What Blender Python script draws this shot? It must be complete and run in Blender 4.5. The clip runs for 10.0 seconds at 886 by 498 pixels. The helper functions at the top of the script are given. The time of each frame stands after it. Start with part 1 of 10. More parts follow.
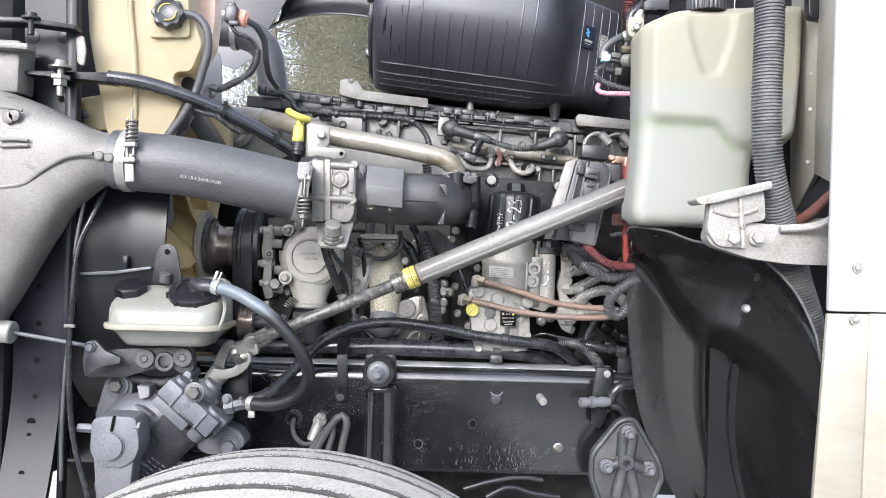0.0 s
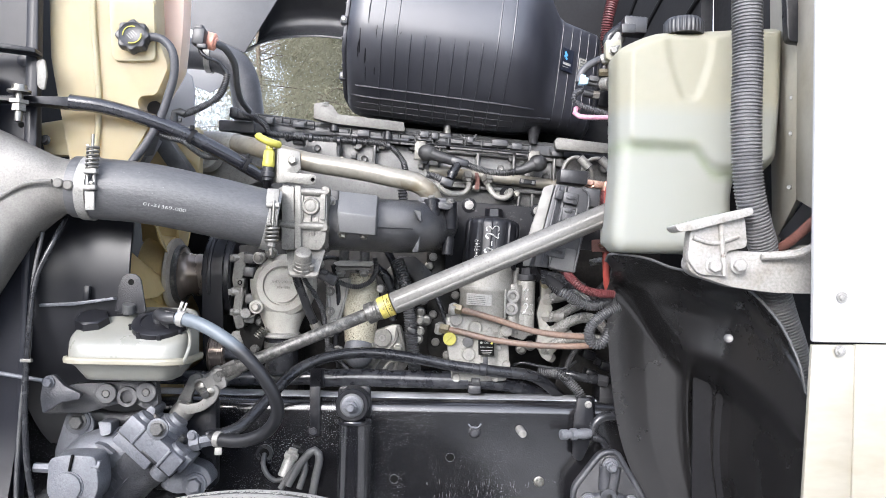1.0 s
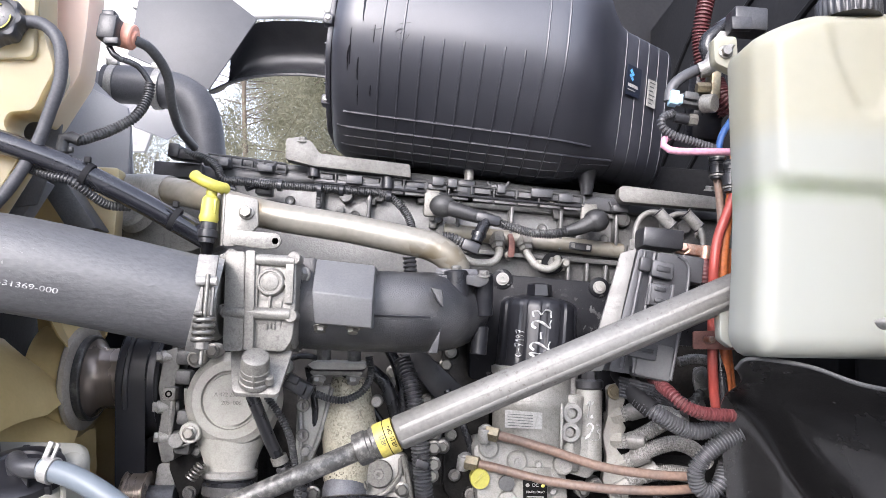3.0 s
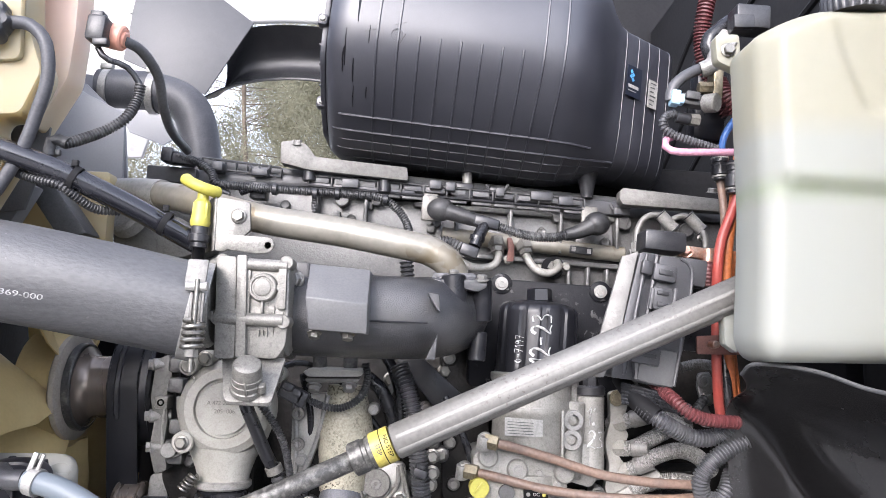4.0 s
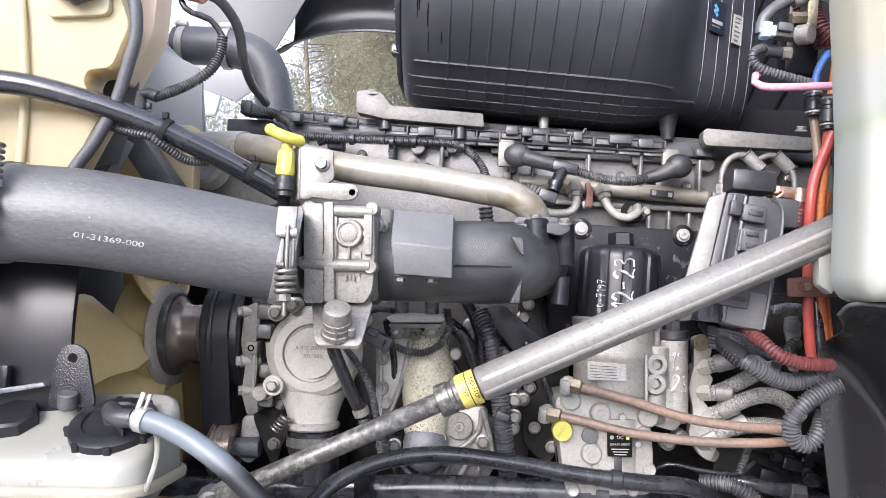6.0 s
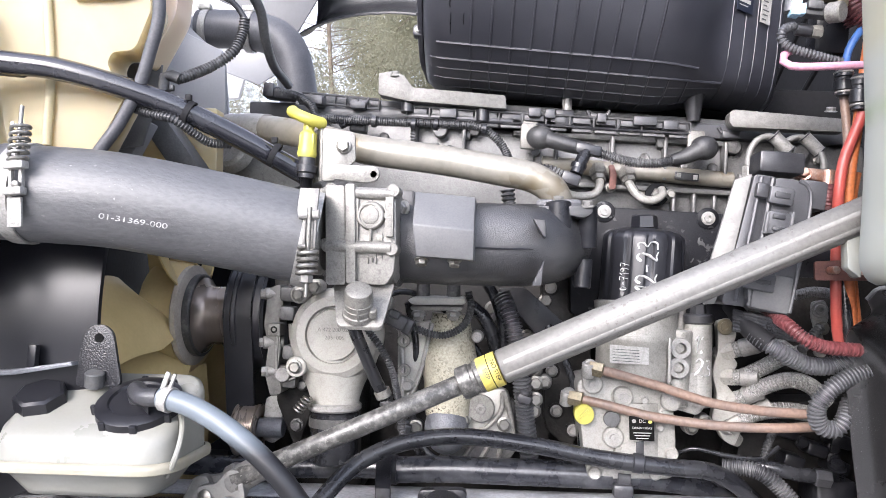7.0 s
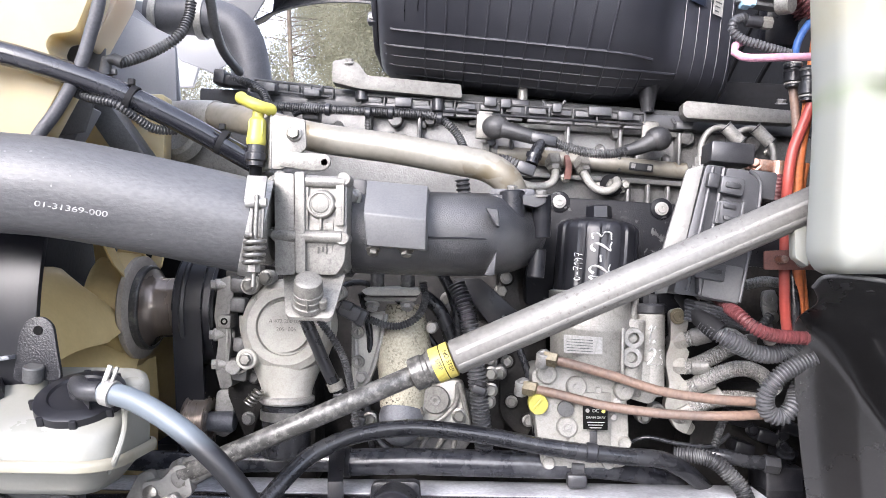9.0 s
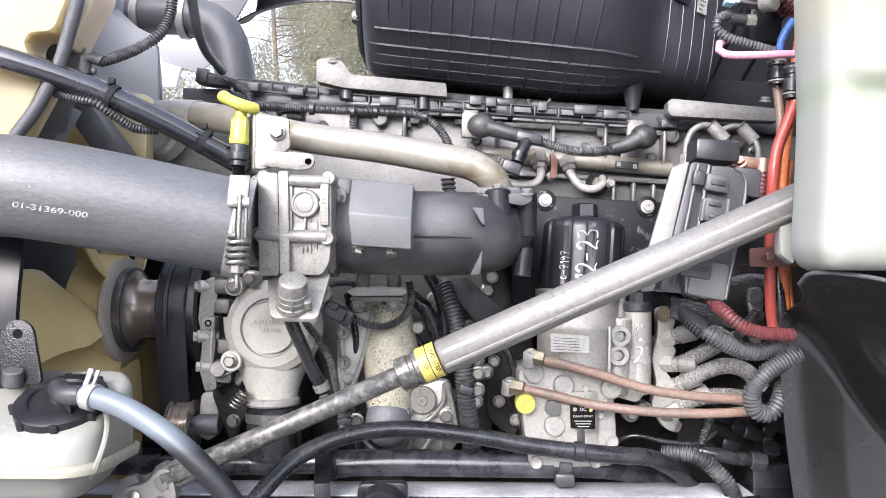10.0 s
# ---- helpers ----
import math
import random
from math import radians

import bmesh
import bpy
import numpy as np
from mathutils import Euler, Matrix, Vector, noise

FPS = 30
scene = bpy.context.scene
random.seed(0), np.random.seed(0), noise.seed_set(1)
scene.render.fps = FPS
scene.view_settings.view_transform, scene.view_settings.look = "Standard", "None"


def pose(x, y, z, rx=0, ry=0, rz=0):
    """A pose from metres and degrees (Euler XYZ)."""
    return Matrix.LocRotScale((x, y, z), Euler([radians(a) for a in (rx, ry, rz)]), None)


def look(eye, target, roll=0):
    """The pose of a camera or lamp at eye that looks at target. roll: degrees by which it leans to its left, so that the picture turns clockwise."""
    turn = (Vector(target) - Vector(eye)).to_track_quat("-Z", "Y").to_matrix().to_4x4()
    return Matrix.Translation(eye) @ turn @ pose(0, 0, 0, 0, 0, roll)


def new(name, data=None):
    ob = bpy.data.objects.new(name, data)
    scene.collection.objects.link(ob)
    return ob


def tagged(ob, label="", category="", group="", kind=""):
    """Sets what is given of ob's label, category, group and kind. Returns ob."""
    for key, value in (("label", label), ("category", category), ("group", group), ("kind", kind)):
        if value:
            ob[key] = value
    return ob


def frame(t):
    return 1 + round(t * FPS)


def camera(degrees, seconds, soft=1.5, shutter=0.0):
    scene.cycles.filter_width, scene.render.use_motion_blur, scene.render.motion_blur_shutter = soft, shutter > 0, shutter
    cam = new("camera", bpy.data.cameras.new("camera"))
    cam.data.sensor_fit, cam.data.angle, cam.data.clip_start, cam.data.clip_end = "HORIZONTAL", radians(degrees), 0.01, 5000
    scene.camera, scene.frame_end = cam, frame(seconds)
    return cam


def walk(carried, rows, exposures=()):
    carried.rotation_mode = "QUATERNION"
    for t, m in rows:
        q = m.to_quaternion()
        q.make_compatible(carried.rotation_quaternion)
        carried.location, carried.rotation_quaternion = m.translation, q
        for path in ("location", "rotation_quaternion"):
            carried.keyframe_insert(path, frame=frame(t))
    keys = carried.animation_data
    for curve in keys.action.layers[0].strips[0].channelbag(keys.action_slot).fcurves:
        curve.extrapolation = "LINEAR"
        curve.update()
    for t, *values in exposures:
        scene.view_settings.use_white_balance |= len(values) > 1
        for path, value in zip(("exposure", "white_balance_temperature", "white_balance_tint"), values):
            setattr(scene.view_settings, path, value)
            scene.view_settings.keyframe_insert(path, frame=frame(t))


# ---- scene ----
cam = camera(60.7, 10.0, soft=0.5)
METRES, EYE, TILT, LEAN, TURN = 0.72, 1.30, 0.0, -1.5, 0.0
ROWS = [
    (0.0, 0.0, 0.0, 0.0, -0.0, 0.0, 0.0),
    (0.5, -0.0025, -0.0078, 0.0039, -0.49, 0.53, 0.11),
    (1.0, 0.0344, 0.0643, 0.0219, -0.99, 1.54, 0.29),
    (1.5, 0.0341, 0.4423, 0.0554, -1.42, 3.1, 0.38),
    (2.0, -0.046, 0.7559, 0.086, -1.76, 4.66, 0.37),
    (2.5, -0.0411, 0.8046, 0.0976, -1.81, 5.97, 0.32),
    (4.0, -0.025, 0.8535, 0.0975, -1.72, 7.23, 0.62),
    (4.5, -0.0296, 0.854, 0.0967, -1.28, 6.75, 0.84),
    (5.0, -0.0315, 0.8504, 0.0912, -0.3, 5.9, 1.03),
    (5.5, -0.0442, 0.8529, 0.0838, 1.24, 4.84, 1.1),
    (6.0, -0.0626, 0.8552, 0.0804, 3.07, 3.84, 1.1),
    (7.5, -0.055, 0.8609, 0.0728, 4.92, 2.41, 0.83),
    (8.0, -0.0467, 0.8638, 0.0687, 4.03, 2.21, 0.81),
    (8.5, -0.0468, 0.8699, 0.0689, 2.89, 2.13, 0.88),
    (9.0, -0.0429, 0.8769, 0.0708, 1.99, 2.11, 1.03),
    (9.5, -0.0433, 0.8836, 0.0707, 1.36, 2.11, 1.23),
    (10.0, -0.0415, 0.8856, 0.0692, 1.0, 2.11, 1.45),
]
walk(cam, [(t, pose(0, 0, EYE, TILT, LEAN, TURN) @ pose(METRES * x, METRES * y, METRES * z, 90 + pitch, roll, yaw)) for t, x, y, z, yaw, pitch, roll in ROWS],
     exposures=[(0.0, 1.98, 6130, 13), (1.0, 2.0, 6130, 13), (2.0, 2.03, 6180, 16), (4.0, 2.06, 6180, 17), (6.0, 2.18, 6180, 17), (7.5, 2.34, 6180, 17), (10.0, 2.36, 6180, 17)])

# ---- daylight: bright overcast sky, open above and on the camera's side ----
world = bpy.data.worlds.new("world")
scene.world = world
world.use_nodes = True
sky = world.node_tree.nodes.new("ShaderNodeTexSky")
sky.sky_type, sky.sun_disc = "NISHITA", False
sky.sun_elevation, sky.sun_rotation = radians(28), radians(203)
sky.air_density, sky.dust_density, sky.ozone_density = 1.0, 1.6, 1.6
back = world.node_tree.nodes["Background"]
back.inputs["Strength"].default_value = 0.175
grey = world.node_tree.nodes.new("ShaderNodeHueSaturation")
grey.inputs["Saturation"].default_value = 0.42
world.node_tree.links.new(sky.outputs[0], grey.inputs["Color"])
world.node_tree.links.new(grey.outputs[0], back.inputs["Color"])
sun = new("sun", bpy.data.lights.new("sun", "SUN"))
sun.data.energy, sun.data.angle, sun.data.color = 1.0, radians(28), (1.0, 0.95, 0.87)
sun.matrix_world = look((-3.2, -5.6, 5.2), (0, 1.8, 1.2))


# ---- materials ----
def mat(name, col, rough=0.5, metal=0.0, col2=None, scale=30.0, amount=0.5, bump=0.1, fine=220.0, spec=0.5, contrast=(0.4, 0.65), coat=0.0, stretch=(1, 1, 1), fleck=None, grit=0.0, smear=(1, 1, 1), grain=0.6):
    """A surface with two scales of variation: broad stains mixing col and col2, and a fine grain in relief and gloss."""
    m = bpy.data.materials.new(name)
    m.use_nodes = True
    nt = m.node_tree
    b = nt.nodes["Principled BSDF"]
    N, L = nt.nodes.new, nt.links.new
    co = N("ShaderNodeTexCoord")
    mp = N("ShaderNodeMapping")
    mp.inputs["Scale"].default_value = stretch
    L(co.outputs["Object"], mp.inputs["Vector"])
    n1 = N("ShaderNodeTexNoise")
    n1.inputs["Scale"].default_value, n1.inputs["Detail"].default_value, n1.inputs["Roughness"].default_value = scale, 6, 0.62
    L(mp.outputs[0], n1.inputs["Vector"])
    r1 = N("ShaderNodeValToRGB")
    r1.color_ramp.elements[0].position, r1.color_ramp.elements[1].position = contrast
    c2 = col2 or tuple(c * 0.6 for c in col)
    r1.color_ramp.elements[0].color, r1.color_ramp.elements[1].color = (*col, 1), (*[a + (c - a) * amount for a, c in zip(col, c2)], 1)
    L(n1.outputs["Fac"], r1.inputs["Fac"])
    n2 = N("ShaderNodeTexNoise")
    n2.inputs["Scale"].default_value, n2.inputs["Detail"].default_value = fine, 4
    L(mp.outputs[0], n2.inputs["Vector"])
    mix = N("ShaderNodeMix")
    mix.data_type, mix.blend_type = "RGBA", "MULTIPLY"
    mix.inputs["Factor"].default_value = grain
    r2 = N("ShaderNodeValToRGB")
    r2.color_ramp.elements[0].position, r2.color_ramp.elements[1].position = 0.3, 0.62
    r2.color_ramp.elements[0].color, r2.color_ramp.elements[1].color = (0.5, 0.5, 0.5, 1), (1, 1, 1, 1)
    L(n2.outputs["Fac"], r2.inputs["Fac"])
    L(r1.outputs["Color"], mix.inputs["A"])
    L(r2.outputs["Color"], mix.inputs["B"])
    last = mix.outputs["Result"]
    if grit:
        n4 = N("ShaderNodeTexNoise")
        n4.inputs["Scale"].default_value, n4.inputs["Detail"].default_value, n4.inputs["Roughness"].default_value, n4.inputs["Distortion"].default_value = 150, 8, 0.7, 0.3
        L(mp.outputs[0], n4.inputs["Vector"])
        r4 = N("ShaderNodeValToRGB")
        r4.color_ramp.elements[0].position, r4.color_ramp.elements[1].position = 0.5, 0.62
        r4.color_ramp.elements[0].color, r4.color_ramp.elements[1].color = (1, 1, 1, 1), (0.32, 0.31, 0.3, 1)
        L(n4.outputs["Fac"], r4.inputs["Fac"])
        m4 = N("ShaderNodeMix")
        m4.data_type, m4.blend_type = "RGBA", "MULTIPLY"
        m4.inputs["Factor"].default_value = grit
        L(last, m4.inputs["A"])
        L(r4.outputs["Color"], m4.inputs["B"])
        last = m4.outputs["Result"]
    if fleck:
        n3 = N("ShaderNodeTexNoise")
        n3.inputs["Scale"].default_value, n3.inputs["Detail"].default_value = fleck[0], 2
        mq = N("ShaderNodeMapping")
        mq.inputs["Scale"].default_value = smear
        L(co.outputs["Object"], mq.inputs["Vector"])
        L(mq.outputs[0], n3.inputs["Vector"])
        n5 = N("ShaderNodeTexNoise")
        n5.inputs["Scale"].default_value, n5.inputs["Detail"].default_value = 9, 3
        L(co.outputs["Object"], n5.inputs["Vector"])
        r5 = N("ShaderNodeMapRange")
        r5.inputs["From Min"].default_value, r5.inputs["From Max"].default_value = 0.46, 0.62
        L(n5.outputs["Fac"], r5.inputs["Value"])
        r3 = N("ShaderNodeValToRGB")
        r3.color_ramp.elements[0].position, r3.color_ramp.elements[1].position = fleck[1], fleck[1] + 0.03
        r3.color_ramp.elements[0].color, r3.color_ramp.elements[1].color = (0, 0, 0, 1), (1, 1, 1, 1)
        L(n3.outputs["Fac"], r3.inputs["Fac"])
        m3 = N("ShaderNodeMix")
        m3.data_type = "RGBA"
        m3.inputs["B"].default_value = (*fleck[2], 1)
        pm = N("ShaderNodeMath")
        pm.operation = "MULTIPLY"
        L(r3.outputs["Color"], pm.inputs[0])
        L(r5.outputs[0], pm.inputs[1])
        L(pm.outputs[0], m3.inputs["Factor"])
        L(last, m3.inputs["A"])
        last = m3.outputs["Result"]
    L(last, b.inputs["Base Color"])
    rr = N("ShaderNodeMapRange")
    rr.inputs["To Min"].default_value, rr.inputs["To Max"].default_value = max(0.03, rough - 0.12), min(1.0, rough + 0.14)
    L(n1.outputs["Fac"], rr.inputs["Value"])
    L(rr.outputs[0], b.inputs["Roughness"])
    b.inputs["Metallic"].default_value = metal
    b.inputs["Specular IOR Level"].default_value = spec
    b.inputs["Coat Weight"].default_value = coat
    b.inputs["Coat Roughness"].default_value = 0.185
    if bump:
        bp = N("ShaderNodeBump")
        bp.inputs["Strength"].default_value, bp.inputs["Distance"].default_value = bump, 0.002
        ad = N("ShaderNodeMath")
        ad.operation = "MULTIPLY_ADD"
        ad.inputs[1].default_value = 0.5
        L(n1.outputs["Fac"], ad.inputs[0])
        L(n2.outputs["Fac"], ad.inputs[2])
        L(ad.outputs[0], bp.inputs["Height"])
        L(bp.outputs[0], b.inputs["Normal"])
    return m


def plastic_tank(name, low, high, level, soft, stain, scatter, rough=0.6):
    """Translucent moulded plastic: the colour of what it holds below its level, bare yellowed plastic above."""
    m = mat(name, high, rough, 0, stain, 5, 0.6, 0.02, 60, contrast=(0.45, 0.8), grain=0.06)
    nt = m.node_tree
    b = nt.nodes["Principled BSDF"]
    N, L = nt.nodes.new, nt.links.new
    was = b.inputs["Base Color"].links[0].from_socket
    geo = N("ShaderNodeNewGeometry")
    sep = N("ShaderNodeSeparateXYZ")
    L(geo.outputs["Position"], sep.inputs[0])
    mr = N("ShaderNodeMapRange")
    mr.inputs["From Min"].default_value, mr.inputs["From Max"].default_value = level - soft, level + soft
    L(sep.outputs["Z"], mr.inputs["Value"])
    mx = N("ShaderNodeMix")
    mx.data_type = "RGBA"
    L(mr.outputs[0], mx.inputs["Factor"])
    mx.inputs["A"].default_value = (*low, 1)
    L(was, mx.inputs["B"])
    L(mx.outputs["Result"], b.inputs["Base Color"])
    b.inputs["Subsurface Weight"].default_value = scatter
    b.inputs["Subsurface Radius"].default_value = (0.12, 0.105, 0.075)
    b.inputs["Subsurface Scale"].default_value = 0.8
    return m


ALLOY = mat("cast_alloy", (0.34, 0.332, 0.314), 0.46, 0.35, (0.16, 0.155, 0.142), 14, 0.7, 0.25, 420, contrast=(0.42, 0.72), grit=0.35, grain=0.4)
PALE = mat("pale_alloy", (0.215, 0.208, 0.19), 0.46, 0.25, (0.13, 0.125, 0.108), 9, 0.65, 0.2, 500, contrast=(0.45, 0.75), grit=0.45, grain=0.6)
HEAD = mat("grimy_head_alloy", (0.148, 0.147, 0.144), 0.44, 0.25, (0.075, 0.074, 0.072), 14, 0.75, 0.3, 300, contrast=(0.42, 0.7), grit=0.35, grain=0.6)
BRACKET = mat("dusty_bracket_steel", (0.19, 0.186, 0.174), 0.5, 0.2, (0.11, 0.107, 0.098), 11, 0.75, 0.3, 300, contrast=(0.42, 0.7), grit=0.4, grain=0.45)
SPECK = mat("speckled_alloy", (0.54, 0.51, 0.4), 0.55, 0.2, (0.38, 0.35, 0.26), 20, 0.6, 0.3, 300, fleck=(230, 0.56, (0.08, 0.07, 0.05)))
STEEL = mat("brushed_steel", (0.2, 0.195, 0.183), 0.54, 0.4, (0.19, 0.184, 0.172), 18, 0.65, 0.08, 160, fleck=(140, 0.625, (0.12, 0.113, 0.1)), grain=0.4)
STAINLESS = mat("heat_tinted_stainless", (0.24, 0.226, 0.193), 0.4, 0.3, (0.15, 0.122, 0.075), 9, 0.65, 0.03, 90, contrast=(0.45, 0.7), grain=0.35, fleck=(28, 0.6, (0.12, 0.095, 0.055)))
DARKSTEEL = mat("worn_dark_steel", (0.085, 0.084, 0.082), 0.42, 0.35, (0.26, 0.25, 0.232), 42, 0.8, 0.3, 260, contrast=(0.48, 0.66))
ZINC = mat("zinc_fastener", (0.27, 0.262, 0.24), 0.36, 0.9, (0.17, 0.16, 0.142), 60, 0.7, 0.15, 400)
GREYIRON = mat("dusty_grey_iron", (0.125, 0.13, 0.146), 0.46, 0.2, (0.19, 0.195, 0.208), 5, 0.7, 0.5, 340, contrast=(0.4, 0.7), grit=0.22, grain=0.5)
BLACKIRON = mat("black_painted_iron", (0.0105, 0.0108, 0.0135), 0.3, 0, (0.036, 0.036, 0.039), 30, 0.7, 0.2, 700, contrast=(0.48, 0.7), spec=0.3)
RAIL = mat("gloss_black_chassis_paint", (0.0045, 0.0048, 0.0068), 0.16, 0, (0.0135, 0.013, 0.014), 2.5, 0.7, 0.04, 260, contrast=(0.35, 0.7), coat=1.0, fleck=(420, 0.635, (0.16, 0.16, 0.165)), grain=0.35)
PLASTIC = mat("black_plastic", (0.019, 0.0195, 0.023), 0.34, 0, (0.06, 0.06, 0.063), 16, 0.7, 0.14, 500)
FILTER = mat("black_filter_plastic", (0.027, 0.028, 0.038), 0.48, 0, (0.048, 0.0495, 0.062), 9, 0.75, 0.08, 700, contrast=(0.45, 0.68), spec=1.0)
WETBLACK = mat("wet_black_plastic", (0.012, 0.0122, 0.016), 0.3, 0, (0.02, 0.0205, 0.025), 30, 0.5, 0.02, 300)
SIDEWALL = mat("dark_tyre_sidewall", (0.022, 0.021, 0.021), 0.7, 0, (0.05, 0.048, 0.045), 12, 0.6, 0.3, 200)
CASTGREY = mat("dusty_grey_casting", (0.178, 0.171, 0.158), 0.5, 0.15, (0.108, 0.102, 0.092), 7, 0.85, 0.2, 300, contrast=(0.42, 0.7), grit=0.12, fleck=(45, 0.67, (0.09, 0.086, 0.082)), smear=(0.4, 1, 1.6))
PLATEBLACK = mat("chipped_black_plate_paint", (0.0085, 0.0088, 0.011), 0.42, 0, (0.024, 0.024, 0.026), 26, 0.7, 0.25, 500, contrast=(0.48, 0.7), spec=0.12, fleck=(95, 0.63, (0.13, 0.13, 0.128)))
GLOSSBLACK = mat("gloss_black_paint", (0.016, 0.0165, 0.021), 0.2, 0, (0.05, 0.051, 0.056), 7, 0.7, 0.02, 200, contrast=(0.48, 0.72), coat=0.5, grain=0.2)
VOID = mat("matt_black", (0.008, 0.008, 0.0095), 0.7, 0, (0.016, 0.016, 0.017), 6, 0.6, 0.2, 120, spec=0.2)
IRONDUST = mat("dusty_black_casting", (0.042, 0.0435, 0.05), 0.38, 0.1, (0.11, 0.112, 0.118), 16, 0.7, 0.6, 300, contrast=(0.45, 0.7), grit=0.4)
DUSTRAIL = mat("dust_film_on_black_paint", (0.5, 0.506, 0.53), 0.4, 0, (0.23, 0.234, 0.25), 11, 0.8, 0.1, 200, contrast=(0.47, 0.66))
DUSTY = mat("dusty_grey_plastic", (0.052, 0.053, 0.055), 0.5, 0, (0.098, 0.098, 0.096), 15, 0.7, 0.2, 420)
RUBBER = mat("weathered_rubber", (0.075, 0.077, 0.082), 0.5, 0, (0.12, 0.12, 0.122), 13, 0.8, 0.14, 260, contrast=(0.42, 0.7))
BIGHOSE = mat("wrapped_hose_rubber", (0.06, 0.0605, 0.064), 0.52, 0, (0.08, 0.08, 0.083), 30, 0.45, 0.35, 260, contrast=(0.4, 0.66), stretch=(0.4, 1, 1), fleck=(260, 0.69, (0.13, 0.13, 0.128)), smear=(0.6, 1, 1), spec=0.85)
BOOT = mat("weathered_rubber_boot", (0.026, 0.0262, 0.028), 0.48, 0, (0.07, 0.07, 0.07), 22, 0.75, 0.25, 300, contrast=(0.42, 0.68))
HOSE = mat("black_hose_rubber", (0.0125, 0.013, 0.0155), 0.25, 0, (0.036, 0.0365, 0.039), 20, 0.6, 0.1, 300, grain=0.4)
LOOM = mat("dusty_corrugated_plastic", (0.03, 0.0303, 0.033), 0.45, 0, (0.15, 0.15, 0.149), 35, 0.75, 0.1, 400, contrast=(0.46, 0.68))
FENDER = mat("moulded_black_fender_plastic", (0.0088, 0.0084, 0.0086), 0.27, 0, (0.02, 0.0188, 0.0188), 4, 0.8, 0.05, 260, contrast=(0.42, 0.7), fleck=(650, 0.675, (0.1, 0.1, 0.1)), spec=0.6, grain=0.4)
WHITE = mat("white_gelcoat", (0.37, 0.37, 0.373), 0.3, 0, (0.35, 0.35, 0.345), 4, 0.6, 0.01, 90, coat=0.3, grain=0.06)
CREAM = mat("weathered_bare_aluminium_skirt", (0.37, 0.35, 0.3), 0.42, 0.25, (0.3, 0.272, 0.212), 3, 0.8, 0.02, 60, stretch=(0.5, 1, 1.6), grain=0.15)
WHITEPAINT = mat("chipped_white_paint", (0.31, 0.3, 0.285), 0.5, 0, (0.22, 0.2, 0.172), 20, 0.8, 0.25, 200, contrast=(0.48, 0.7), fleck=(60, 0.66, (0.12, 0.1, 0.085)))
AMBER = plastic_tank("yellowed_expansion_tank", (0.315, 0.26, 0.152), (0.32, 0.272, 0.17), 1.52, 0.25, (0.285, 0.228, 0.125), 0.85)
PINKTANK = plastic_tank("pink_stained_tank_end", (0.5, 0.42, 0.3), (0.6, 0.44, 0.36), 1.74, 0.08, (0.5, 0.4, 0.31), 0.5)
WASHER = plastic_tank("translucent_washer_tank", (0.222, 0.228, 0.204), (0.238, 0.23, 0.178), (0.493, 1.44, 1.626)[2], 0.016, (0.216, 0.203, 0.146), 0.3)


def algae(m, x0, x1, z0, z1):
    """A soft green stain that follows the moulded step, from height z0 before x0 to z1 past x1."""
    nt = m.node_tree
    b = nt.nodes["Principled BSDF"]
    N, L = nt.nodes.new, nt.links.new
    was = b.inputs["Base Color"].links[0].from_socket
    sep = N("ShaderNodeSeparateXYZ")
    L(N("ShaderNodeNewGeometry").outputs["Position"], sep.inputs[0])
    line = N("ShaderNodeMapRange")
    line.interpolation_type = "SMOOTHSTEP"
    for k, v in (("From Min", x0), ("From Max", x1), ("To Min", z0), ("To Max", z1)):
        line.inputs[k].default_value = v
    L(sep.outputs["X"], line.inputs["Value"])
    off, near, noise, amount, mx = N("ShaderNodeMath"), N("ShaderNodeMapRange"), N("ShaderNodeTexNoise"), N("ShaderNodeMath"), N("ShaderNodeMix")
    off.operation, amount.operation, mx.data_type = "SUBTRACT", "MULTIPLY", "RGBA"
    L(sep.outputs["Z"], off.inputs[0])
    L(line.outputs[0], off.inputs[1])
    size = N("ShaderNodeMath")
    size.operation = "ABSOLUTE"
    L(off.outputs[0], size.inputs[0])
    near.inputs["From Min"].default_value, near.inputs["From Max"].default_value = 0.022, -0.012
    L(size.outputs[0], near.inputs["Value"])
    noise.inputs["Scale"].default_value, noise.inputs["Detail"].default_value = 28, 5
    L(N("ShaderNodeTexCoord").outputs["Object"], noise.inputs["Vector"])
    L(near.outputs[0], amount.inputs[0])
    L(noise.outputs["Fac"], amount.inputs[1])
    L(amount.outputs[0], mx.inputs["Factor"])
    L(was, mx.inputs["A"])
    mx.inputs["B"].default_value = (0.12, 0.165, 0.06, 1)
    L(mx.outputs["Result"], b.inputs["Base Color"])


algae(WASHER, (0.507, 1.452, 1.551)[0], (0.554, 1.452, 1.511)[0], (0.466, 1.452, 1.556)[2], (0.576, 1.452, 1.508)[2])
RESERVOIR = mat("off_white_reservoir_plastic", (0.222, 0.221, 0.2), 0.3, 0, (0.21, 0.205, 0.175), 8, 0.6, 0.02, 200, grain=0.08)
FAN = mat("amber_nylon_fan", (0.68, 0.54, 0.27), 0.36, 0, (0.54, 0.4, 0.17), 3, 0.7, 0.02, 150, grain=0.1)
SEAMCREAM = mat("yellowed_weld_seam", (0.27, 0.256, 0.205), 0.4, 0, (0.22, 0.2, 0.145), 14, 0.6, 0.02, 200, grain=0.1)
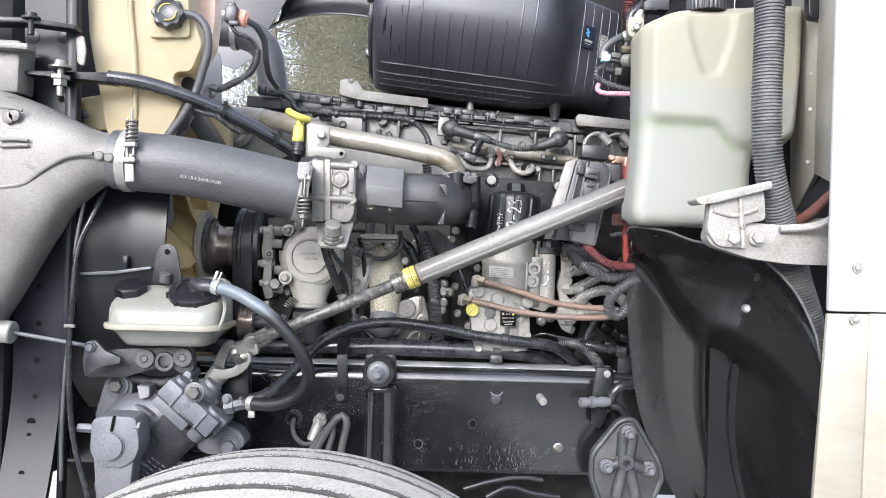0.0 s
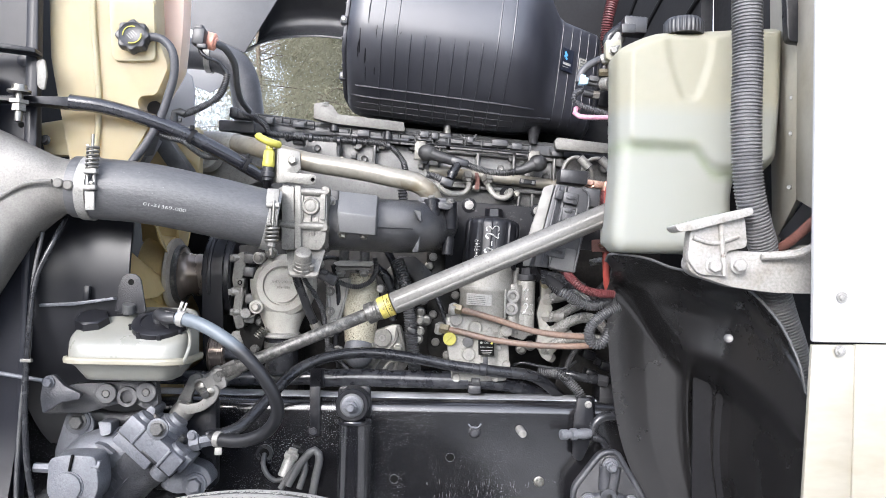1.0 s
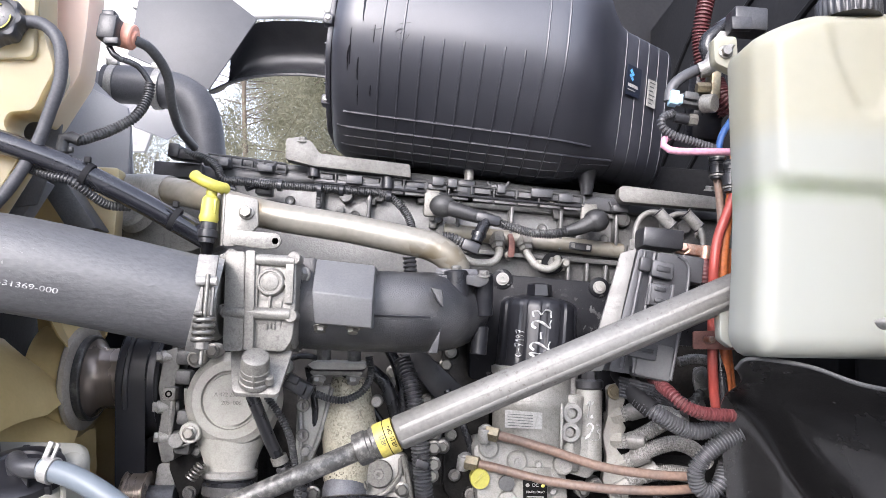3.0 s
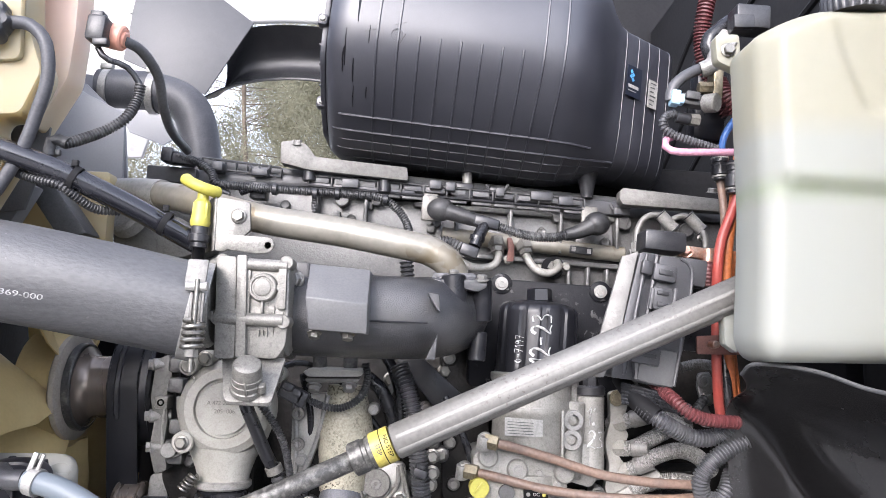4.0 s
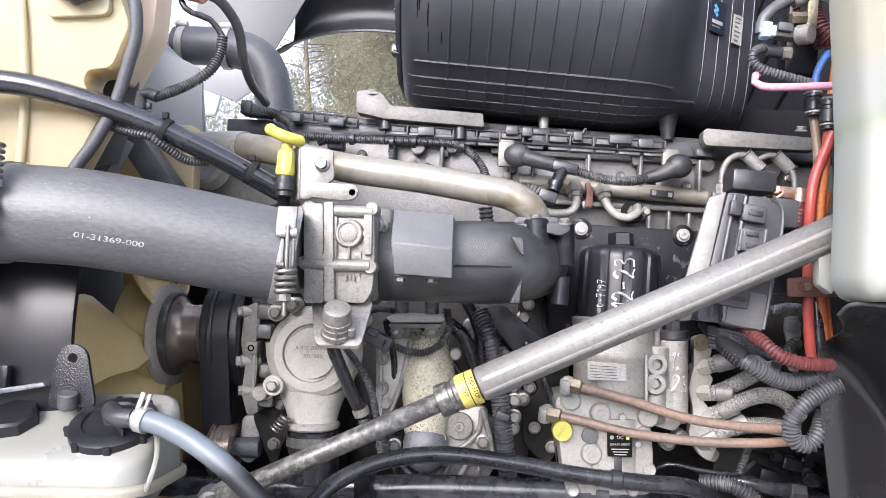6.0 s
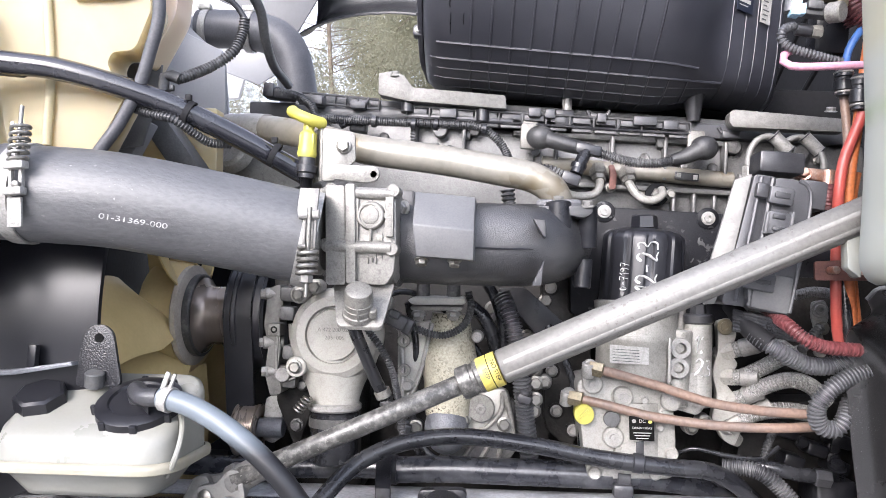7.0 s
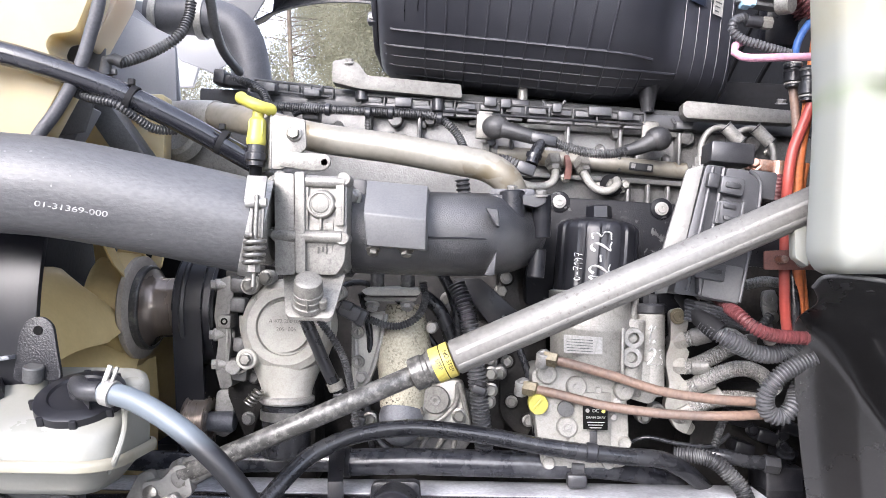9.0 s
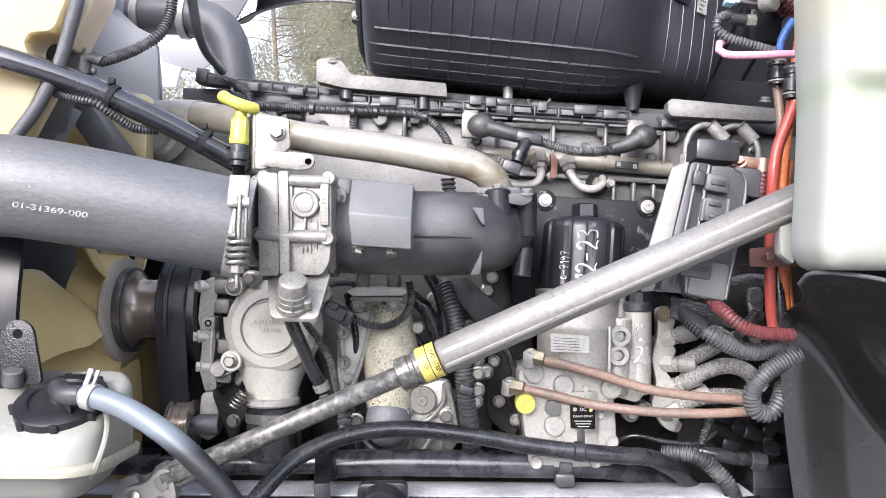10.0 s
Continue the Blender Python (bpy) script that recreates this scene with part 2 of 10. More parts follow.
SALMON = mat("salmon_plastic_port", (0.62, 0.3, 0.22), 0.4, 0, (0.5, 0.25, 0.19), 20, 0.5, 0.02, 200, grain=0.1)
SHROUD = mat("grey_hazed_plastic", (0.175, 0.178, 0.19), 0.45, 0, (0.22, 0.222, 0.232), 4, 0.6, 0.03, 260, grain=0.12)
PLATE = mat("grey_flap_panel", (0.05, 0.051, 0.056), 0.52, 0, (0.08, 0.08, 0.085), 4, 0.7, 0.04, 240, grain=0.15)
TEXTURED = mat("textured_black_liner", (0.014, 0.0142, 0.017), 0.34, 0, (0.032, 0.032, 0.034), 10, 0.6, 0.6, 420)
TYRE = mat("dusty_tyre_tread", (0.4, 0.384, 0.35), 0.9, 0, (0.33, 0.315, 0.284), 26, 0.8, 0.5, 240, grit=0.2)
# Dark tone painting the shade of groove walls; the sipe cuts share it.
GROOVE = mat("shaded_tyre_groove", (0.05, 0.0475, 0.044), 0.9, 0, (0.1, 0.095, 0.087), 90, 0.7, 0.3, 300)
YELLOW = mat("yellow_plastic", (0.4, 0.372, 0.07), 0.42, 0, (0.32, 0.28, 0.025), 30, 0.5, 0.03, 300, grain=0.25)
TAPE = mat("yellow_label", (0.5, 0.42, 0.08), 0.45, 0, (0.4, 0.33, 0.1), 30, 0.6, 0.03, 200)
RED = mat("red_sleeve", (0.115, 0.028, 0.03), 0.5, 0, (0.095, 0.037, 0.037), 30, 0.6, 0.08, 200)
BRIGHTRED = mat("bright_red_cable", (0.34, 0.058, 0.045), 0.42, 0, (0.22, 0.062, 0.054), 20, 0.6, 0.03, 200, grain=0.2)
ORANGE = mat("orange_air_line", (0.52, 0.15, 0.05), 0.42, 0, (0.48, 0.16, 0.05), 20, 0.6, 0.03, 200)
PINK = mat("pink_air_line", (0.55, 0.27, 0.36), 0.42, 0, (0.46, 0.24, 0.31), 20, 0.5, 0.03, 200)
BLUE = mat("blue_air_line", (0.05, 0.14, 0.38), 0.42, 0, (0.04, 0.1, 0.3), 20, 0.5, 0.03, 200)
PALEBLUE = mat("pale_blue_connector", (0.36, 0.55, 0.68), 0.5, 0, (0.26, 0.4, 0.5), 40, 0.5, 0.05, 300)
BROWN = mat("brown_nylon_line", (0.215, 0.143, 0.108), 0.4, 0, (0.13, 0.1, 0.085), 16, 0.8, 0.04, 200)
BRASS = mat("dull_brass", (0.3, 0.265, 0.19), 0.4, 0.8, (0.25, 0.2, 0.12), 50, 0.7, 0.15, 300)
COPPER = mat("copper_lug", (0.5, 0.25, 0.17), 0.38, 0.85, (0.55, 0.5, 0.45), 60, 0.7, 0.1, 300)
PRIMER = mat("red_oxide_bracket", (0.17, 0.068, 0.052), 0.6, 0, (0.12, 0.06, 0.05), 30, 0.7, 0.1, 300)
POSTBLACK = mat("satin_black_post_paint", (0.0105, 0.0112, 0.0155), 0.3, 0, (0.024, 0.025, 0.03), 5, 0.7, 0.01, 300, contrast=(0.42, 0.7), spec=0.22, grain=0.2)
ELBOWCAST = mat("sand_cast_black_iron", (0.0165, 0.0168, 0.019), 0.33, 0, (0.075, 0.075, 0.077), 13, 0.85, 0.55, 1000, contrast=(0.45, 0.7), spec=0.8)
BROWNSTEEL = mat("polished_brown_steel", (0.34, 0.285, 0.24), 0.25, 0.6, (0.2, 0.165, 0.14), 14, 0.8, 0.03, 200, stretch=(1, 0.2, 0.2), grain=0.2)
TANSTEEL = mat("dusty_tan_steel", (0.5, 0.46, 0.4), 0.5, 0.1, (0.34, 0.3, 0.245), 18, 0.7, 0.1, 300, grain=0.3)
RADHOSE = mat("dark_radiator_hose", (0.045, 0.046, 0.053), 0.52, 0, (0.085, 0.086, 0.093), 12, 0.7, 0.08, 300)
SHROUDBLACK = mat("black_shroud_plastic", (0.009, 0.0092, 0.012), 0.34, 0, (0.02, 0.0202, 0.023), 6, 0.7, 0.01, 300, spec=0.4, grain=0.2)
FUSEPALE = mat("faded_grey_box_plastic", (0.095, 0.0955, 0.098), 0.5, 0, (0.13, 0.13, 0.13), 12, 0.7, 0.08, 400, grain=0.35)
FUSEGREY = mat("grey_box_plastic", (0.055, 0.056, 0.061), 0.42, 0, (0.1, 0.1, 0.104), 12, 0.7, 0.08, 400, grain=0.35)
PIPEBLACK = mat("dusty_black_pipe_paint", (0.02, 0.021, 0.026), 0.27, 0, (0.075, 0.076, 0.082), 28, 0.8, 0.06, 300, contrast=(0.5, 0.66), coat=0.2, grain=0.3)
PIPEGREY = mat("chalky_grey_pipe_plastic", (0.085, 0.086, 0.092), 0.5, 0, (0.17, 0.17, 0.172), 22, 0.7, 0.06, 400)
FADEDINK = mat("faded_white_marking", (0.34, 0.34, 0.335), 0.7, 0, (0.12, 0.12, 0.12), 120, 0.8, 0.0, 400)
SCRAWL = mat("white_paint_marker", (0.66, 0.66, 0.65), 0.6, 0, (0.2, 0.2, 0.2), 160, 0.9, 0.0, 400, contrast=(0.5, 0.68))
DRIPS = mat("dried_drips", (0.09, 0.09, 0.095), 0.7, 0, (0.05, 0.05, 0.052), 300, 0.9, 0.0, 400, contrast=(0.45, 0.6))
BACKDROP = mat("dark_backdrop", (0.035, 0.04, 0.024), 0.8, 0, (0.07, 0.075, 0.05), 1.5, 0.8, 0.8, 12)
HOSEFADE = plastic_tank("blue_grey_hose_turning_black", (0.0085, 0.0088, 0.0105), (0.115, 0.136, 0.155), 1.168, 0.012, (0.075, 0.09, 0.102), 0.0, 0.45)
# Lighter copy of the pale alloy, making up for light missing on shaded castings.
LITALLOY = mat("lit_pale_alloy", (0.4, 0.39, 0.355), 0.48, 0.15, (0.26, 0.25, 0.216), 11, 0.65, 0.15, 420, contrast=(0.45, 0.75), grit=0.18, grain=0.3)
WORNSHAFT = mat("worn_black_shaft_paint", (0.055, 0.0535, 0.05), 0.38, 0.15, (0.21, 0.203, 0.188), 95, 0.85, 0.15, 240, contrast=(0.45, 0.66), fleck=(210, 0.64, (0.2, 0.195, 0.18)))
BRAID = mat("braided_steel", (0.45, 0.442, 0.42), 0.4, 0.3, (0.2, 0.195, 0.185), 340, 0.85, 0.5, 600, contrast=(0.44, 0.6))
MODALLOY = mat("dull_module_alloy", (0.33, 0.322, 0.298), 0.46, 0.2, (0.215, 0.208, 0.186), 11, 0.7, 0.2, 460, contrast=(0.45, 0.75), grit=0.3, grain=0.45)
FOIL = mat("crumpled_pale_foil", (0.17, 0.166, 0.155), 0.45, 0.1, (0.11, 0.106, 0.098), 30, 0.7, 0.5, 120, grain=0.3)
PAPER = mat("white_label", (0.36, 0.354, 0.335), 0.5, 0, (0.3, 0.292, 0.272), 25, 0.7, 0.02, 300)
BLACKINK = mat("black_marking", (0.006, 0.006, 0.006), 0.8, 0, (0.012, 0.012, 0.012), 60, 0.5, 0.0, 400, spec=0.05)
LABELBLUE = mat("dark_blue_label", (0.012, 0.016, 0.03), 0.4, 0, (0.02, 0.025, 0.04), 60, 0.5, 0.0, 400)
LOGOBLUE = mat("blue_label_mark", (0.1, 0.35, 0.65), 0.4, 0, (0.1, 0.3, 0.55), 60, 0.5, 0.0, 400)
DIRT = mat("pale_compacted_gravel", (0.52, 0.505, 0.475), 0.9, 0, (0.4, 0.386, 0.36), 3, 0.8, 0.6, 60)
LEAF = mat("foliage", (0.235, 0.23, 0.162), 0.6, 0, (0.32, 0.308, 0.228), 1.2, 0.8, 0.0, 9, spec=0.15)
leaf_nodes = LEAF.node_tree
leaf_shader = leaf_nodes.nodes["Principled BSDF"]
thin, both = leaf_nodes.nodes.new("ShaderNodeBsdfTranslucent"), leaf_nodes.nodes.new("ShaderNodeMixShader")
leaf_nodes.links.new(leaf_shader.inputs["Base Color"].links[0].from_socket, thin.inputs["Color"])
both.inputs["Fac"].default_value = 0.55
leaf_nodes.links.new(leaf_shader.outputs[0], both.inputs[1])
leaf_nodes.links.new(thin.outputs[0], both.inputs[2])
leaf_nodes.links.new(both.outputs[0], leaf_nodes.nodes["Material Output"].inputs["Surface"])
BARK = mat("bark", (0.16, 0.13, 0.1), 0.85, 0, (0.08, 0.065, 0.05), 6, 0.7, 0.5, 40)


# ---- mesh tools ----
class Geo:
    """Collects vertices and faces of one part."""

    def __init__(self):
        self.v, self.f = [], []

    def add(self, vs, fs):
        o = len(self.v)
        self.v += [tuple(p) for p in vs]
        self.f += [tuple(i + o for i in f) for f in fs]
        return self

    def take(self, bm):
        bm.verts.index_update()
        self.add([v.co for v in bm.verts], [[v.index for v in f.verts] for f in bm.faces])
        bm.free()
        return self

    def box(self, c, s, rot=(0, 0, 0), bev=0.003, seg=2):
        bm = bmesh.new()
        bmesh.ops.create_cube(bm, size=1.0)
        bmesh.ops.scale(bm, vec=s, verts=bm.verts)
        if bev:
            bmesh.ops.bevel(bm, geom=bm.edges[:], offset=min(bev, min(s) * 0.45), segments=seg, affect="EDGES", profile=0.5)
        bmesh.ops.transform(bm, matrix=pose(*c, *rot), verts=bm.verts)
        return self.take(bm)

    def lathe(self, p, d, prof, n=24, turn=0.0, squash=1.0):
        p, d = Vector(p), Vector(d).normalized()
        q = d.to_track_quat("Z", "Y")
        vs, fs = [], []
        for h, r in prof:
            for i in range(n):
                a = 2 * math.pi * i / n + turn
                vs.append(p + q @ Vector((r * math.cos(a), r * math.sin(a) * squash, h)))
        m = len(prof)
        for j in range(m - 1):
            for i in range(n):
                k = (i + 1) % n
                fs.append((j * n + i, j * n + k, (j + 1) * n + k, (j + 1) * n + i))
        fs.append(tuple(reversed(range(n))))
        fs.append(tuple(range((m - 1) * n, m * n)))
        return self.add(vs, fs)

    def cyl(self, p, q, r, r2=None, n=20, bev=None):
        p, q = Vector(p), Vector(q)
        h = (q - p).length
        r2 = r if r2 is None else r2
        b = min(0.12 * min(r, r2), 0.2 * h) if bev is None else bev
        return self.lathe(p, q - p, [(0, r - b), (b, r), (h - b, r2), (h, r2 - b)], n)

    def ring(self, p, d, r_in, r_out, h, n=28):
        p, d = Vector(p), Vector(d).normalized()
        q = d.to_track_quat("Z", "Y")
        b = 0.15 * min(h, r_out - r_in)
        prof = [(0, r_in), (0, r_out - b), (b, r_out), (h - b, r_out), (h, r_out - b), (h, r_in)]
        vs, fs, m = [], [], len(prof)
        for z, r in prof:
            for i in range(n):
                a = 2 * math.pi * i / n
                vs.append(p + q @ Vector((r * math.cos(a), r * math.sin(a), z)))
        for j in range(m):
            for i in range(n):
                k, l = (i + 1) % n, (j + 1) % m
                fs.append((j * n + i, j * n + k, l * n + k, l * n + i))
        return self.add(vs, fs)

    def sweep(self, pts, radii, n=12, flat=1.0):
        """A tube through dense points, one radius for each, closed at both ends."""
        pts = [Vector(p) for p in pts]
        t0 = (pts[1] - pts[0]).normalized()
        side = t0.orthogonal().normalized()
        vs, fs = [], []
        for i, p in enumerate(pts):
            t = (pts[min(i + 1, len(pts) - 1)] - pts[max(i - 1, 0)]).normalized()
            side = (side - t * side.dot(t)).normalized()
            up = t.cross(side)
            for k in range(n):
                a = 2 * math.pi * k / n
                vs.append(p + radii[i] * (math.cos(a) * side + flat * math.sin(a) * up))
        for j in range(len(pts) - 1):
            for i in range(n):
                k = (i + 1) % n
                fs.append((j * n + i, j * n + k, (j + 1) * n + k, (j + 1) * n + i))
        fs.append(tuple(reversed(range(n))))
        fs.append(tuple(range((len(pts) - 1) * n, len(pts) * n)))
        return self.add(vs, fs)

    def tube(self, pts, r, n=12, step=0.012, r2=None):
        d = smooth(pts, step)
        m = len(d) - 1
        return self.sweep(d, [r + ((r2 if r2 is not None else r) - r) * i / m for i in range(m + 1)], n)

    def loom(self, pts, r, pitch=0.0055, deep=0.24, n=12):
        d = smooth(pts, pitch / 4)
        wave = (1.0, 1.0, 1.0 - deep, 1.0 - deep)
        return self.sweep(d, [r * wave[i % 4] for i in range(len(d))], n)

    def coil(self, p, q, r, wire, turns, n=8):
        p, q = Vector(p), Vector(q)
        d = q - p
        w = d.normalized().to_track_quat("Z", "Y")
        m = int(turns * 18)
        pts = [p + d * (i / m) + w @ Vector((r * math.cos(2 * math.pi * i / 18), r * math.sin(2 * math.pi * i / 18), 0)) for i in range(m + 1)]
        return self.sweep(pts, [wire] * len(pts), n)

    def slab(self, pts, vec, bev=0.002, seg=2):
        """A flat outline given thickness along vec, with rounded edges."""
        bm = bmesh.new()
        f = bm.faces.new([bm.verts.new(p) for p in pts])
        out = bmesh.ops.extrude_face_region(bm, geom=[f])
        bmesh.ops.translate(bm, vec=vec, verts=[e for e in out["geom"] if isinstance(e, bmesh.types.BMVert)])
        bmesh.ops.recalc_face_normals(bm, faces=bm.faces)
        if bev:
            bmesh.ops.bevel(bm, geom=bm.edges[:], offset=bev, segments=seg, affect="EDGES", profile=0.5, clamp_overlap=True)
        return self.take(bm)

    def loft(self, rings, cap=True):
        n = len(rings[0])
        vs = [p for r in rings for p in r]
        fs = []
        for j in range(len(rings) - 1):
            for i in range(n):
                k = (i + 1) % n
                fs.append((j * n + i, j * n + k, (j + 1) * n + k, (j + 1) * n + i))
        if cap:
            fs.append(tuple(reversed(range(n))))
            fs.append(tuple(range((len(rings) - 1) * n, len(rings) * n)))
        return self.add(vs, fs)

    def sheet(self, rows, vec):
        """A curved sheet from rows of points, with thickness along vec."""
        m, n = len(rows), len(rows[0])
        vs = [Vector(p) for r in rows for p in r]
        vs += [p + Vector(vec) for p in vs]
        o, fs = m * n, []
        for j in range(m - 1):
            for i in range(n - 1):
                a, b, c, d = j * n + i, j * n + i + 1, (j + 1) * n + i + 1, (j + 1) * n + i
                fs += [(a, b, c, d), (o + d, o + c, o + b, o + a)]
        for j in range(m - 1):
            for i in (0, n - 1):
                fs.append((j * n + i, (j + 1) * n + i, o + (j + 1) * n + i, o + j * n + i))
        for i in range(n - 1):
            for j in (0, m - 1):
                fs.append((j * n + i, j * n + i + 1, o + j * n + i + 1, o + j * n + i))
        return self.add(vs, fs)

    def ball(self, c, r, n=16, squash=(1, 1, 1)):
        bm = bmesh.new()
        bmesh.ops.create_uvsphere(bm, u_segments=n, v_segments=n // 2 + 2, radius=r)
        bmesh.ops.scale(bm, vec=squash, verts=bm.verts)
        bmesh.ops.translate(bm, vec=c, verts=bm.verts)
        return self.take(bm)

    def mesh(self, name, material, sharp=38):
        me = bpy.data.meshes.new(name)
        me.from_pydata(self.v, [], self.f)
        bm = bmesh.new()
        bm.from_mesh(me)
        bmesh.ops.recalc_face_normals(bm, faces=bm.faces)
        bm.to_mesh(me)
        bm.free()
        me.shade_smooth()
        me.set_sharp_from_angle(angle=radians(sharp))
        me.materials.append(material)
        return me


def smooth(pts, step):
    """Even points along a soft curve through pts."""
    p = [Vector(a) for a in pts]
    if len(p) == 2:
        m = max(2, int((p[1] - p[0]).length / step))
        return [p[0].lerp(p[1], i / m) for i in range(m + 1)]
    p = [2 * p[0] - p[1], *p, 2 * p[-1] - p[-2]]
    dense = []
    for a, b, c, d in zip(p, p[1:], p[2:], p[3:]):
        for i in range(24):
            t = i / 24
            dense.append(0.5 * (2 * b + (c - a) * t + (2 * a - 5 * b + 4 * c - d) * t * t + (3 * b - a - 3 * c + d) * t ** 3))
    dense.append(p[-2])
    out, left = [dense[0]], step
    for a, b in zip(dense, dense[1:]):
        l = (b - a).length
        done = 0.0
        while l - done >= left:
            done += left
            out.append(a.lerp(b, done / l))
            left = step
        left -= l - done
    if (out[-1] - dense[-1]).length < step * 0.5 and len(out) > 2:
        out.pop()
    return out + [dense[-1]]


def rounded(pts, r=0.006, n=4):
    """A flat outline with its corners rounded."""
    p = [Vector(a) for a in pts]
    out = []
    for i, b in enumerate(p):
        a, c = p[i - 1], p[(i + 1) % len(p)]
        d = min(r, (a - b).length * 0.45, (c - b).length * 0.45)
        s, e = b + (a - b).normalized() * d, b + (c - b).normalized() * d
        for k in range(n + 1):
            t = k / n
            out.append((1 - t) ** 2 * s + 2 * t * (1 - t) * b + t * t * e)
    return out


WORLD = {}


def thing(name, at, label, category, group="", kind=""):
    ob = new(name)
    ob.empty_display_size = 0.05
    ob.matrix_basis = Matrix.Translation(at)
    WORLD[ob] = Matrix.Translation(at)
    return tagged(ob, label, category, group, kind)


def part(name, g, material, parent, label="", sharp=38):
    ob = new(name, g.mesh(name, material, sharp))
    ob.parent = parent
    ob.matrix_parent_inverse = WORLD[parent].inverted()
    WORLD[ob] = Matrix.Identity(4)
    return tagged(ob, label)


def solo(name, g, material, label, category, group="", kind="", sharp=38):
    """A thing of one mesh, its origin at its middle."""
    me = g.mesh(name, material, sharp)
    a = np.array(g.v)
    c = Vector((a.min(0) + a.max(0)) / 2)
    me.transform(Matrix.Translation(-c))
    ob = new(name, me)
    ob.matrix_basis = Matrix.Translation(c)
    WORLD[ob] = Matrix.Translation(c)
    return tagged(ob, label, category, group, kind)


SHARED = {}


def fastener(name, p, d, r, parent, material, make):
    """A small part on a shared mesh, its head along d, r its size."""
    key = (name, material.name)
    if key not in SHARED:
        SHARED[key] = make().mesh(name, material, 30)
    ob = new(name, SHARED[key])
    ob.parent = parent
    ob.matrix_parent_inverse = WORLD[parent].inverted()
    turn = Vector(d).to_track_quat("Z", "Y") @ Euler((0, 0, (p[0] * 91 + p[2] * 57) % 1.05)).to_quaternion()
    ob.matrix_basis = Matrix.LocRotScale(p, turn, (r, r, r))
    return ob


def hex_head():
    g = Geo().lathe((0, 0, -0.05), (0, 0, 1), [(0, 1.25), (0.16, 1.25), (0.3, 1.0)], 20)
    return g.lathe((0, 0, 0.2), (0, 0, 1), [(0, 0.98), (0.7, 0.98), (0.82, 0.84)], 6)


def nut_stud():
    g = hex_head()
    return g.lathe((0, 0, 0.9), (0, 0, 1), [(0, 0.55), (0.06, 0.6), (0.9, 0.6), (1.0, 0.5)], 12)


def socket_head():
    g = Geo().lathe((0, 0, -0.1), (0, 0, 1), [(0, 1.5), (0.25, 1.5), (0.35, 1.4)], 24)
    return g.ring((0, 0, 0.2), (0, 0, 1), 0.45, 1.0, 0.5, 20)


def bolt(p, r, parent, material=ZINC, d=(0, -1, 0)):
    return fastener("bolt", p, d, r, parent, material, hex_head)


def nut(p, r, parent, material=ZINC, d=(0, -1, 0)):
    return fastener("nut", p, d, r, parent, material, nut_stud)


def socket(p, r, parent, material=ZINC, d=(0, -1, 0)):
    return fastener("socket_bolt", p, d, r, parent, material, socket_head)


def letters(body, p, size, material, parent, right=(1, 0, 0), up=(0, 0, 1), name="lettering", squeeze=1.0):
    cu = bpy.data.curves.new(name, "FONT")
    cu.body, cu.size, cu.extrude, cu.align_x, cu.align_y = body, size, 0.0003, "CENTER", "CENTER"
    cu.materials.append(material)
    ob = new(name, cu)
    x = Vector(right).normalized()
    z = x.cross(Vector(up)).normalized()
    y = z.cross(x)
    ob.parent = parent
    ob.matrix_parent_inverse = WORLD[parent].inverted()
    ob.matrix_basis = Matrix.Translation(p) @ Matrix((x, y, z)).transposed().to_4x4() @ Matrix.Diagonal((squeeze, 1, 1, 1))
    return ob


# ---- setting ----
tagged(solo("ground", Geo().box((0, 0, -0.05), (400, 400, 0.1), bev=0), DIRT, "grey compacted gravel yard under the truck", "ground"), kind="structure")


# ---- unseen hedge line added behind the camera, closing the yard and darkening reflections ----
hedge = Geo()
rh = random.Random(3)
# Made taller at one end to darken reflections in the radiator post.
hrows = [[(-36 + 1.5 * i, -9 + rh.uniform(-0.5, 0.5), (0.46 + 0.75 * min(1, max(0, (20.5 - i) / 3))) * j + (rh.uniform(-0.4, 0.4) if j == 5 else 0)) for i in range(49)] for j in range(6)]
hedge.sheet(hrows, (0, -0.6, 0))
tagged(solo("backdrop", hedge, BACKDROP, "unseen dark hedge added behind the camera to darken reflections", "hedge"), kind="structure")


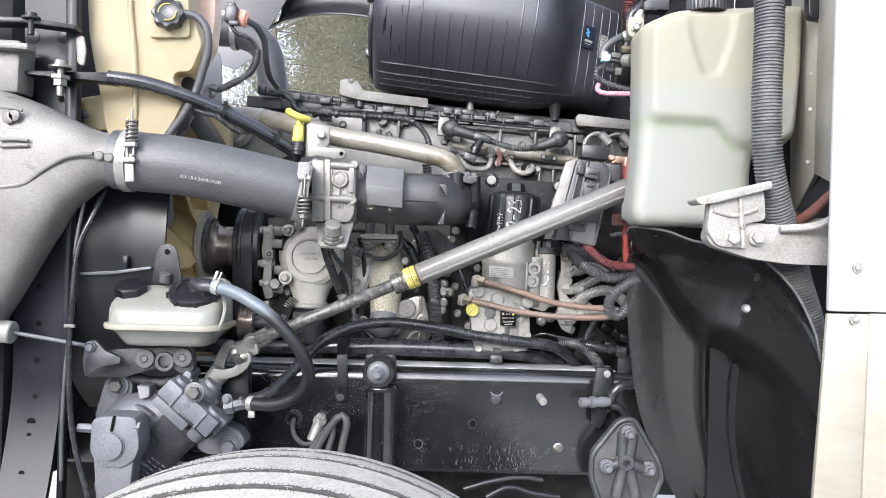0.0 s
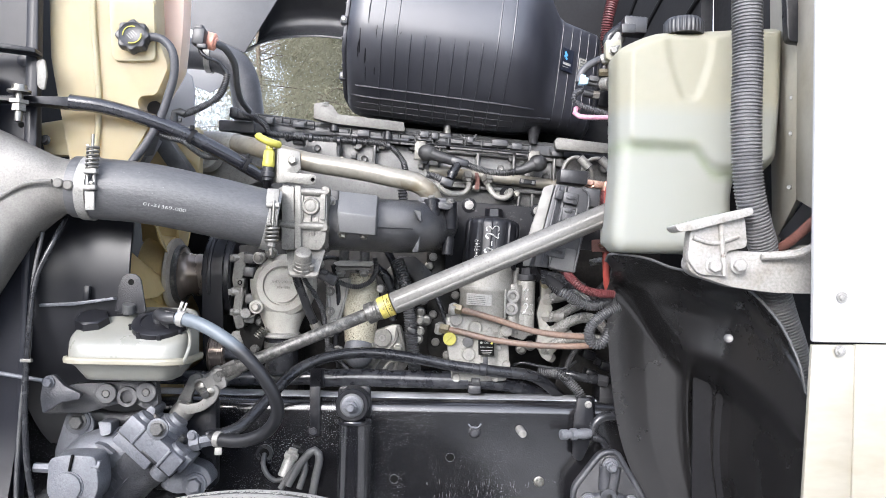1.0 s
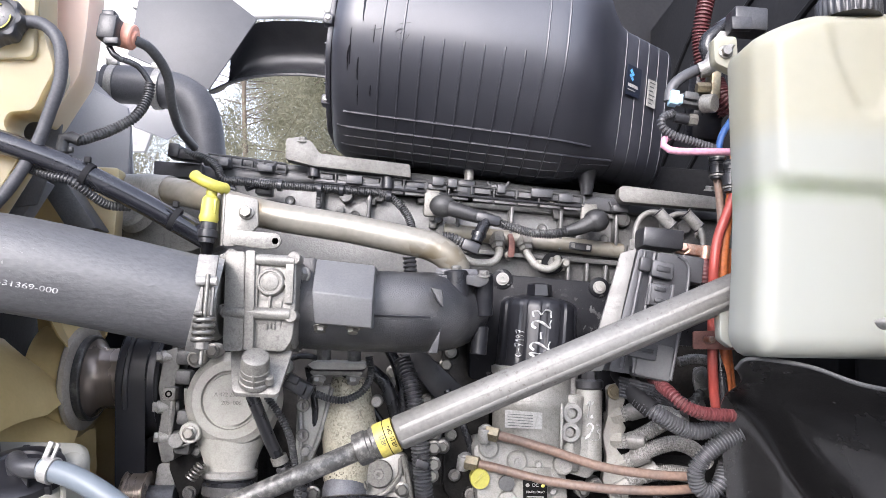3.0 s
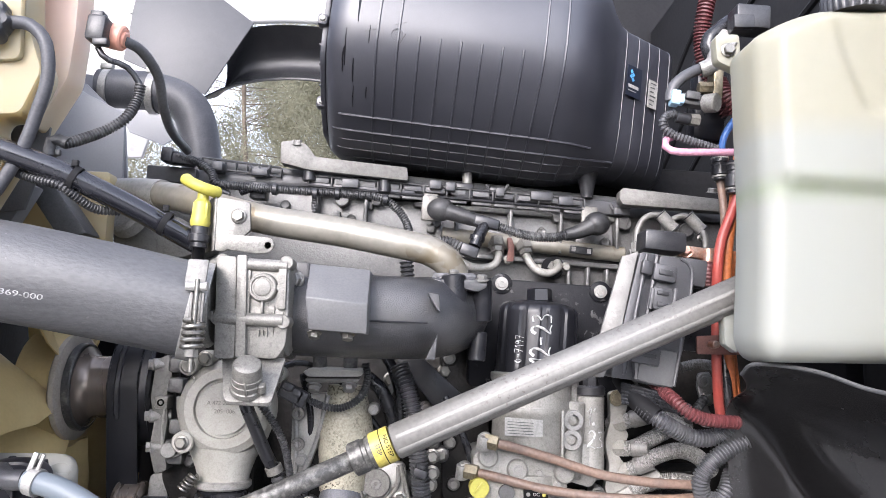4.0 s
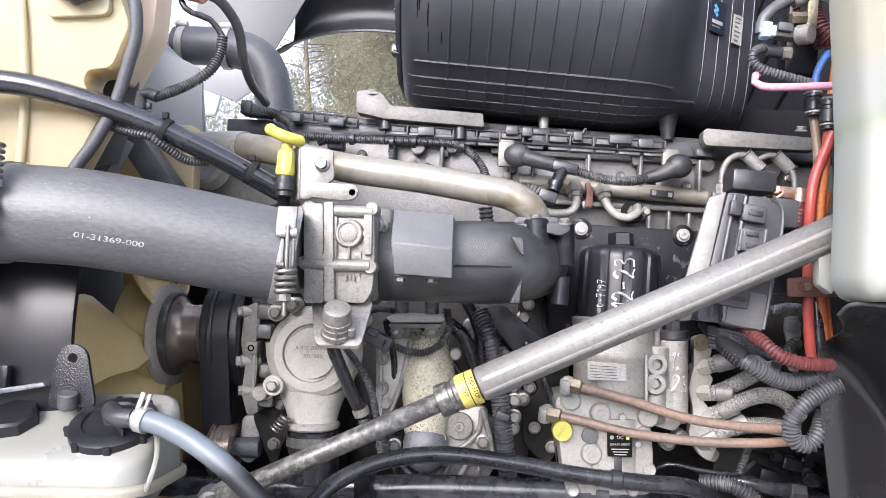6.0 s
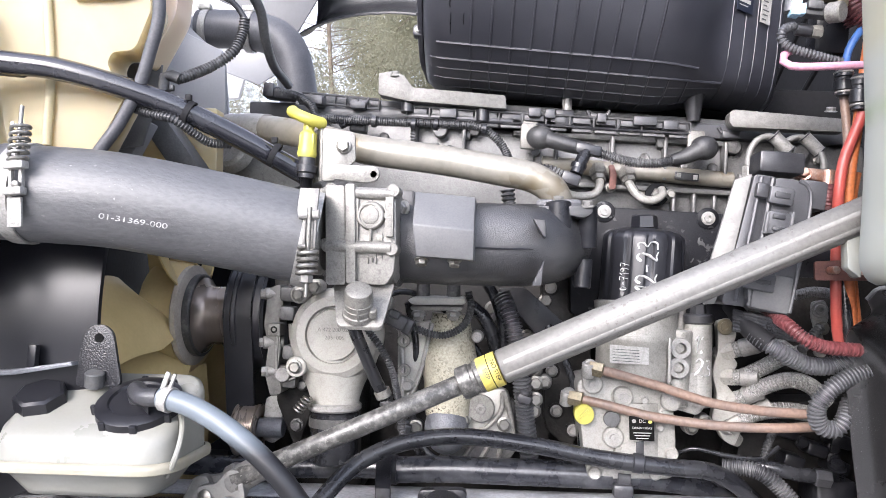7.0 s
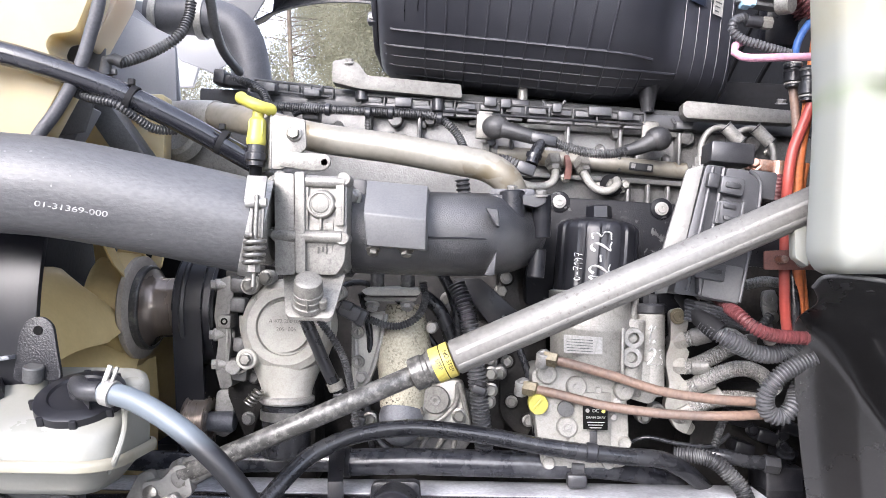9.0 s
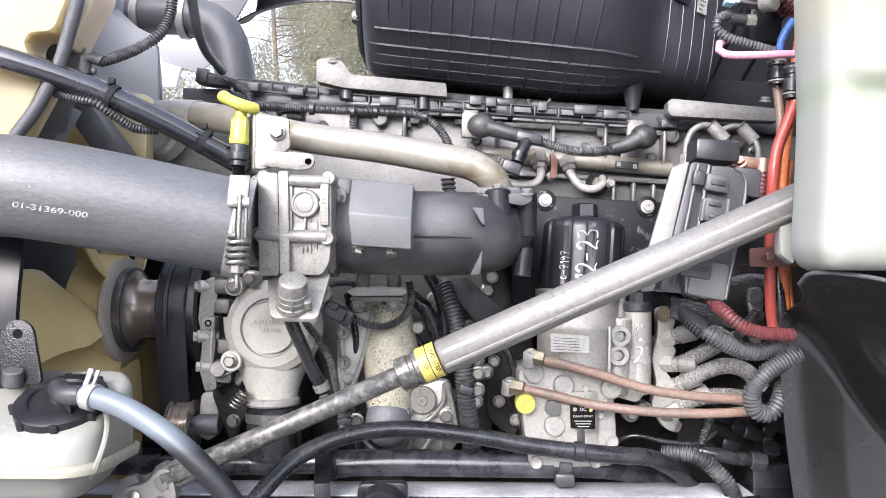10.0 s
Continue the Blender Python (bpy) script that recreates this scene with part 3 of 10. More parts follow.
# ---- trees beyond the truck ----
def tree(x, y, height, seed, girth=0.17):
    rnd = random.Random(seed)
    t = thing("tree", (x, y, 0), "tall grey-green drooping tree behind the truck", "tree", "trees behind the truck")
    g = Geo()
    top = Vector((x + rnd.uniform(-0.3, 0.3), y, height * 0.93))
    foot = Vector((x, y, -0.05))
    g.tube([foot, foot.lerp(top, 0.35) + Vector((rnd.uniform(-0.2, 0.2), 0, 0)), foot.lerp(top, 0.7), top], girth, 10, 0.3, 0.02)
    tips = []
    for i in range(58):
        h = rnd.uniform(0.2, 0.98)
        a = rnd.uniform(0, 6.283)
        reach = (1.15 - h) * height * rnd.uniform(0.2, 0.34) + 0.35
        base = foot.lerp(top, h)
        mid = base + Vector((math.cos(a), math.sin(a), rnd.uniform(-0.05, 0.5))) * reach * 0.55
        end = base + Vector((math.cos(a), math.sin(a), rnd.uniform(-0.4, 0.3))) * reach
        g.tube([base, mid, end], 0.016 * (1.2 - h), 5, 0.3, 0.004)
        tips += [(mid.lerp(end, k), reach) for k in (0.1, 0.55, 1.0)]
    part("trunk", g, BARK, t)
    c = Geo()
    for p, reach in tips:
        for _ in range(460 if girth > 0.1 else 560):
            o = p + Vector((rnd.gauss(0, 0.14), rnd.gauss(0, 0.14), rnd.gauss(-0.18, 0.22)))
            ax = Vector((rnd.gauss(0, 0.6), rnd.gauss(0, 0.6), -rnd.uniform(0.2, 1))).normalized() * rnd.uniform(0.028, 0.06)
            sd = ax.orthogonal().normalized() * rnd.uniform(0.0045, 0.009)
            c.add([o, o + ax * 0.5 + sd, o + ax, o + ax * 0.5 - sd], [(0, 1, 2, 3)])
    me = bpy.data.meshes.new("crown")
    me.from_pydata(c.v, [], c.f)
    me.materials.append(LEAF)
    ob = new("crown", me)
    ob.parent, ob.matrix_parent_inverse = t, WORLD[t].inverted()
    return t


for k, (tx, ty, th) in enumerate([(-2.75, 15.5, 8.0), (-1.35, 17.0, 8.0), (-0.5, 8.6, 5.8), (-2.2, 10.2, 6.8), (0.6, 9.8, 6.0), (-4.8, 10.5, 7.0), (-0.55, 12.0, 7.0)]):
    tree(tx, ty, th, 11 + k, 0.05 if ty > 10 else 0.13)

# ---- cab: firewall, side panel and lower skirt ----
firewall = thing("cab_firewall", (0.75, 2.2, 0.9), "dark cab firewall behind the engine", "firewall", kind="structure")
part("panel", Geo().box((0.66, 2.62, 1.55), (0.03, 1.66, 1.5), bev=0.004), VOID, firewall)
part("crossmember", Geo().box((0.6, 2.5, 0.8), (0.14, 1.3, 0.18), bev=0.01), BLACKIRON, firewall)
# Dark panel added beyond the filter to close off the sky.
part("rear_closure", Geo().box((0.55, 2.75, 1.95), (0.6, 0.03, 1.3), bev=0.004), VOID, firewall)
# Two dark panels added to plug see-through gaps by the washer tank.
part("lower_gap_closure", Geo().box((0.91, 1.63, 1.2), (0.66, 0.008, 1.0), bev=0.001), VOID, firewall)
part("side_gap_closure", Geo().slab([(0.675, 1.79, 0.8), (0.74, 1.605, 0.8), (0.74, 1.605, 2.2), (0.675, 1.79, 2.2)], (0.01, 0.004, 0), 0.001), VOID, firewall)
insul = Geo()
for k in range(4):
    z = 1.72 + 0.16 * k
    insul.tube([(0.645, 1.75, z + 0.1), (0.645, 2.3, z - 0.02), (0.645, 2.7, z - 0.2)], 0.008, 8, 0.05)
part("insulation_rib", insul, VOID, firewall, "ribbed black sound insulation")

cab = thing("cab_side", (0.75, 1.2, 0.4), "white cab side with a bare aluminium skirt panel below", "truck cab", kind="structure")
edge = [(0.616, 1.2, 1.837), (0.614, 1.2, 1.217)]
part("side_panel", Geo().slab([edge[0], (1.9, 1.2, edge[0][2] + 0.03), (1.9, 1.2, edge[1][2] + 0.002), edge[1]], (0, 0.012, 0), 0.004), WHITE, cab, "glossy white painted cab panel")
low = [(0.616, 1.205, 1.213), (0.683, 1.205, 1.214), (0.676, 1.205, 0.904), (0.599, 1.205, 0.902)]
part("skirt_panel", Geo().slab([low[0], low[1], low[2], low[3]], (0, 0.01, 0), 0.002), CREAM, cab, "streaked bare aluminium skirt")
low2 = [(0.681, 1.201, 1.215), (0.914, 1.201, 1.217), (0.904, 1.201, 0.912), (0.675, 1.201, 0.906)]
part("skirt_panel", Geo().slab(low2, (0, 0.01, 0), 0.002), CREAM, cab, "streaked bare aluminium skirt")
for p in [(0.657, 1.198, 1.287), (0.655, 1.198, 1.205)]:
    part("rivet", Geo().lathe(p, (0, -1, 0), [(0, 0.0085), (0.0015, 0.0085), (0.0016, 0.005), (0.004, 0.0045), (0.005, 0.002)], 18), ALLOY, cab)
part("jamb_inner", Geo().slab([(0.72, 1.6, 2.013), (0.663, 1.36, 1.908), (0.663, 1.36, 1.45), (0.731, 1.6, 1.375)], (0.012, 0.004, 0), 0.002), CREAM, cab, "weathered cream cowl flange")
part("jamb_outer", Geo().slab([(0.659, 1.352, 1.904), (0.621, 1.21, 1.841), (0.626, 1.21, 1.417), (0.659, 1.352, 1.452)], (0.012, 0.004, 0), 0.002), CREAM, cab, "weathered cream cowl flange")
for p in [(0.681, 1.4, 1.64), (0.68, 1.4, 1.575), (0.678, 1.4, 1.478)]:
    part("stud", Geo().cyl(p, (p[0] - 0.012, p[1] - 0.008, p[2]), 0.004, n=10), ALLOY, cab)
part("grab_bracket", Geo().slab(rounded([(0.631, 1.345, 1.92), (0.683, 1.345, 1.922), (0.686, 1.345, 1.723), (0.64, 1.345, 1.728)], 0.01), (0, 0.02, 0), 0.003), BLACKIRON, cab, "black steel bracket")
part("cowl_pocket", Geo().loft([[(0.697, 1.5, 1.396), (0.658, 1.32, 1.444), (0.659, 1.27, 1.423), (0.657, 1.27, 1.37), (0.645, 1.32, 1.357)], [(0.753, 1.6, 1.402), (0.798, 1.6, 1.46), (0.83, 1.6, 1.448), (0.827, 1.6, 1.389), (0.782, 1.6, 1.374)]]), PLASTIC, cab, "black recess in the cowl")
part("cable_end", Geo().tube([(0.632, 1.35, 1.366), (0.64, 1.31, 1.384), (0.646, 1.28, 1.402), (0.649, 1.25, 1.416)], 0.0085, 10), PRIMER, cab, "rusty red cable end")

# ---- chassis rail ----
rail = thing("chassis_rail", (0, 1.78, 0.75), "gloss black steel chassis rail with dust and scratches", "chassis rail")
a, b = [(-0.619, 1.735, 0.99), (0.482, 1.735, 1.026)]
zt = (a[2] + b[2]) / 2
web = Geo()
prof = [(0.105, 0)] + [(0.028 - 0.028 * math.sin(radians(11.25 * k)), 0.028 * math.cos(radians(11.25 * k)) - 0.028) for k in range(9)] + [(0, -0.228), (0.004, -0.236), (0.012, -0.239), (0.105, -0.239), (0.105, -0.231), (0.014, -0.231), (0.0085, -0.226), (0.008, -0.012), (0.014, -0.008), (0.105, -0.008)]
web.loft([[(x, 1.735 + y, zt + 0.017 + z) for y, z in prof] for x in (-1.2, 0.42)])
part("channel", web, RAIL, rail, sharp=25)
rear = Geo().loft([[(x, 1.755 + y, zt + 0.012 + z) for y, z in prof] for x in (0.36, 1.4)])
part("rear_channel", rear, RAIL, rail, sharp=25)
for p in [(0.078, 1.73, 0.901), (-0.045, 1.73, 0.852), (-0.459, 1.73, 0.876)]:
    part("hole", Geo().ring((p[0], 1.7342, p[2]), (0, 1, 0), 0.0001, 0.0092, 0.001, 24), BLACKINK, rail, "drilled hole")
    part("hole_edge", Geo().ring((p[0], 1.7345, p[2]), (0, -1, 0), 0.0092, 0.0098, 0.0008, 24), GREYIRON, rail)
for p in [(0.131, 1.733, 0.958), (-0.225, 1.733, 0.955)]:
    bolt(p, 0.0088, rail, IRONDUST)
    part("seat", Geo().lathe((p[0], 1.7355, p[2]), (0, -1, 0), [(0, 0.0135), (0.002, 0.0135), (0.003, 0.012)], 20), BLACKIRON, rail)
nut((0.276, 1.733, 0.851), 0.0095, rail, ZINC)
part("clip", Geo().tube([(0.117, 1.73, 0.976), (0.125, 1.73, 0.969), (0.138, 1.73, 0.969), (0.145, 1.73, 0.977)], 0.002, 6, 0.003), GREYIRON, rail)
p = (0.23, 1.733, 0.967)
part("pin", Geo().cyl(p, (p[0] + 0.004, p[1] - 0.035, p[2] - 0.004), 0.009), ALLOY, rail, "bare alloy pin")
part("strap", Geo().slab([(-0.235, 1.728, 1.052), (-0.212, 1.728, 1.053), (-0.209, 1.728, 0.945), (-0.232, 1.728, 0.944)], (0, 0.004, 0), 0.001), BLACKIRON, rail)
part("strap_arm", Geo().slab([(-0.235, 1.728, 1.051), (-0.212, 1.728, 1.052), (-0.222, 1.8, 1.08), (-0.246, 1.8, 1.08)], (0, 0.003, 0.003), 0.001), BLACKIRON, rail)
solo("far_chassis_rail", Geo().loft([[(x, 2.62 + y, zt + 0.017 + z) for y, z in prof] for x in (-1.2, 1.4)]), RAIL, "black steel chassis rail beyond the engine", "chassis rail")

part("dust_film", Geo().box((-0.39, 1.803, zt + 0.0178), (1.6, 0.078, 0.0016), bev=0.0005), DUSTRAIL, rail, "pale dust on the top flange")
drips = Geo()
rd = random.Random(8)
for k in range(60):
    p = ((0.15, 1.734, 0.819))
    x, z = p[0] + rd.gauss(0, 0.085), p[2] + rd.uniform(-0.03, 0.03)
    drips.box((x, 1.7348, z), (rd.uniform(0.0005, 0.0014), 0.0006, rd.uniform(0.003, 0.014)), (0, rd.uniform(-12, 12), 0), 0)
tagged(part("drip_mark", drips, DRIPS, rail, "dried pale drips"), kind="stuff")
# ---- tyre ----
tyre_at = (-0.234, 1.25, 0.969)
R = 0.55
cz = tyre_at[2] - R + 0.014
wheel = thing("tyre", (tyre_at[0], 1.1, cz - R), "dusty ribbed front tyre below the chassis rail", "tyre")
W = 0.285
ribs = [0.0, 0.046, 0.054, 0.101, 0.109, 0.176, 0.184, 0.231, 0.239, 0.285]
n = 200


def band(prof):
    """A closed ring of rubber, prof its cross-section as offsets and radii."""
    vs, fs, m = [], [], len(prof)
    for i in range(n):
        ang = 2 * math.pi * i / n
        jag = 0.0006 * math.sin(i * 2.4) + 0.0005 * math.sin(i * 5.3)
        for q, (v, r) in enumerate(prof):
            vs.append((tyre_at[0] + r * math.sin(ang), 1.245 - v - (jag if q in (1, 2) else -jag if q in (m - 3, m - 2) else 0), cz + r * math.cos(ang)))
    for i in range(n):
        k = (i + 1) % n
        for j in range(m - 1):
            fs.append((i * m + j, i * m + j + 1, k * m + j + 1, k * m + j))
    return Geo().add(vs, fs)


def crown(v):
    return R - 0.016 * ((v - W / 2) / (W / 2)) ** 2


for k in range(0, len(ribs), 2):
    lo, hi = ribs[k], ribs[k + 1]
    prof = [(lo, R - 0.03), (lo, crown(lo) - 0.0015), (lo + 0.002, crown(lo)), (lo * 0.6 + hi * 0.4, crown((lo + hi) / 2)), (hi - 0.002, crown(hi)), (hi, crown(hi) - 0.0015), (hi, R - 0.03)]
    part("tread_rib", band(prof), TYRE, wheel, "rib grey with dust", 30)
side_p = [(-0.0, R - 0.022), (-0.012, R - 0.04), (-0.02, R - 0.09), (-0.016, R - 0.17), (0.0, R - 0.235)]
part("carcass", band([(v, r) for v, r in reversed(side_p)] + [(W - v, r) for v, r in side_p]), SIDEWALL, wheel, "", 30)
# Jagged dark band on each groove's far wall, its shade put into colour.
for k in range(1, len(ribs) - 1, 2):
    e = ribs[k]
    vs, fs = [], []
    rg = random.Random(40 + k)
    for i in range(900):
        ang = 2 * math.pi * i / 900
        top = e - 0.002 - rg.uniform(0, 0.0045) * (rg.random() < 0.7)
        for v, r in ((top, crown(top) + 0.0004), (e + 0.001, crown(e) - 0.001), (e + 0.001, R - 0.03)):
            vs.append((tyre_at[0] + r * math.sin(ang), 1.245 - v, cz + r * math.cos(ang)))
    for i in range(900):
        n2 = (i + 1) % 900
        for j in range(2):
            fs.append((i * 3 + j, i * 3 + j + 1, n2 * 3 + j + 1, n2 * 3 + j))
    part("groove_shade", Geo().add(vs, fs), GROOVE, wheel)
sipes = Geo()
rj = random.Random(5)
for k in range(1, len(ribs) - 1, 2):
    for e in (ribs[k] - 0.007, ribs[k + 1] + 0.002):
        for i in range(520):
            ang = 2 * math.pi * (i + rj.uniform(-0.25, 0.25)) / 520
            if math.cos(ang) > 0.6 and rj.random() < 0.85:
                sipes.box((tyre_at[0] + crown(e) * math.sin(ang), 1.245 - e, cz + crown(e) * math.cos(ang)), (0.0007, rj.uniform(0.003, 0.008), 0.0014), (0, math.degrees(ang), 0), 0)
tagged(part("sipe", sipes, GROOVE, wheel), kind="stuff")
part("rim", Geo().lathe((tyre_at[0], 1.235, cz), (0, -1, 0), [(0, 0.29), (0.01, 0.3), (0.14, 0.25), (0.25, 0.28), (0.26, 0.29)], 48), ALLOY, wheel)

# ---- air filter housing ----
filt = thing("air_filter_housing", (0.1, 2.0, 1.6), "ribbed black plastic air filter housing above the engine", "air filter")
fl, fr = (-0.183, 1.83, 1.737), (0.294, 1.83, 1.686)
slope = math.degrees(math.atan2(fr[2] - fl[2], fr[0] - fl[0]))
FB = Matrix.Translation(fl) @ pose(0, 0, 0, 0, -slope, 0)
# outlines from below upwards, as distance back and height: of the bulging front, and of the flat angled end
FRONT = [(0.34, 0.01), (0.24, -0.014), (0.17, -0.024), (0.12, -0.024), (0.085, -0.012), (0.055, 0.002), (0.025, 0.02), (-0.005, 0.044), (-0.035, 0.07), (-0.057, 0.094), (-0.071, 0.116), (-0.077, 0.15), (-0.072, 0.21), (-0.05, 0.29), (-0.018, 0.365), (0.03, 0.415), (0.34, 0.44)]
ANGLED = [(0.34, 0.03), (0.26, 0.012), (0.2, 0.006), (0.16, 0.006), (0.13, 0.011), (0.11, 0.018), (0.098, 0.03), (0.09, 0.05), (0.086, 0.075), (0.085, 0.1), (0.085, 0.125), (0.085, 0.16), (0.085, 0.2), (0.086, 0.235), (0.09, 0.255), (0.105, 0.266), (0.34, 0.275)]
# along the housing: place, share of the angled end, further set-back, height kept
STATIONS = [(-0.014, 0, 0.06, 0.86), (-0.01, 0, 0.035, 0.91), (-0.002, 0, 0.018, 0.95), (0.009, 0, 0.008, 0.98), (0.026, 0, 0.002, 0.996), (0.045, 0, 0, 1), (0.2, 0, 0, 1), (0.36, 0, 0, 1), (0.385, 0.03, 0, 1), (0.405, 0.1, 0, 1), (0.425, 0.22, 0, 1), (0.45, 0.46, 0, 1), (0.475, 0.76, 0, 1), (0.495, 0.94, 0, 1), (0.51, 1, 0, 1), (0.56, 1, 0.035, 1), (0.606, 1, 0.067, 1), (0.616, 1, 0.085, 0.98), (0.62, 1, 0.12, 0.96)]


def skin(u, j, out=0.0):
    """A place on the housing: u along its length, j the step on its outline."""
    q = np.array(STATIONS)
    k, back_by, tall = (float(np.interp(u, q[:, 0], q[:, c])) for c in (1, 2, 3))
    i = np.arange(len(FRONT))
    f, g = np.array(FRONT), np.array(ANGLED)
    w = (1 - k) * f + k * g
    b, h = (float(np.interp(j, i, w[:, c])) for c in (0, 1))
    b += back_by * min(1.0, max(0.0, (0.34 - b) / 0.15))
    return FB @ Vector((u, b - out, (h - 0.18) * tall + 0.18))


part("body", Geo().loft([[skin(st[0], j) for j in range(len(FRONT))] for st in STATIONS]), FILTER, filt, sharp=40)


def rib_on(u0, j0, u1, j1, r=0.0021):
    m = max(8, int(abs(j1 - j0) * 3), int(abs(u1 - u0) / 0.02))
    pts = [skin(u0 + (u1 - u0) * i / m, j0 + (j1 - j0) * i / m) for i in range(m + 1)]
    part("rib", Geo().sweep(pts, [r] * len(pts), 6), FILTER, filt)


for i in range(10):
    u = 0.074 + i * 0.0332
    rib_on(u, 1.6, u, 15 if i in (0, 1, 8, 9) else 10.45)
for u in (0.407, 0.44):
    rib_on(u, 2.6, u, 5.0)
for j, u0, u1 in [(6.0, 0.016, 0.452), (5.0, 0.004, 0.502), (4.25, 0.004, 0.5), (3.5, 0.01, 0.47), (2.7, 0.02, 0.45)]:
    rib_on(u0, j, u1, j, 0.0026 if j >= 5 else 0.0014)
for u in (0.505, 0.532, 0.556, 0.58, 0.604):
    rib_on(u, 2.0, u, 15, 0.001)
flange = Geo().slab(rounded([skin(-0.012, 4) + Vector((0, -0.012, -0.004)), skin(-0.012, 1), skin(-0.012, 15.6), skin(-0.012, 15) + Vector((0, -0.012, 0)), skin(-0.012, 12) + Vector((0, -0.014, 0)), skin(-0.012, 9) + Vector((0, -0.014, 0)), skin(-0.012, 6) + Vector((0, -0.014, -0.002))], 0.02), FB.to_3x3() @ Vector((-0.009, 0, 0)), 0.002)
part("flange", flange, FILTER, filt)
for j in (6.2, 11.0, 13.2):
    p = skin(-0.021, j, 0.012)
    part("lug", Geo().box(p, (0.017, 0.026, 0.02), (0, -slope, 0), 0.005), FILTER, filt)
    bolt((p[0], p[1] - 0.012, p[2]), 0.0052, filt, ALLOY)
for j in (7.2, 8.4, 9.6, 11.8, 12.3, 12.8):
    part("web", Geo().box(skin(-0.018, j, 0.008), (0.012, 0.022, 0.003), (0, -slope, 0), 0.001), FILTER, filt)
peg = (0.283, 1.98, 1.7)
part("peg", Geo().lathe(peg, (0, 0, -1), [(0, 0.028), (0.012, 0.02), (0.022, 0.0165), (0.034, 0.0145), (0.048, 0.0115), (0.056, 0.0105)], 20), PLASTIC, filt, "dusty grey drain duct")
part("neck", Geo().lathe(FB @ Vector((0.4, 0.07, 0.36)), (0, 0, 1), [(0, 0.065), (0.06, 0.058), (0.2, 0.058)], 32), FILTER, filt)
# moulded roundel, scratches and dried water runs near the front's end
part("roundel", Geo().ring(skin(0.104, 10.4, -0.001), (0, -1, -0.25), 0.008, 0.0098, 0.0022, 28).ring(skin(0.104, 10.4, -0.001), (0, -1, -0.25), 0.0014, 0.0034, 0.0018, 16), FILTER, filt)
for u0, j0, u1, j1 in [(0.1, 10.85, 0.117, 11.0), (0.118, 10.5, 0.103, 9.6), (0.054, 10.4, 0.074, 10.55)]:
    raised_pts = [skin(u0 + (u1 - u0) * i / 8, j0 + (j1 - j0) * i / 8, 0.0004) for i in range(9)]
    part("scratch", Geo().sweep(raised_pts, [0.0005] * 9, 5), DUSTY, filt, "pale scratch")
rw = random.Random(21)
runs = Geo()
for k in range(15):
    u, j = rw.choice((0.024, 0.041, 0.054, 0.061)) + rw.gauss(0, 0.002), rw.uniform(7.2, 13.0)
    m, drop = 10, rw.uniform(0.4, 1.3)
    pts = [skin(u + rw.uniform(-0.0003, 0.0003), j - drop * i / m, 0.0001) for i in range(m + 1)]
    fat = rw.uniform(0.0014, 0.0034)
    runs.sweep(pts, [fat * (0.35 + 0.65 * math.sin(math.pi * (i + 0.6) / (m + 1.2))) for i in range(m + 1)], 6, 0.15)
tagged(part("water_run", runs, WETBLACK, filt, "dark dried water runs"), kind="stuff")
side_r = (skin(0.58, 11) - skin(0.515, 11)).normalized()
up_v = FB.to_3x3() @ Vector((0, 0, 1))
nrm = side_r.cross(up_v).normalized()
badges = []
for u, j, hx, hz, mt, lb in [(0.522, 11.15, 0.0195, 0.056, LABELBLUE, "dark label with a blue mark"), (0.566, 10.95, 0.0125, 0.052, PAPER, "small white printed label")]:
    c = skin(u, j) + nrm * 0.0045
    q = [c + side_r * sx * hx + up_v * sz * hz * 0.5 for sx, sz in ((-1, -1), (1, -1), (1, 1), (-1, 1))]
    badges.append((c, part("label", Geo().slab(q, nrm * 0.0012, 0), mt, filt, lb)))
c, badge = badges[0]
c = c + nrm * 0.0016
for x, z in ((-0.009, 0.017), (-0.004, 0.012), (-0.0095, 0.008), (-0.0045, 0.003)):
    part("mark", Geo().slab([c + side_r * (x + dx) + up_v * (z + dz) for dx, dz in ((-0.0042, 0), (0, -0.0042), (0.0042, 0), (0, 0.0042))], nrm * 0.0004, 0), LOGOBLUE, badge)
part("mark", Geo().slab([c + side_r * x + up_v * z for x, z in ((-0.015, -0.013), (0.012, -0.013), (0.012, -0.007), (-0.015, -0.007))], nrm * 0.0005, 0), PAPER, badge)
part("mark", Geo().slab([c + side_r * x + up_v * z for x, z in ((-0.015, -0.019), (0.006, -0.019), (0.006, -0.0175), (-0.015, -0.0175))], nrm * 0.0005, 0), PAPER, badge)
c, badge = badges[1]
c = c + nrm * 0.0016
for k in range(6):
    part("print_bar", Geo().slab([c + side_r * x + up_v * (0.019 - 0.008 * k + z) for x, z in ((-0.009, 0), (0.007 - 0.003 * (k % 3), 0), (0.007 - 0.003 * (k % 3), 0.0022), (-0.009, 0.0022))], nrm * 0.0004, 0), DUSTY, badge)
# Dark sheet added to hide bright gaps between housing and cam cover.
part("gap_backing", Geo().slab([(-0.159, 2.12, 1.767), (0.615, 2.12, 1.73), (0.615, 2.12, 1.645), (-0.159, 2.12, 1.694)], (0, 0.03, 0), 0.004), VOID, filt)

# ---- washer tank ----
tank = thing("washer_tank", (0.55, 1.5, 1.3), "translucent yellowed washer fluid tank, part full of pale blue fluid", "fluid tank")


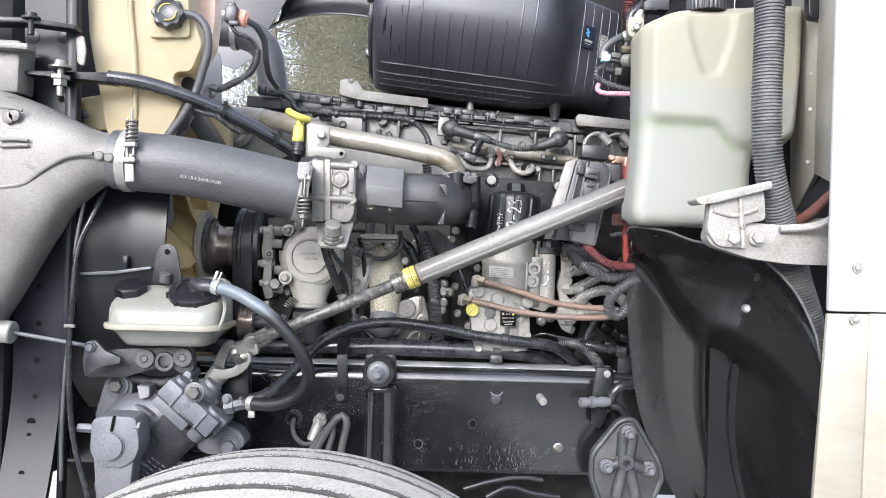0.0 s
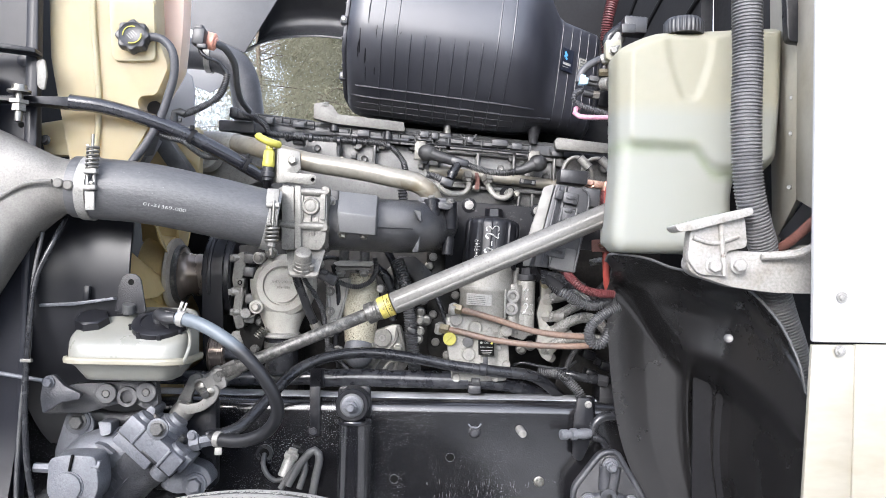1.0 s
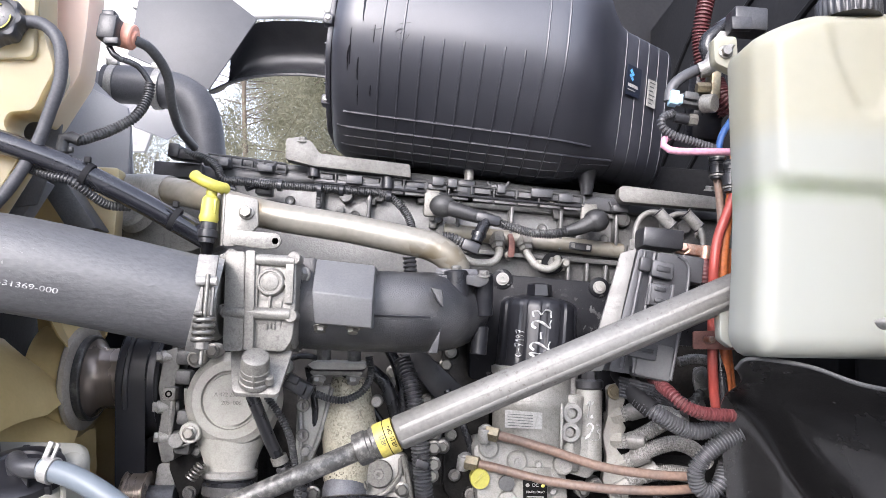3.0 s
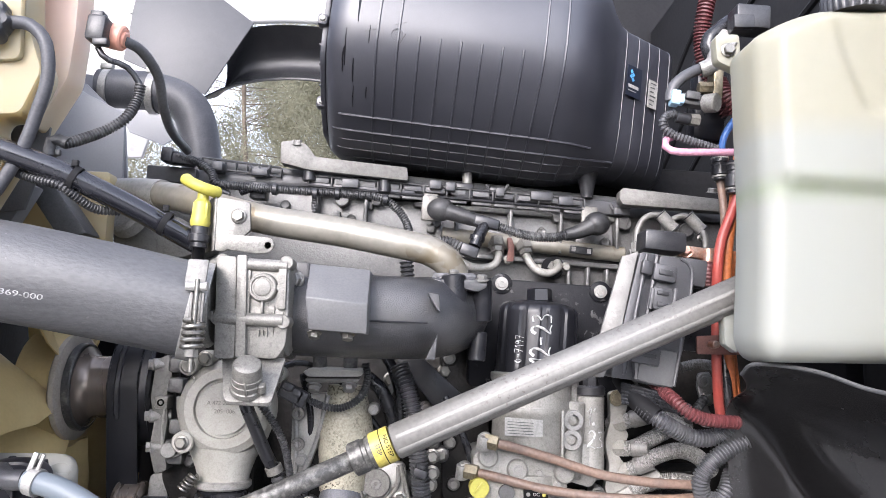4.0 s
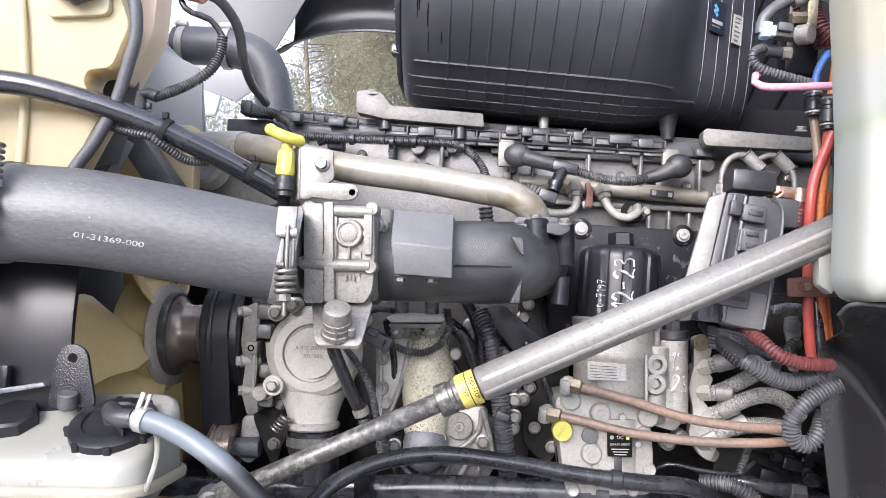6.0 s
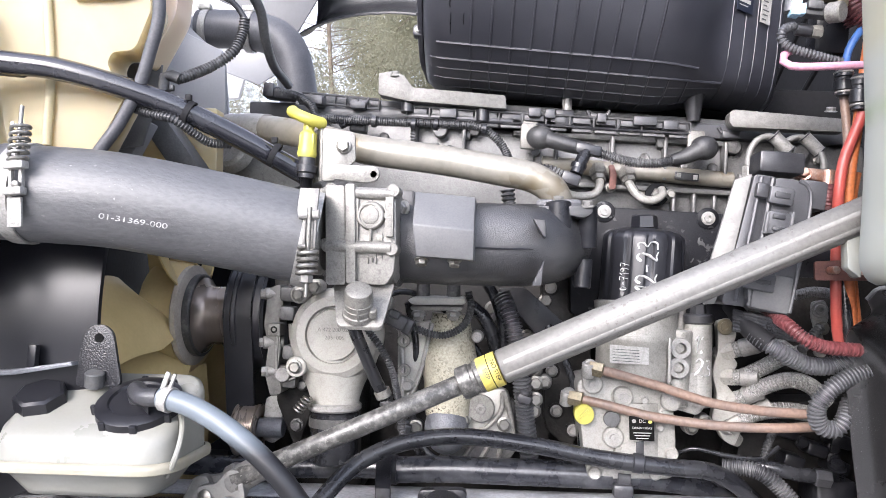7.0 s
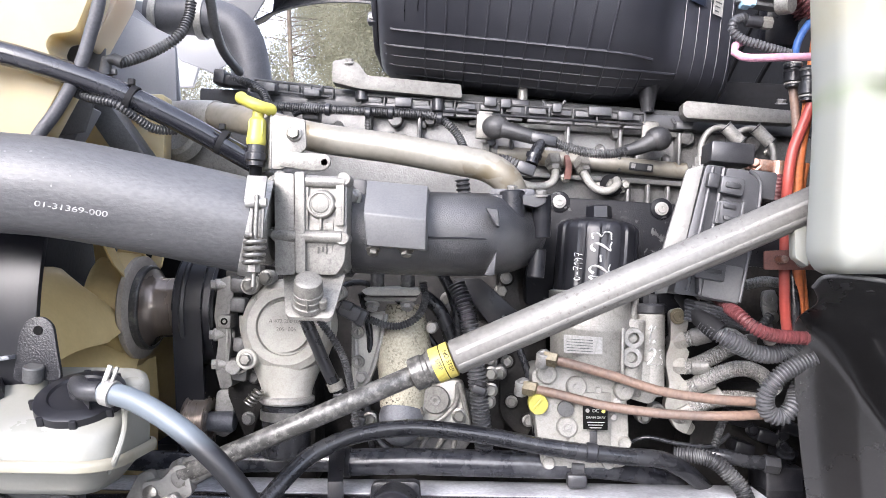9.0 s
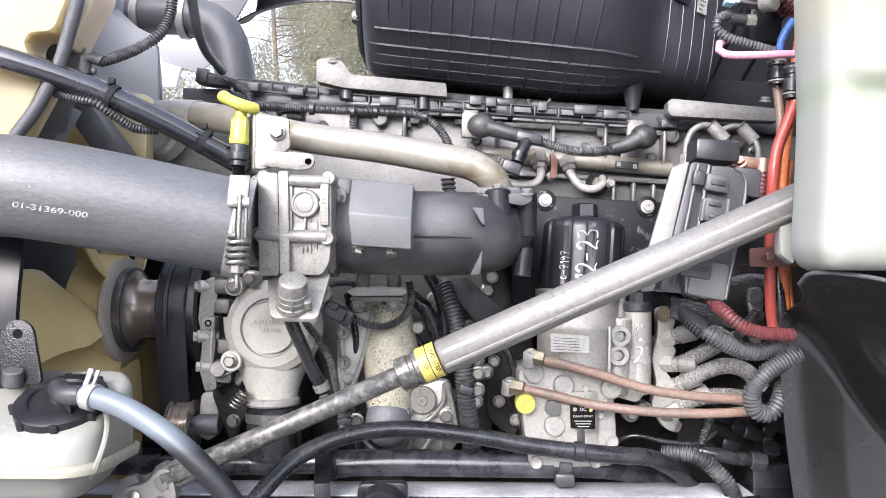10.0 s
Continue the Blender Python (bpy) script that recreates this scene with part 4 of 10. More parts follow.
def edge_far(pts, closed=True):
    """Distance in x and z from places to an outline."""
    q = np.array([(p[0], p[2]) for p in pts])
    r = np.roll(q, -1, 0) if closed else q[1:]
    q = q if closed else q[:-1]

    def far(x, z):
        w = np.array((x, z)) - q
        d = r - q
        t = np.clip((w * d).sum(1) / (d * d).sum(1), 0, 1)
        return float(np.sqrt(((w - d * t[:, None]) ** 2).sum(1)).min())
    return far


def inside(pts, x, z):
    hit = False
    for a, b in zip(pts, pts[1:] + pts[:1]):
        if (a[2] > z) != (b[2] > z) and x < (b[0] - a[0]) * (z - a[2]) / (b[2] - a[2]) + a[0]:
            hit = not hit
    return hit


def ease(x):
    x = min(1.0, max(0.0, x))
    return x * x * (3 - 2 * x)


outline = [Vector(p) for p in rounded([(0.371, 1.46, 1.741), (0.394, 1.46, 1.755), (0.422, 1.46, 1.768), (0.454, 1.46, 1.778), (0.55, 1.46, 1.782), (0.589, 1.46, 1.787), (0.688, 1.46, 1.793), (0.686, 1.46, 1.668), (0.677, 1.46, 1.537), (0.651, 1.46, 1.512), (0.599, 1.46, 1.504), (0.592, 1.46, 1.469), (0.594, 1.46, 1.358), (0.507, 1.46, 1.356), (0.376, 1.46, 1.356), (0.363, 1.46, 1.378), (0.369, 1.46, 1.463), (0.373, 1.46, 1.542)], 0.018, 5)]
raised = [Vector(p) for p in rounded([(0.382, 1.46, 1.8), (0.445, 1.46, 1.84), (0.723, 1.46, 1.844), (0.708, 1.46, 1.581), (0.699, 1.46, 1.527), (0.651, 1.46, 1.513), (0.561, 1.46, 1.511), (0.533, 1.46, 1.53), (0.517, 1.46, 1.552), (0.4, 1.46, 1.556), (0.384, 1.46, 1.57)], 0.02, 5)]
scoop = [Vector(p) for p in rounded([(0.447, 1.46, 1.815), (0.554, 1.46, 1.817), (0.547, 1.46, 1.719), (0.523, 1.46, 1.646), (0.506, 1.46, 1.637), (0.484, 1.46, 1.643), (0.456, 1.46, 1.717)], 0.02, 5)]
far_out, far_up, far_scoop = edge_far(outline), edge_far(raised), edge_far(scoop)


def reach(pts, z, pick):
    """The outline's outermost x at a height."""
    xs = []
    for a, b in zip(pts, pts[1:] + pts[:1]):
        if (a[2] > z) != (b[2] > z):
            xs.append((b[0] - a[0]) * (z - a[2]) / (b[2] - a[2]) + a[0])
    return pick(xs)


z_lo, z_hi = min(p[2] for p in outline) + 0.0005, max(p[2] for p in outline) - 0.0005
rows = []
for j in range(101):
    z = z_lo + (z_hi - z_lo) * (0.5 - 0.5 * math.cos(math.pi * j / 100) if j in (0, 100) else j / 100)
    x_l, x_r = reach(outline, z, min), reach(outline, z, max)
    row = []
    for i in range(91):
        x = x_l + (x_r - x_l) * i / 90
        d_out = min(0.026, far_out(x, z))
        up = far_up(x, z) * (1 if inside(raised, x, z) else -1)
        sc = far_scoop(x, z) * (1 if inside(scoop, x, z) else -1)
        y = 1.453 + 0.026 - math.sqrt(max(0, 0.026 ** 2 - (0.026 - d_out) ** 2))
        y -= 0.012 * ease((up + 0.008) / 0.024) * ease(d_out / 0.02)
        y += 0.005 * ease((sc + 0.003) / 0.018) * ease(d_out / 0.02)
        row.append((x, y, z))
    rows.append(row)
part("body", Geo().sheet(rows, (0, 0.058, 0)), WASHER, tank, sharp=70)
funnel = (0.5, 1.455, 1.775)
funnel = (funnel[0], funnel[1] + 0.02, funnel[2] - 0.014)
cap = Geo().loft([[(funnel[0] + (r + w * math.cos(28 * a)) * math.cos(a), funnel[1] + (r + w * math.cos(28 * a)) * math.sin(a), funnel[2] + h) for a in [2 * math.pi * k / 224 for k in range(224)]] for h, r, w in ((0.012, 0.036, 0), (0.015, 0.037, 0.001), (0.036, 0.0365, 0.0012), (0.04, 0.034, 0.0004), (0.043, 0.031, 0))])
part("cap", cap, PLASTIC, tank, "black ribbed screw cap")
pg = (0.395, 1.6, 1.778)
part("mount_ear", Geo().slab(rounded([(0.379, 1.6, 1.801), (0.412, 1.6, 1.802), (0.414, 1.6, 1.748), (0.38, 1.6, 1.763)], 0.006), (0, 0.02, 0), 0.003), WASHER, tank)
bolt((pg[0], 1.598, pg[2]), 0.008, tank, ZINC)
part("mount_tab", Geo().slab(rounded([(0.378, 1.6, 1.425), (0.394, 1.6, 1.425), (0.395, 1.6, 1.365), (0.379, 1.6, 1.377)], 0.004), (0, 0.02, 0), 0.003), WASHER, tank)

# ---- grey corrugated pipe, white bracket and fender liner beside the tank ----
solo("corrugated_pipe", Geo().loom([(0.545, 1.3, 1.917), (0.552, 1.31, 1.805), (0.557, 1.315, 1.689), (0.558, 1.32, 1.572), (0.567, 1.33, 1.475), (0.588, 1.345, 1.407), (0.621, 1.37, 1.338), (0.653, 1.39, 1.256), (0.686, 1.41, 1.182), (0.706, 1.43, 1.106)], 0.0256, 0.0058, 0.1, 28), PIPEGREY, "grey corrugated drain pipe beside the washer tank", "pipe")
mount = thing("hood_bracket", (0.563, 1.33, 1.296), "chipped white cast bracket bolted at the cowl", "bracket")
part("arm", Geo().slab(rounded([(0.462, 1.31, 1.354), (0.503, 1.31, 1.361), (0.582, 1.31, 1.357), (0.64, 1.31, 1.362), (0.673, 1.31, 1.377), (0.676, 1.31, 1.289), (0.603, 1.31, 1.289), (0.534, 1.31, 1.297), (0.467, 1.31, 1.317), (0.455, 1.31, 1.332)], 0.012), (0, 0.035, 0), 0.004), WHITEPAINT, mount)
part("lug_plate", Geo().slab(rounded([(0.458, 1.3, 1.395), (0.549, 1.3, 1.418), (0.554, 1.3, 1.364), (0.517, 1.3, 1.357), (0.518, 1.3, 1.315), (0.472, 1.3, 1.317), (0.453, 1.3, 1.342)], 0.01), (0, 0.028, 0), 0.004), WHITEPAINT, mount)
part("lip", Geo().slab(rounded([(0.426, 1.285, 1.397), (0.483, 1.285, 1.413), (0.555, 1.285, 1.431), (0.558, 1.285, 1.419), (0.54, 1.285, 1.413), (0.457, 1.285, 1.39), (0.434, 1.285, 1.387)], 0.006), (0, 0.05, 0), 0.003), WHITEPAINT, mount)
part("rib", Geo().tube([(0.507, 1.298, 1.415), (0.51, 1.298, 1.373), (0.515, 1.298, 1.316)], 0.005, 8), WHITEPAINT, mount)
part("rib", Geo().tube([(0.461, 1.298, 1.379), (0.499, 1.298, 1.37), (0.537, 1.298, 1.383)], 0.004, 8), WHITEPAINT, mount)
part("band", Geo().tube([(0.653, 1.27, 1.371), (0.64, 1.285, 1.358), (0.615, 1.297, 1.352), (0.578, 1.302, 1.349)], 0.006, 8), WHITEPAINT, mount)
for p in [(0.497, 1.3, 1.332), (0.539, 1.3, 1.334)]:
    bolt(p, 0.0115, mount, WHITEPAINT)

liner = thing("fender_liner", (0.5, 1.45, 0.7), "scuffed black plastic fender liner with moulded ridges", "fender liner")
left = smooth([(0.372, 1.535, 1.34), (0.392, 1.57, 1.322), (0.401, 1.64, 1.3), (0.4085, 1.68, 1.26), (0.418, 1.68, 1.111), (0.4347, 1.659, 0.966), (0.479, 1.638, 0.837), (0.5355, 1.617, 0.7236)], 0.004)
right = smooth([(0.631, 1.255, 1.13), (0.641, 1.255, 1.111), (0.64, 1.255, 1.055), (0.635, 1.255, 0.98), (0.631, 1.255, 0.905), (0.629, 1.255, 0.83)], 0.004)
topc = smooth([(0.372, 1.535, 1.34), (0.378, 1.505, 1.353), (0.4345, 1.48, 1.3458), (0.48, 1.447, 1.327), (0.537, 1.394, 1.3146), (0.582, 1.37, 1.294), (0.609, 1.31, 1.244), (0.626, 1.27, 1.18), (0.631, 1.255, 1.13)], 0.004)
NU, NV = 110, 80
PLAN = ((0, 0.2, 0.36, 0.42, 0.5, 0.6, 0.66, 0.8, 0.93, 1.0), (1.68, 1.676, 1.664, 1.654, 1.654, 1.632, 1.6, 1.48, 1.33, 1.255))


def along(c, t):
    k = t * (len(c) - 1)
    i = min(int(k), len(c) - 2)
    return c[i].lerp(c[i + 1], k - i)


def bump(x, c, w):
    return math.exp(-((x - c) / w) ** 2)


rows = []
for j in range(NV + 1):
    v = j / NV
    row = []
    for i in range(NU + 1):
        u = i / NU
        base = along(left, v).lerp(along(right, v), u)
        straight = along(left, 0).lerp(along(right, 0), u)
        p = base + (along(topc, u) - straight) * (1 - v) ** 1.6
        flat = float(np.interp(u, PLAN[0], PLAN[1])) - base[1]
        low = ease((v - min(0.3, 0.07 + 0.55 * u)) / 0.13)
        ridge = (-0.02 * bump(u, 0.425 - 0.1 * max(0, v - 0.6), 0.022) - 0.018 * bump(u, 0.555, 0.02)) * ease((v - 0.3) / 0.12)
        shelf = 0.014 * bump(v, 0.03, 0.05) * ease((u - 0.38) / 0.12) * ease((1 - u) / 0.1) - 0.01 * bump(v, 0.1, 0.03) * ease((u - 0.3) / 0.2) * ease((1 - u) / 0.1)
        row.append(p + Vector((0.33, 1, -0.1)) * (0.04 * math.sin(math.pi * u) * (1 - low) * ease(v / 0.1) + flat * low + ridge + shelf))
    rows.append(row)
part("panel", Geo().sheet(rows, (0.001, 0.004, 0)), FENDER, liner, sharp=60)
lip_c = [along(topc, k / 90) + Vector((-0.002, -0.004, 0.001)) for k in range(91)]
part("worn_edge", Geo().sweep(lip_c, [0.0026] * 91, 8), DUSTY, liner, "scuffed pale edge")
part("push_clip", Geo().lathe((0.543, 1.35, 1.208), (-0.5, -1, 0.3), [(-0.006, 0.008), (0.001, 0.008), (0.002, 0.004)], 16), FENDER, liner)


# ---- radiator side: post, charge air cooler outlet, expansion tank ----
post = thing("radiator_post", (-0.787, 1.5, 0.799), "black steel radiator support post with punched holes", "support post")
def post_y(z):
    """The post's face stands upright above and kicks forward at its foot."""
    return 1.52 - 0.55 * max(0.0, 1.02 - z) ** 1.6


levels = [2.075, 1.8, 1.574, 1.4, 1.211, 1.1, 1.02, 0.98, 0.94, 0.9, 0.86, 0.82, 0.78, 0.74, 0.7]
face = [[(np.interp(z, (0.72, 1.211, 1.574, 2.075), (-0.857, -0.858, -0.848, -0.858)) + (0.098 + 0.008 * (z > 1.4)) * q, post_y(z), z) for q in (0, 0.02, 0.5, 0.98, 1)] for z in levels]
part("channel", Geo().sheet(face, (0, 0.012, 0)), POSTBLACK, post)
part("channel_flange", Geo().slab([(-0.766, 1.5, 2.066), (-0.744, 1.5, 2.066), (-0.733, 1.5, 1.551), (-0.74, 1.5, 1.215), (-0.743, 1.5, 0.733), (-0.756, 1.5, 0.732), (-0.753, 1.5, 1.214)], (0, 0.022, 0), 0.004), POSTBLACK, post)
for p, r in zip([(-0.808, 1.519, 1.203), (-0.808, 1.519, 1.129), (-0.81, 1.519, 1.055), (-0.81, 1.519, 0.983), (-0.812, 1.519, 0.933), (-0.813, 1.519, 0.909), (-0.815, 1.519, 0.838), (-0.829, 1.519, 1.584), (-0.774, 1.519, 1.58)], (6, 6, 6, 5, 9, 5, 6, 6, 6)):
    part("hole", Geo().ring((p[0], post_y(p[2]) - 0.0006, p[2]), (0, 1, 0), 0.0001, r * 0.001, 0.001, 16), BLACKINK, post, "punched hole")
for p in [(-0.829, 1.52, 1.656), (-0.774, 1.52, 1.706), (-0.833, 1.52, 1.704), (-0.772, 1.52, 1.635)]:
    part("plug", Geo().lathe(p, (0, -1, 0), [(0, 0.0125), (0.0008, 0.0125), (0.0012, 0.0115), (0.0012, 0.0004)], 28), POSTBLACK, post)
part("ear", Geo().slab(rounded([(-0.734, 1.49, 1.698), (-0.719, 1.49, 1.703), (-0.713, 1.49, 1.672), (-0.717, 1.49, 1.641), (-0.73, 1.49, 1.647)], 0.006), (0, 0.006, 0), 0.001), STEEL, post, "worn steel ear")

cooler = thing("charge_air_cooler", (-0.806, 1.46, 1.105), "dusty cast alloy charge air cooler end tank with outlet", "charge air cooler")
outlet = (-0.59, 1.47, 1.451)
axis = [(-0.639, 1.47, 1.457), (-0.662, 1.47, 1.457), (-0.688, 1.468, 1.453), (-0.726, 1.466, 1.444), (-0.774, 1.465, 1.414), (-0.827, 1.465, 1.376), (-0.924, 1.465, 1.315), (-1.033, 1.465, 1.274)]
high = (0.0505, 0.052, 0.064, 0.09, 0.143, 0.2, 0.3, 0.37)
wide = (0.05, 0.05, 0.052, 0.055, 0.058, 0.06, 0.062, 0.062)
rings = []
for (x, y, z), h, w in zip(axis, high, wide):
    e = 2.0 if h < 0.06 else 3.2
    ring = []
    for k in range(40):
        a = 2 * math.pi * k / 40
        ca, sa = math.cos(a), math.sin(a)
        ring.append((x, y + w * math.copysign(abs(ca) ** (2 / e), ca), z + h * math.copysign(abs(sa) ** (2 / e), sa)))
    rings.append(ring)
part("end_tank", Geo().loft(rings), CASTGREY, cooler, sharp=60)
part("spigot", Geo().cyl(axis[0], outlet, 0.05, n=40), CASTGREY, cooler)
part("cast_rib", Geo().tube([(-0.826, 1.407, 1.393), (-0.784, 1.407, 1.401), (-0.743, 1.407, 1.431), (-0.702, 1.407, 1.454), (-0.655, 1.407, 1.46)], 0.004, 8), CASTGREY, cooler)
for p in [(-0.645, 1.412, 1.457), (-0.627, 1.412, 1.454)]:
    part("boss", Geo().lathe(p, (0, -1, 0), [(0, 0.009), (0.004, 0.009), (0.006, 0.007)], 18), CASTGREY, cooler)
for pts, r in (([(-0.825, 1.403, 1.481), (-0.797, 1.403, 1.483), (-0.774, 1.403, 1.481)], 0.0035), ([(-0.824, 1.403, 1.469), (-0.774, 1.403, 1.472)], 0.003), ([(-0.834, 1.404, 1.541), (-0.802, 1.404, 1.54), (-0.787, 1.404, 1.536)], 0.003)):
    part("cast_line", Geo().tube(pts, r, 8), CASTGREY, cooler)
for p in [(-0.814, 1.405, 1.523), (-0.803, 1.405, 1.528)]:
    part("cast_pad", Geo().lathe(p, (0, -1, 0), [(-0.003, 0.011), (0.001, 0.011), (0.002, 0.009)], 20), CASTGREY, cooler)
part("side_channel", Geo().box((-0.881, 1.47, 1.629), (0.13, 0.06, 0.1), (0, 2, 0), 0.006), CASTGREY, cooler, "pale alloy radiator side member")
part("side_rib", Geo().box((-0.847, 1.43, 1.661), (0.12, 0.03, 0.012), (0, 2, 0), 0.003), CASTGREY, cooler)
part("stone_guard", Geo().box((-0.854, 1.44, 1.442), (0.03, 0.03, 0.075), (0, 0, 0), 0.004), PLASTIC, cooler)

# ---- charge air hose with its clamps ----
hose = thing("charge_air_hose", (-0.467, 1.5, 1.412), "weathered thick black rubber charge air hose with scuffs", "hose")
hp = [(-0.639, 1.47, 1.457), (-0.591, 1.472, 1.454), (-0.508, 1.485, 1.448), (-0.403, 1.51, 1.43), (-0.295, 1.54, 1.408)]
part("sleeve", Geo().tube(hp, 0.0575, 48, 0.01), BIGHOSE, hose, sharp=60)


rs = random.Random(77)
scuffs = Geo()
spine_h = smooth(hp, 0.004)
for mid_x, mid_a, count in ((-0.475, 24, 26), (-0.43, 15, 14), (-0.352, 22, 10), (-0.51, 34, 8), (-0.33, 34, 7)):
    for k in range(count):
        x, a = mid_x + rs.gauss(0, 0.018), radians(mid_a + rs.gauss(0, 7))
        long, turn = rs.uniform(0.002, 0.009), rs.uniform(-0.9, 0.9)
        stroke = []
        for q in range(5):
            u = x + long * (q / 4 - 0.5) * math.cos(turn) + rs.gauss(0, 0.0003)
            b = a + long * (q / 4 - 0.5) * math.sin(turn) / 0.0575
            y0, z0 = (float(np.interp(u, [p[0] for p in spine_h], [p[c] for p in spine_h])) for c in (1, 2))
            stroke.append(Vector((u, y0 - 0.0578 * math.cos(b), z0 + 0.0578 * math.sin(b))))
        scuffs.sweep(stroke, [rs.uniform(0.0003, 0.0008) for _ in stroke], 5)
tagged(part("scuff", scuffs, FADEDINK, hose, "pale scuff marks"), kind="stuff")


def clamp(c, d, r, parent):
    """A spring-loaded band clamp round a hose, its screw upright on the near side."""
    c, d = Vector(c), Vector(d).normalized()
    return part("band", Geo().ring(c - d * 0.0095, d, r, r + 0.0025, 0.019, 48), ALLOY, parent, "stainless clamp band")


d1 = Vector(hp[1]) - Vector(hp[0])
d2 = Vector(hp[4]) - Vector(hp[3])
near_band = clamp((-0.612, 1.471, 1.455), d1, 0.0578, hose)
far_band = clamp((-0.292, 1.541, 1.407), d2, 0.0578, hose)
part("clamp_screw", Geo().cyl((-0.584, 1.405, 1.477), (-0.59, 1.42, 1.548), 0.0025, n=10), ZINC, near_band)
part("clamp_spring", Geo().coil((-0.585, 1.408, 1.483), (-0.587, 1.415, 1.527), 0.0095, 0.0022, 6), ZINC, near_band)
part("clamp_block", Geo().box((-0.586, 1.406, 1.479), (0.024, 0.014, 0.009), (0, -3, 0), 0.002), ALLOY, near_band)
part("clamp_block", Geo().box((-0.586, 1.406, 1.45), (0.022, 0.013, 0.009), (0, -3, 0), 0.002), ALLOY, near_band)
part("clamp_tongue", Geo().box((-0.593, 1.41, 1.465), (0.004, 0.006, 0.026), (0, -3, 0), 0.001), ALLOY, near_band)
part("clamp_tongue", Geo().box((-0.581, 1.41, 1.465), (0.004, 0.006, 0.026), (0, -3, 0), 0.001), ALLOY, near_band)
part("clamp_rivet", Geo().lathe((-0.583, 1.402, 1.457), (0, -1, 0), [(-0.004, 0.0045), (0.001, 0.0045), (0.002, 0.003)], 14), ZINC, near_band)
part("clamp_strap", Geo().box((-0.588, 1.411, 1.427), (0.017, 0.005, 0.034), (0, -3, 0), 0.0015), ALLOY, near_band)
part("clamp_screw", Geo().cyl((-0.272, 1.474, 1.44), (-0.275, 1.474, 1.336), 0.0028, n=10), ZINC, far_band)
part("clamp_spring", Geo().coil((-0.273, 1.474, 1.394), (-0.275, 1.474, 1.361), 0.0105, 0.0027, 4.5), ZINC, far_band)
part("clamp_nut", Geo().lathe((-0.275, 1.474, 1.361), (0, 0, -1), [(0, 0.008), (0.008, 0.008), (0.009, 0.006)], 6), BRACKET, far_band)
part("clamp_block", Geo().tube([(-0.286, 1.479, 1.432), (-0.262, 1.479, 1.432)], 0.0055, 12), ALLOY, far_band)
part("clamp_strap", Geo().box((-0.28, 1.481, 1.4085), (0.004, 0.005, 0.034), (0, 2, 0), 0.0015).box((-0.2675, 1.481, 1.4085), (0.004, 0.005, 0.034), (0, 2, 0), 0.0015), BRACKET, far_band)
part("clamp_strap", Geo().box((-0.2775, 1.4885, 1.4495), (0.024, 0.004, 0.03), (-14, 2, 0), 0.0015), BRACKET, far_band)
tx, ty = [(-0.502, 1.432, 1.425), (-0.419, 1.432, 1.413)]
mid = (Vector(tx) + Vector(ty)) / 2
letters("01-31369-000", (mid[0], 1.4285, mid[2]), 0.0086, FADEDINK, hose, (Vector(ty) - Vector(tx)) + Vector((0, 0.018, 0)), (0, -0.05, 1), squeeze=1.55)

# ---- expansion tank ----
ex = thing("expansion_tank", (-0.621, 1.6, 1.536), "yellowed translucent coolant expansion tank with a black cap", "expansion tank")


def slab_tank(name, pts, depth, bev=0.016, r=0.015, material=AMBER, label=""):
    return part(name, Geo().slab(rounded(pts, r, 5), (0, depth, 0), bev, 4), material, ex, label, 60)


slab_tank("body", [(-0.749, 1.545, 1.963), (-0.542, 1.545, 1.968), (-0.527, 1.545, 1.772), (-0.503, 1.545, 1.706), (-0.525, 1.545, 1.65), (-0.556, 1.545, 1.6475), (-0.562, 1.545, 1.632), (-0.535, 1.545, 1.592), (-0.57, 1.545, 1.525), (-0.588, 1.545, 1.489), (-0.684, 1.545, 1.489), (-0.715, 1.545, 1.629), (-0.734, 1.545, 1.721)], 0.05, 0.012, 0.01)
slab_tank("end", [(-0.56, 1.63, 1.99), (-0.503, 1.63, 1.99), (-0.505, 1.63, 1.79), (-0.51, 1.63, 1.727), (-0.55, 1.63, 1.652), (-0.57, 1.63, 1.668)], 0.05, 0.01, 0.01, PINKTANK, "pink-stained end of the tank")
part("seam", Geo().tube([(-0.66, 1.541, 1.963), (-0.651, 1.541, 1.791), (-0.641, 1.541, 1.699), (-0.635, 1.541, 1.618), (-0.637, 1.541, 1.526)], 0.006, 10), AMBER, ex)
slab_tank("panel", [(-0.62, 1.535, 1.835), (-0.532, 1.535, 1.838), (-0.525, 1.535, 1.716), (-0.609, 1.535, 1.714)], 0.03, 0.006, 0.012)
slab_tank("foot", [(-0.765, 1.56, 1.59), (-0.573, 1.56, 1.624), (-0.614, 1.56, 1.527), (-0.745, 1.56, 1.529)], 0.03, 0.006, 0.008)
slab_tank("rear_well", [(-0.665, 1.8, 1.634), (-0.514, 1.8, 1.634), (-0.514, 1.8, 1.46), (-0.66, 1.8, 1.46)], 0.03, 0.006, 0.008)
cc = (-0.563, 1.512, 1.759)
cn = Vector((0.1, -1, 0.1)).normalized()
cu_, cv_ = cn.orthogonal().normalized(), cn.cross(cn.orthogonal().normalized())
lobes = []
for h, r, w in [(0, 0.029, 0.0), (0.002, 0.031, 0.0022), (0.018, 0.0305, 0.0024), (0.022, 0.028, 0.002), (0.023, 0.024, 0.0), (0.0215, 0.022, 0.0)]:
    lobes.append([Vector(cc) + cn * (h - 0.02) + (cu_ * math.cos(a) + cv_ * math.sin(a)) * (r + w * math.cos(8 * a)) for a in [2 * math.pi * k / 96 for k in range(96)]])
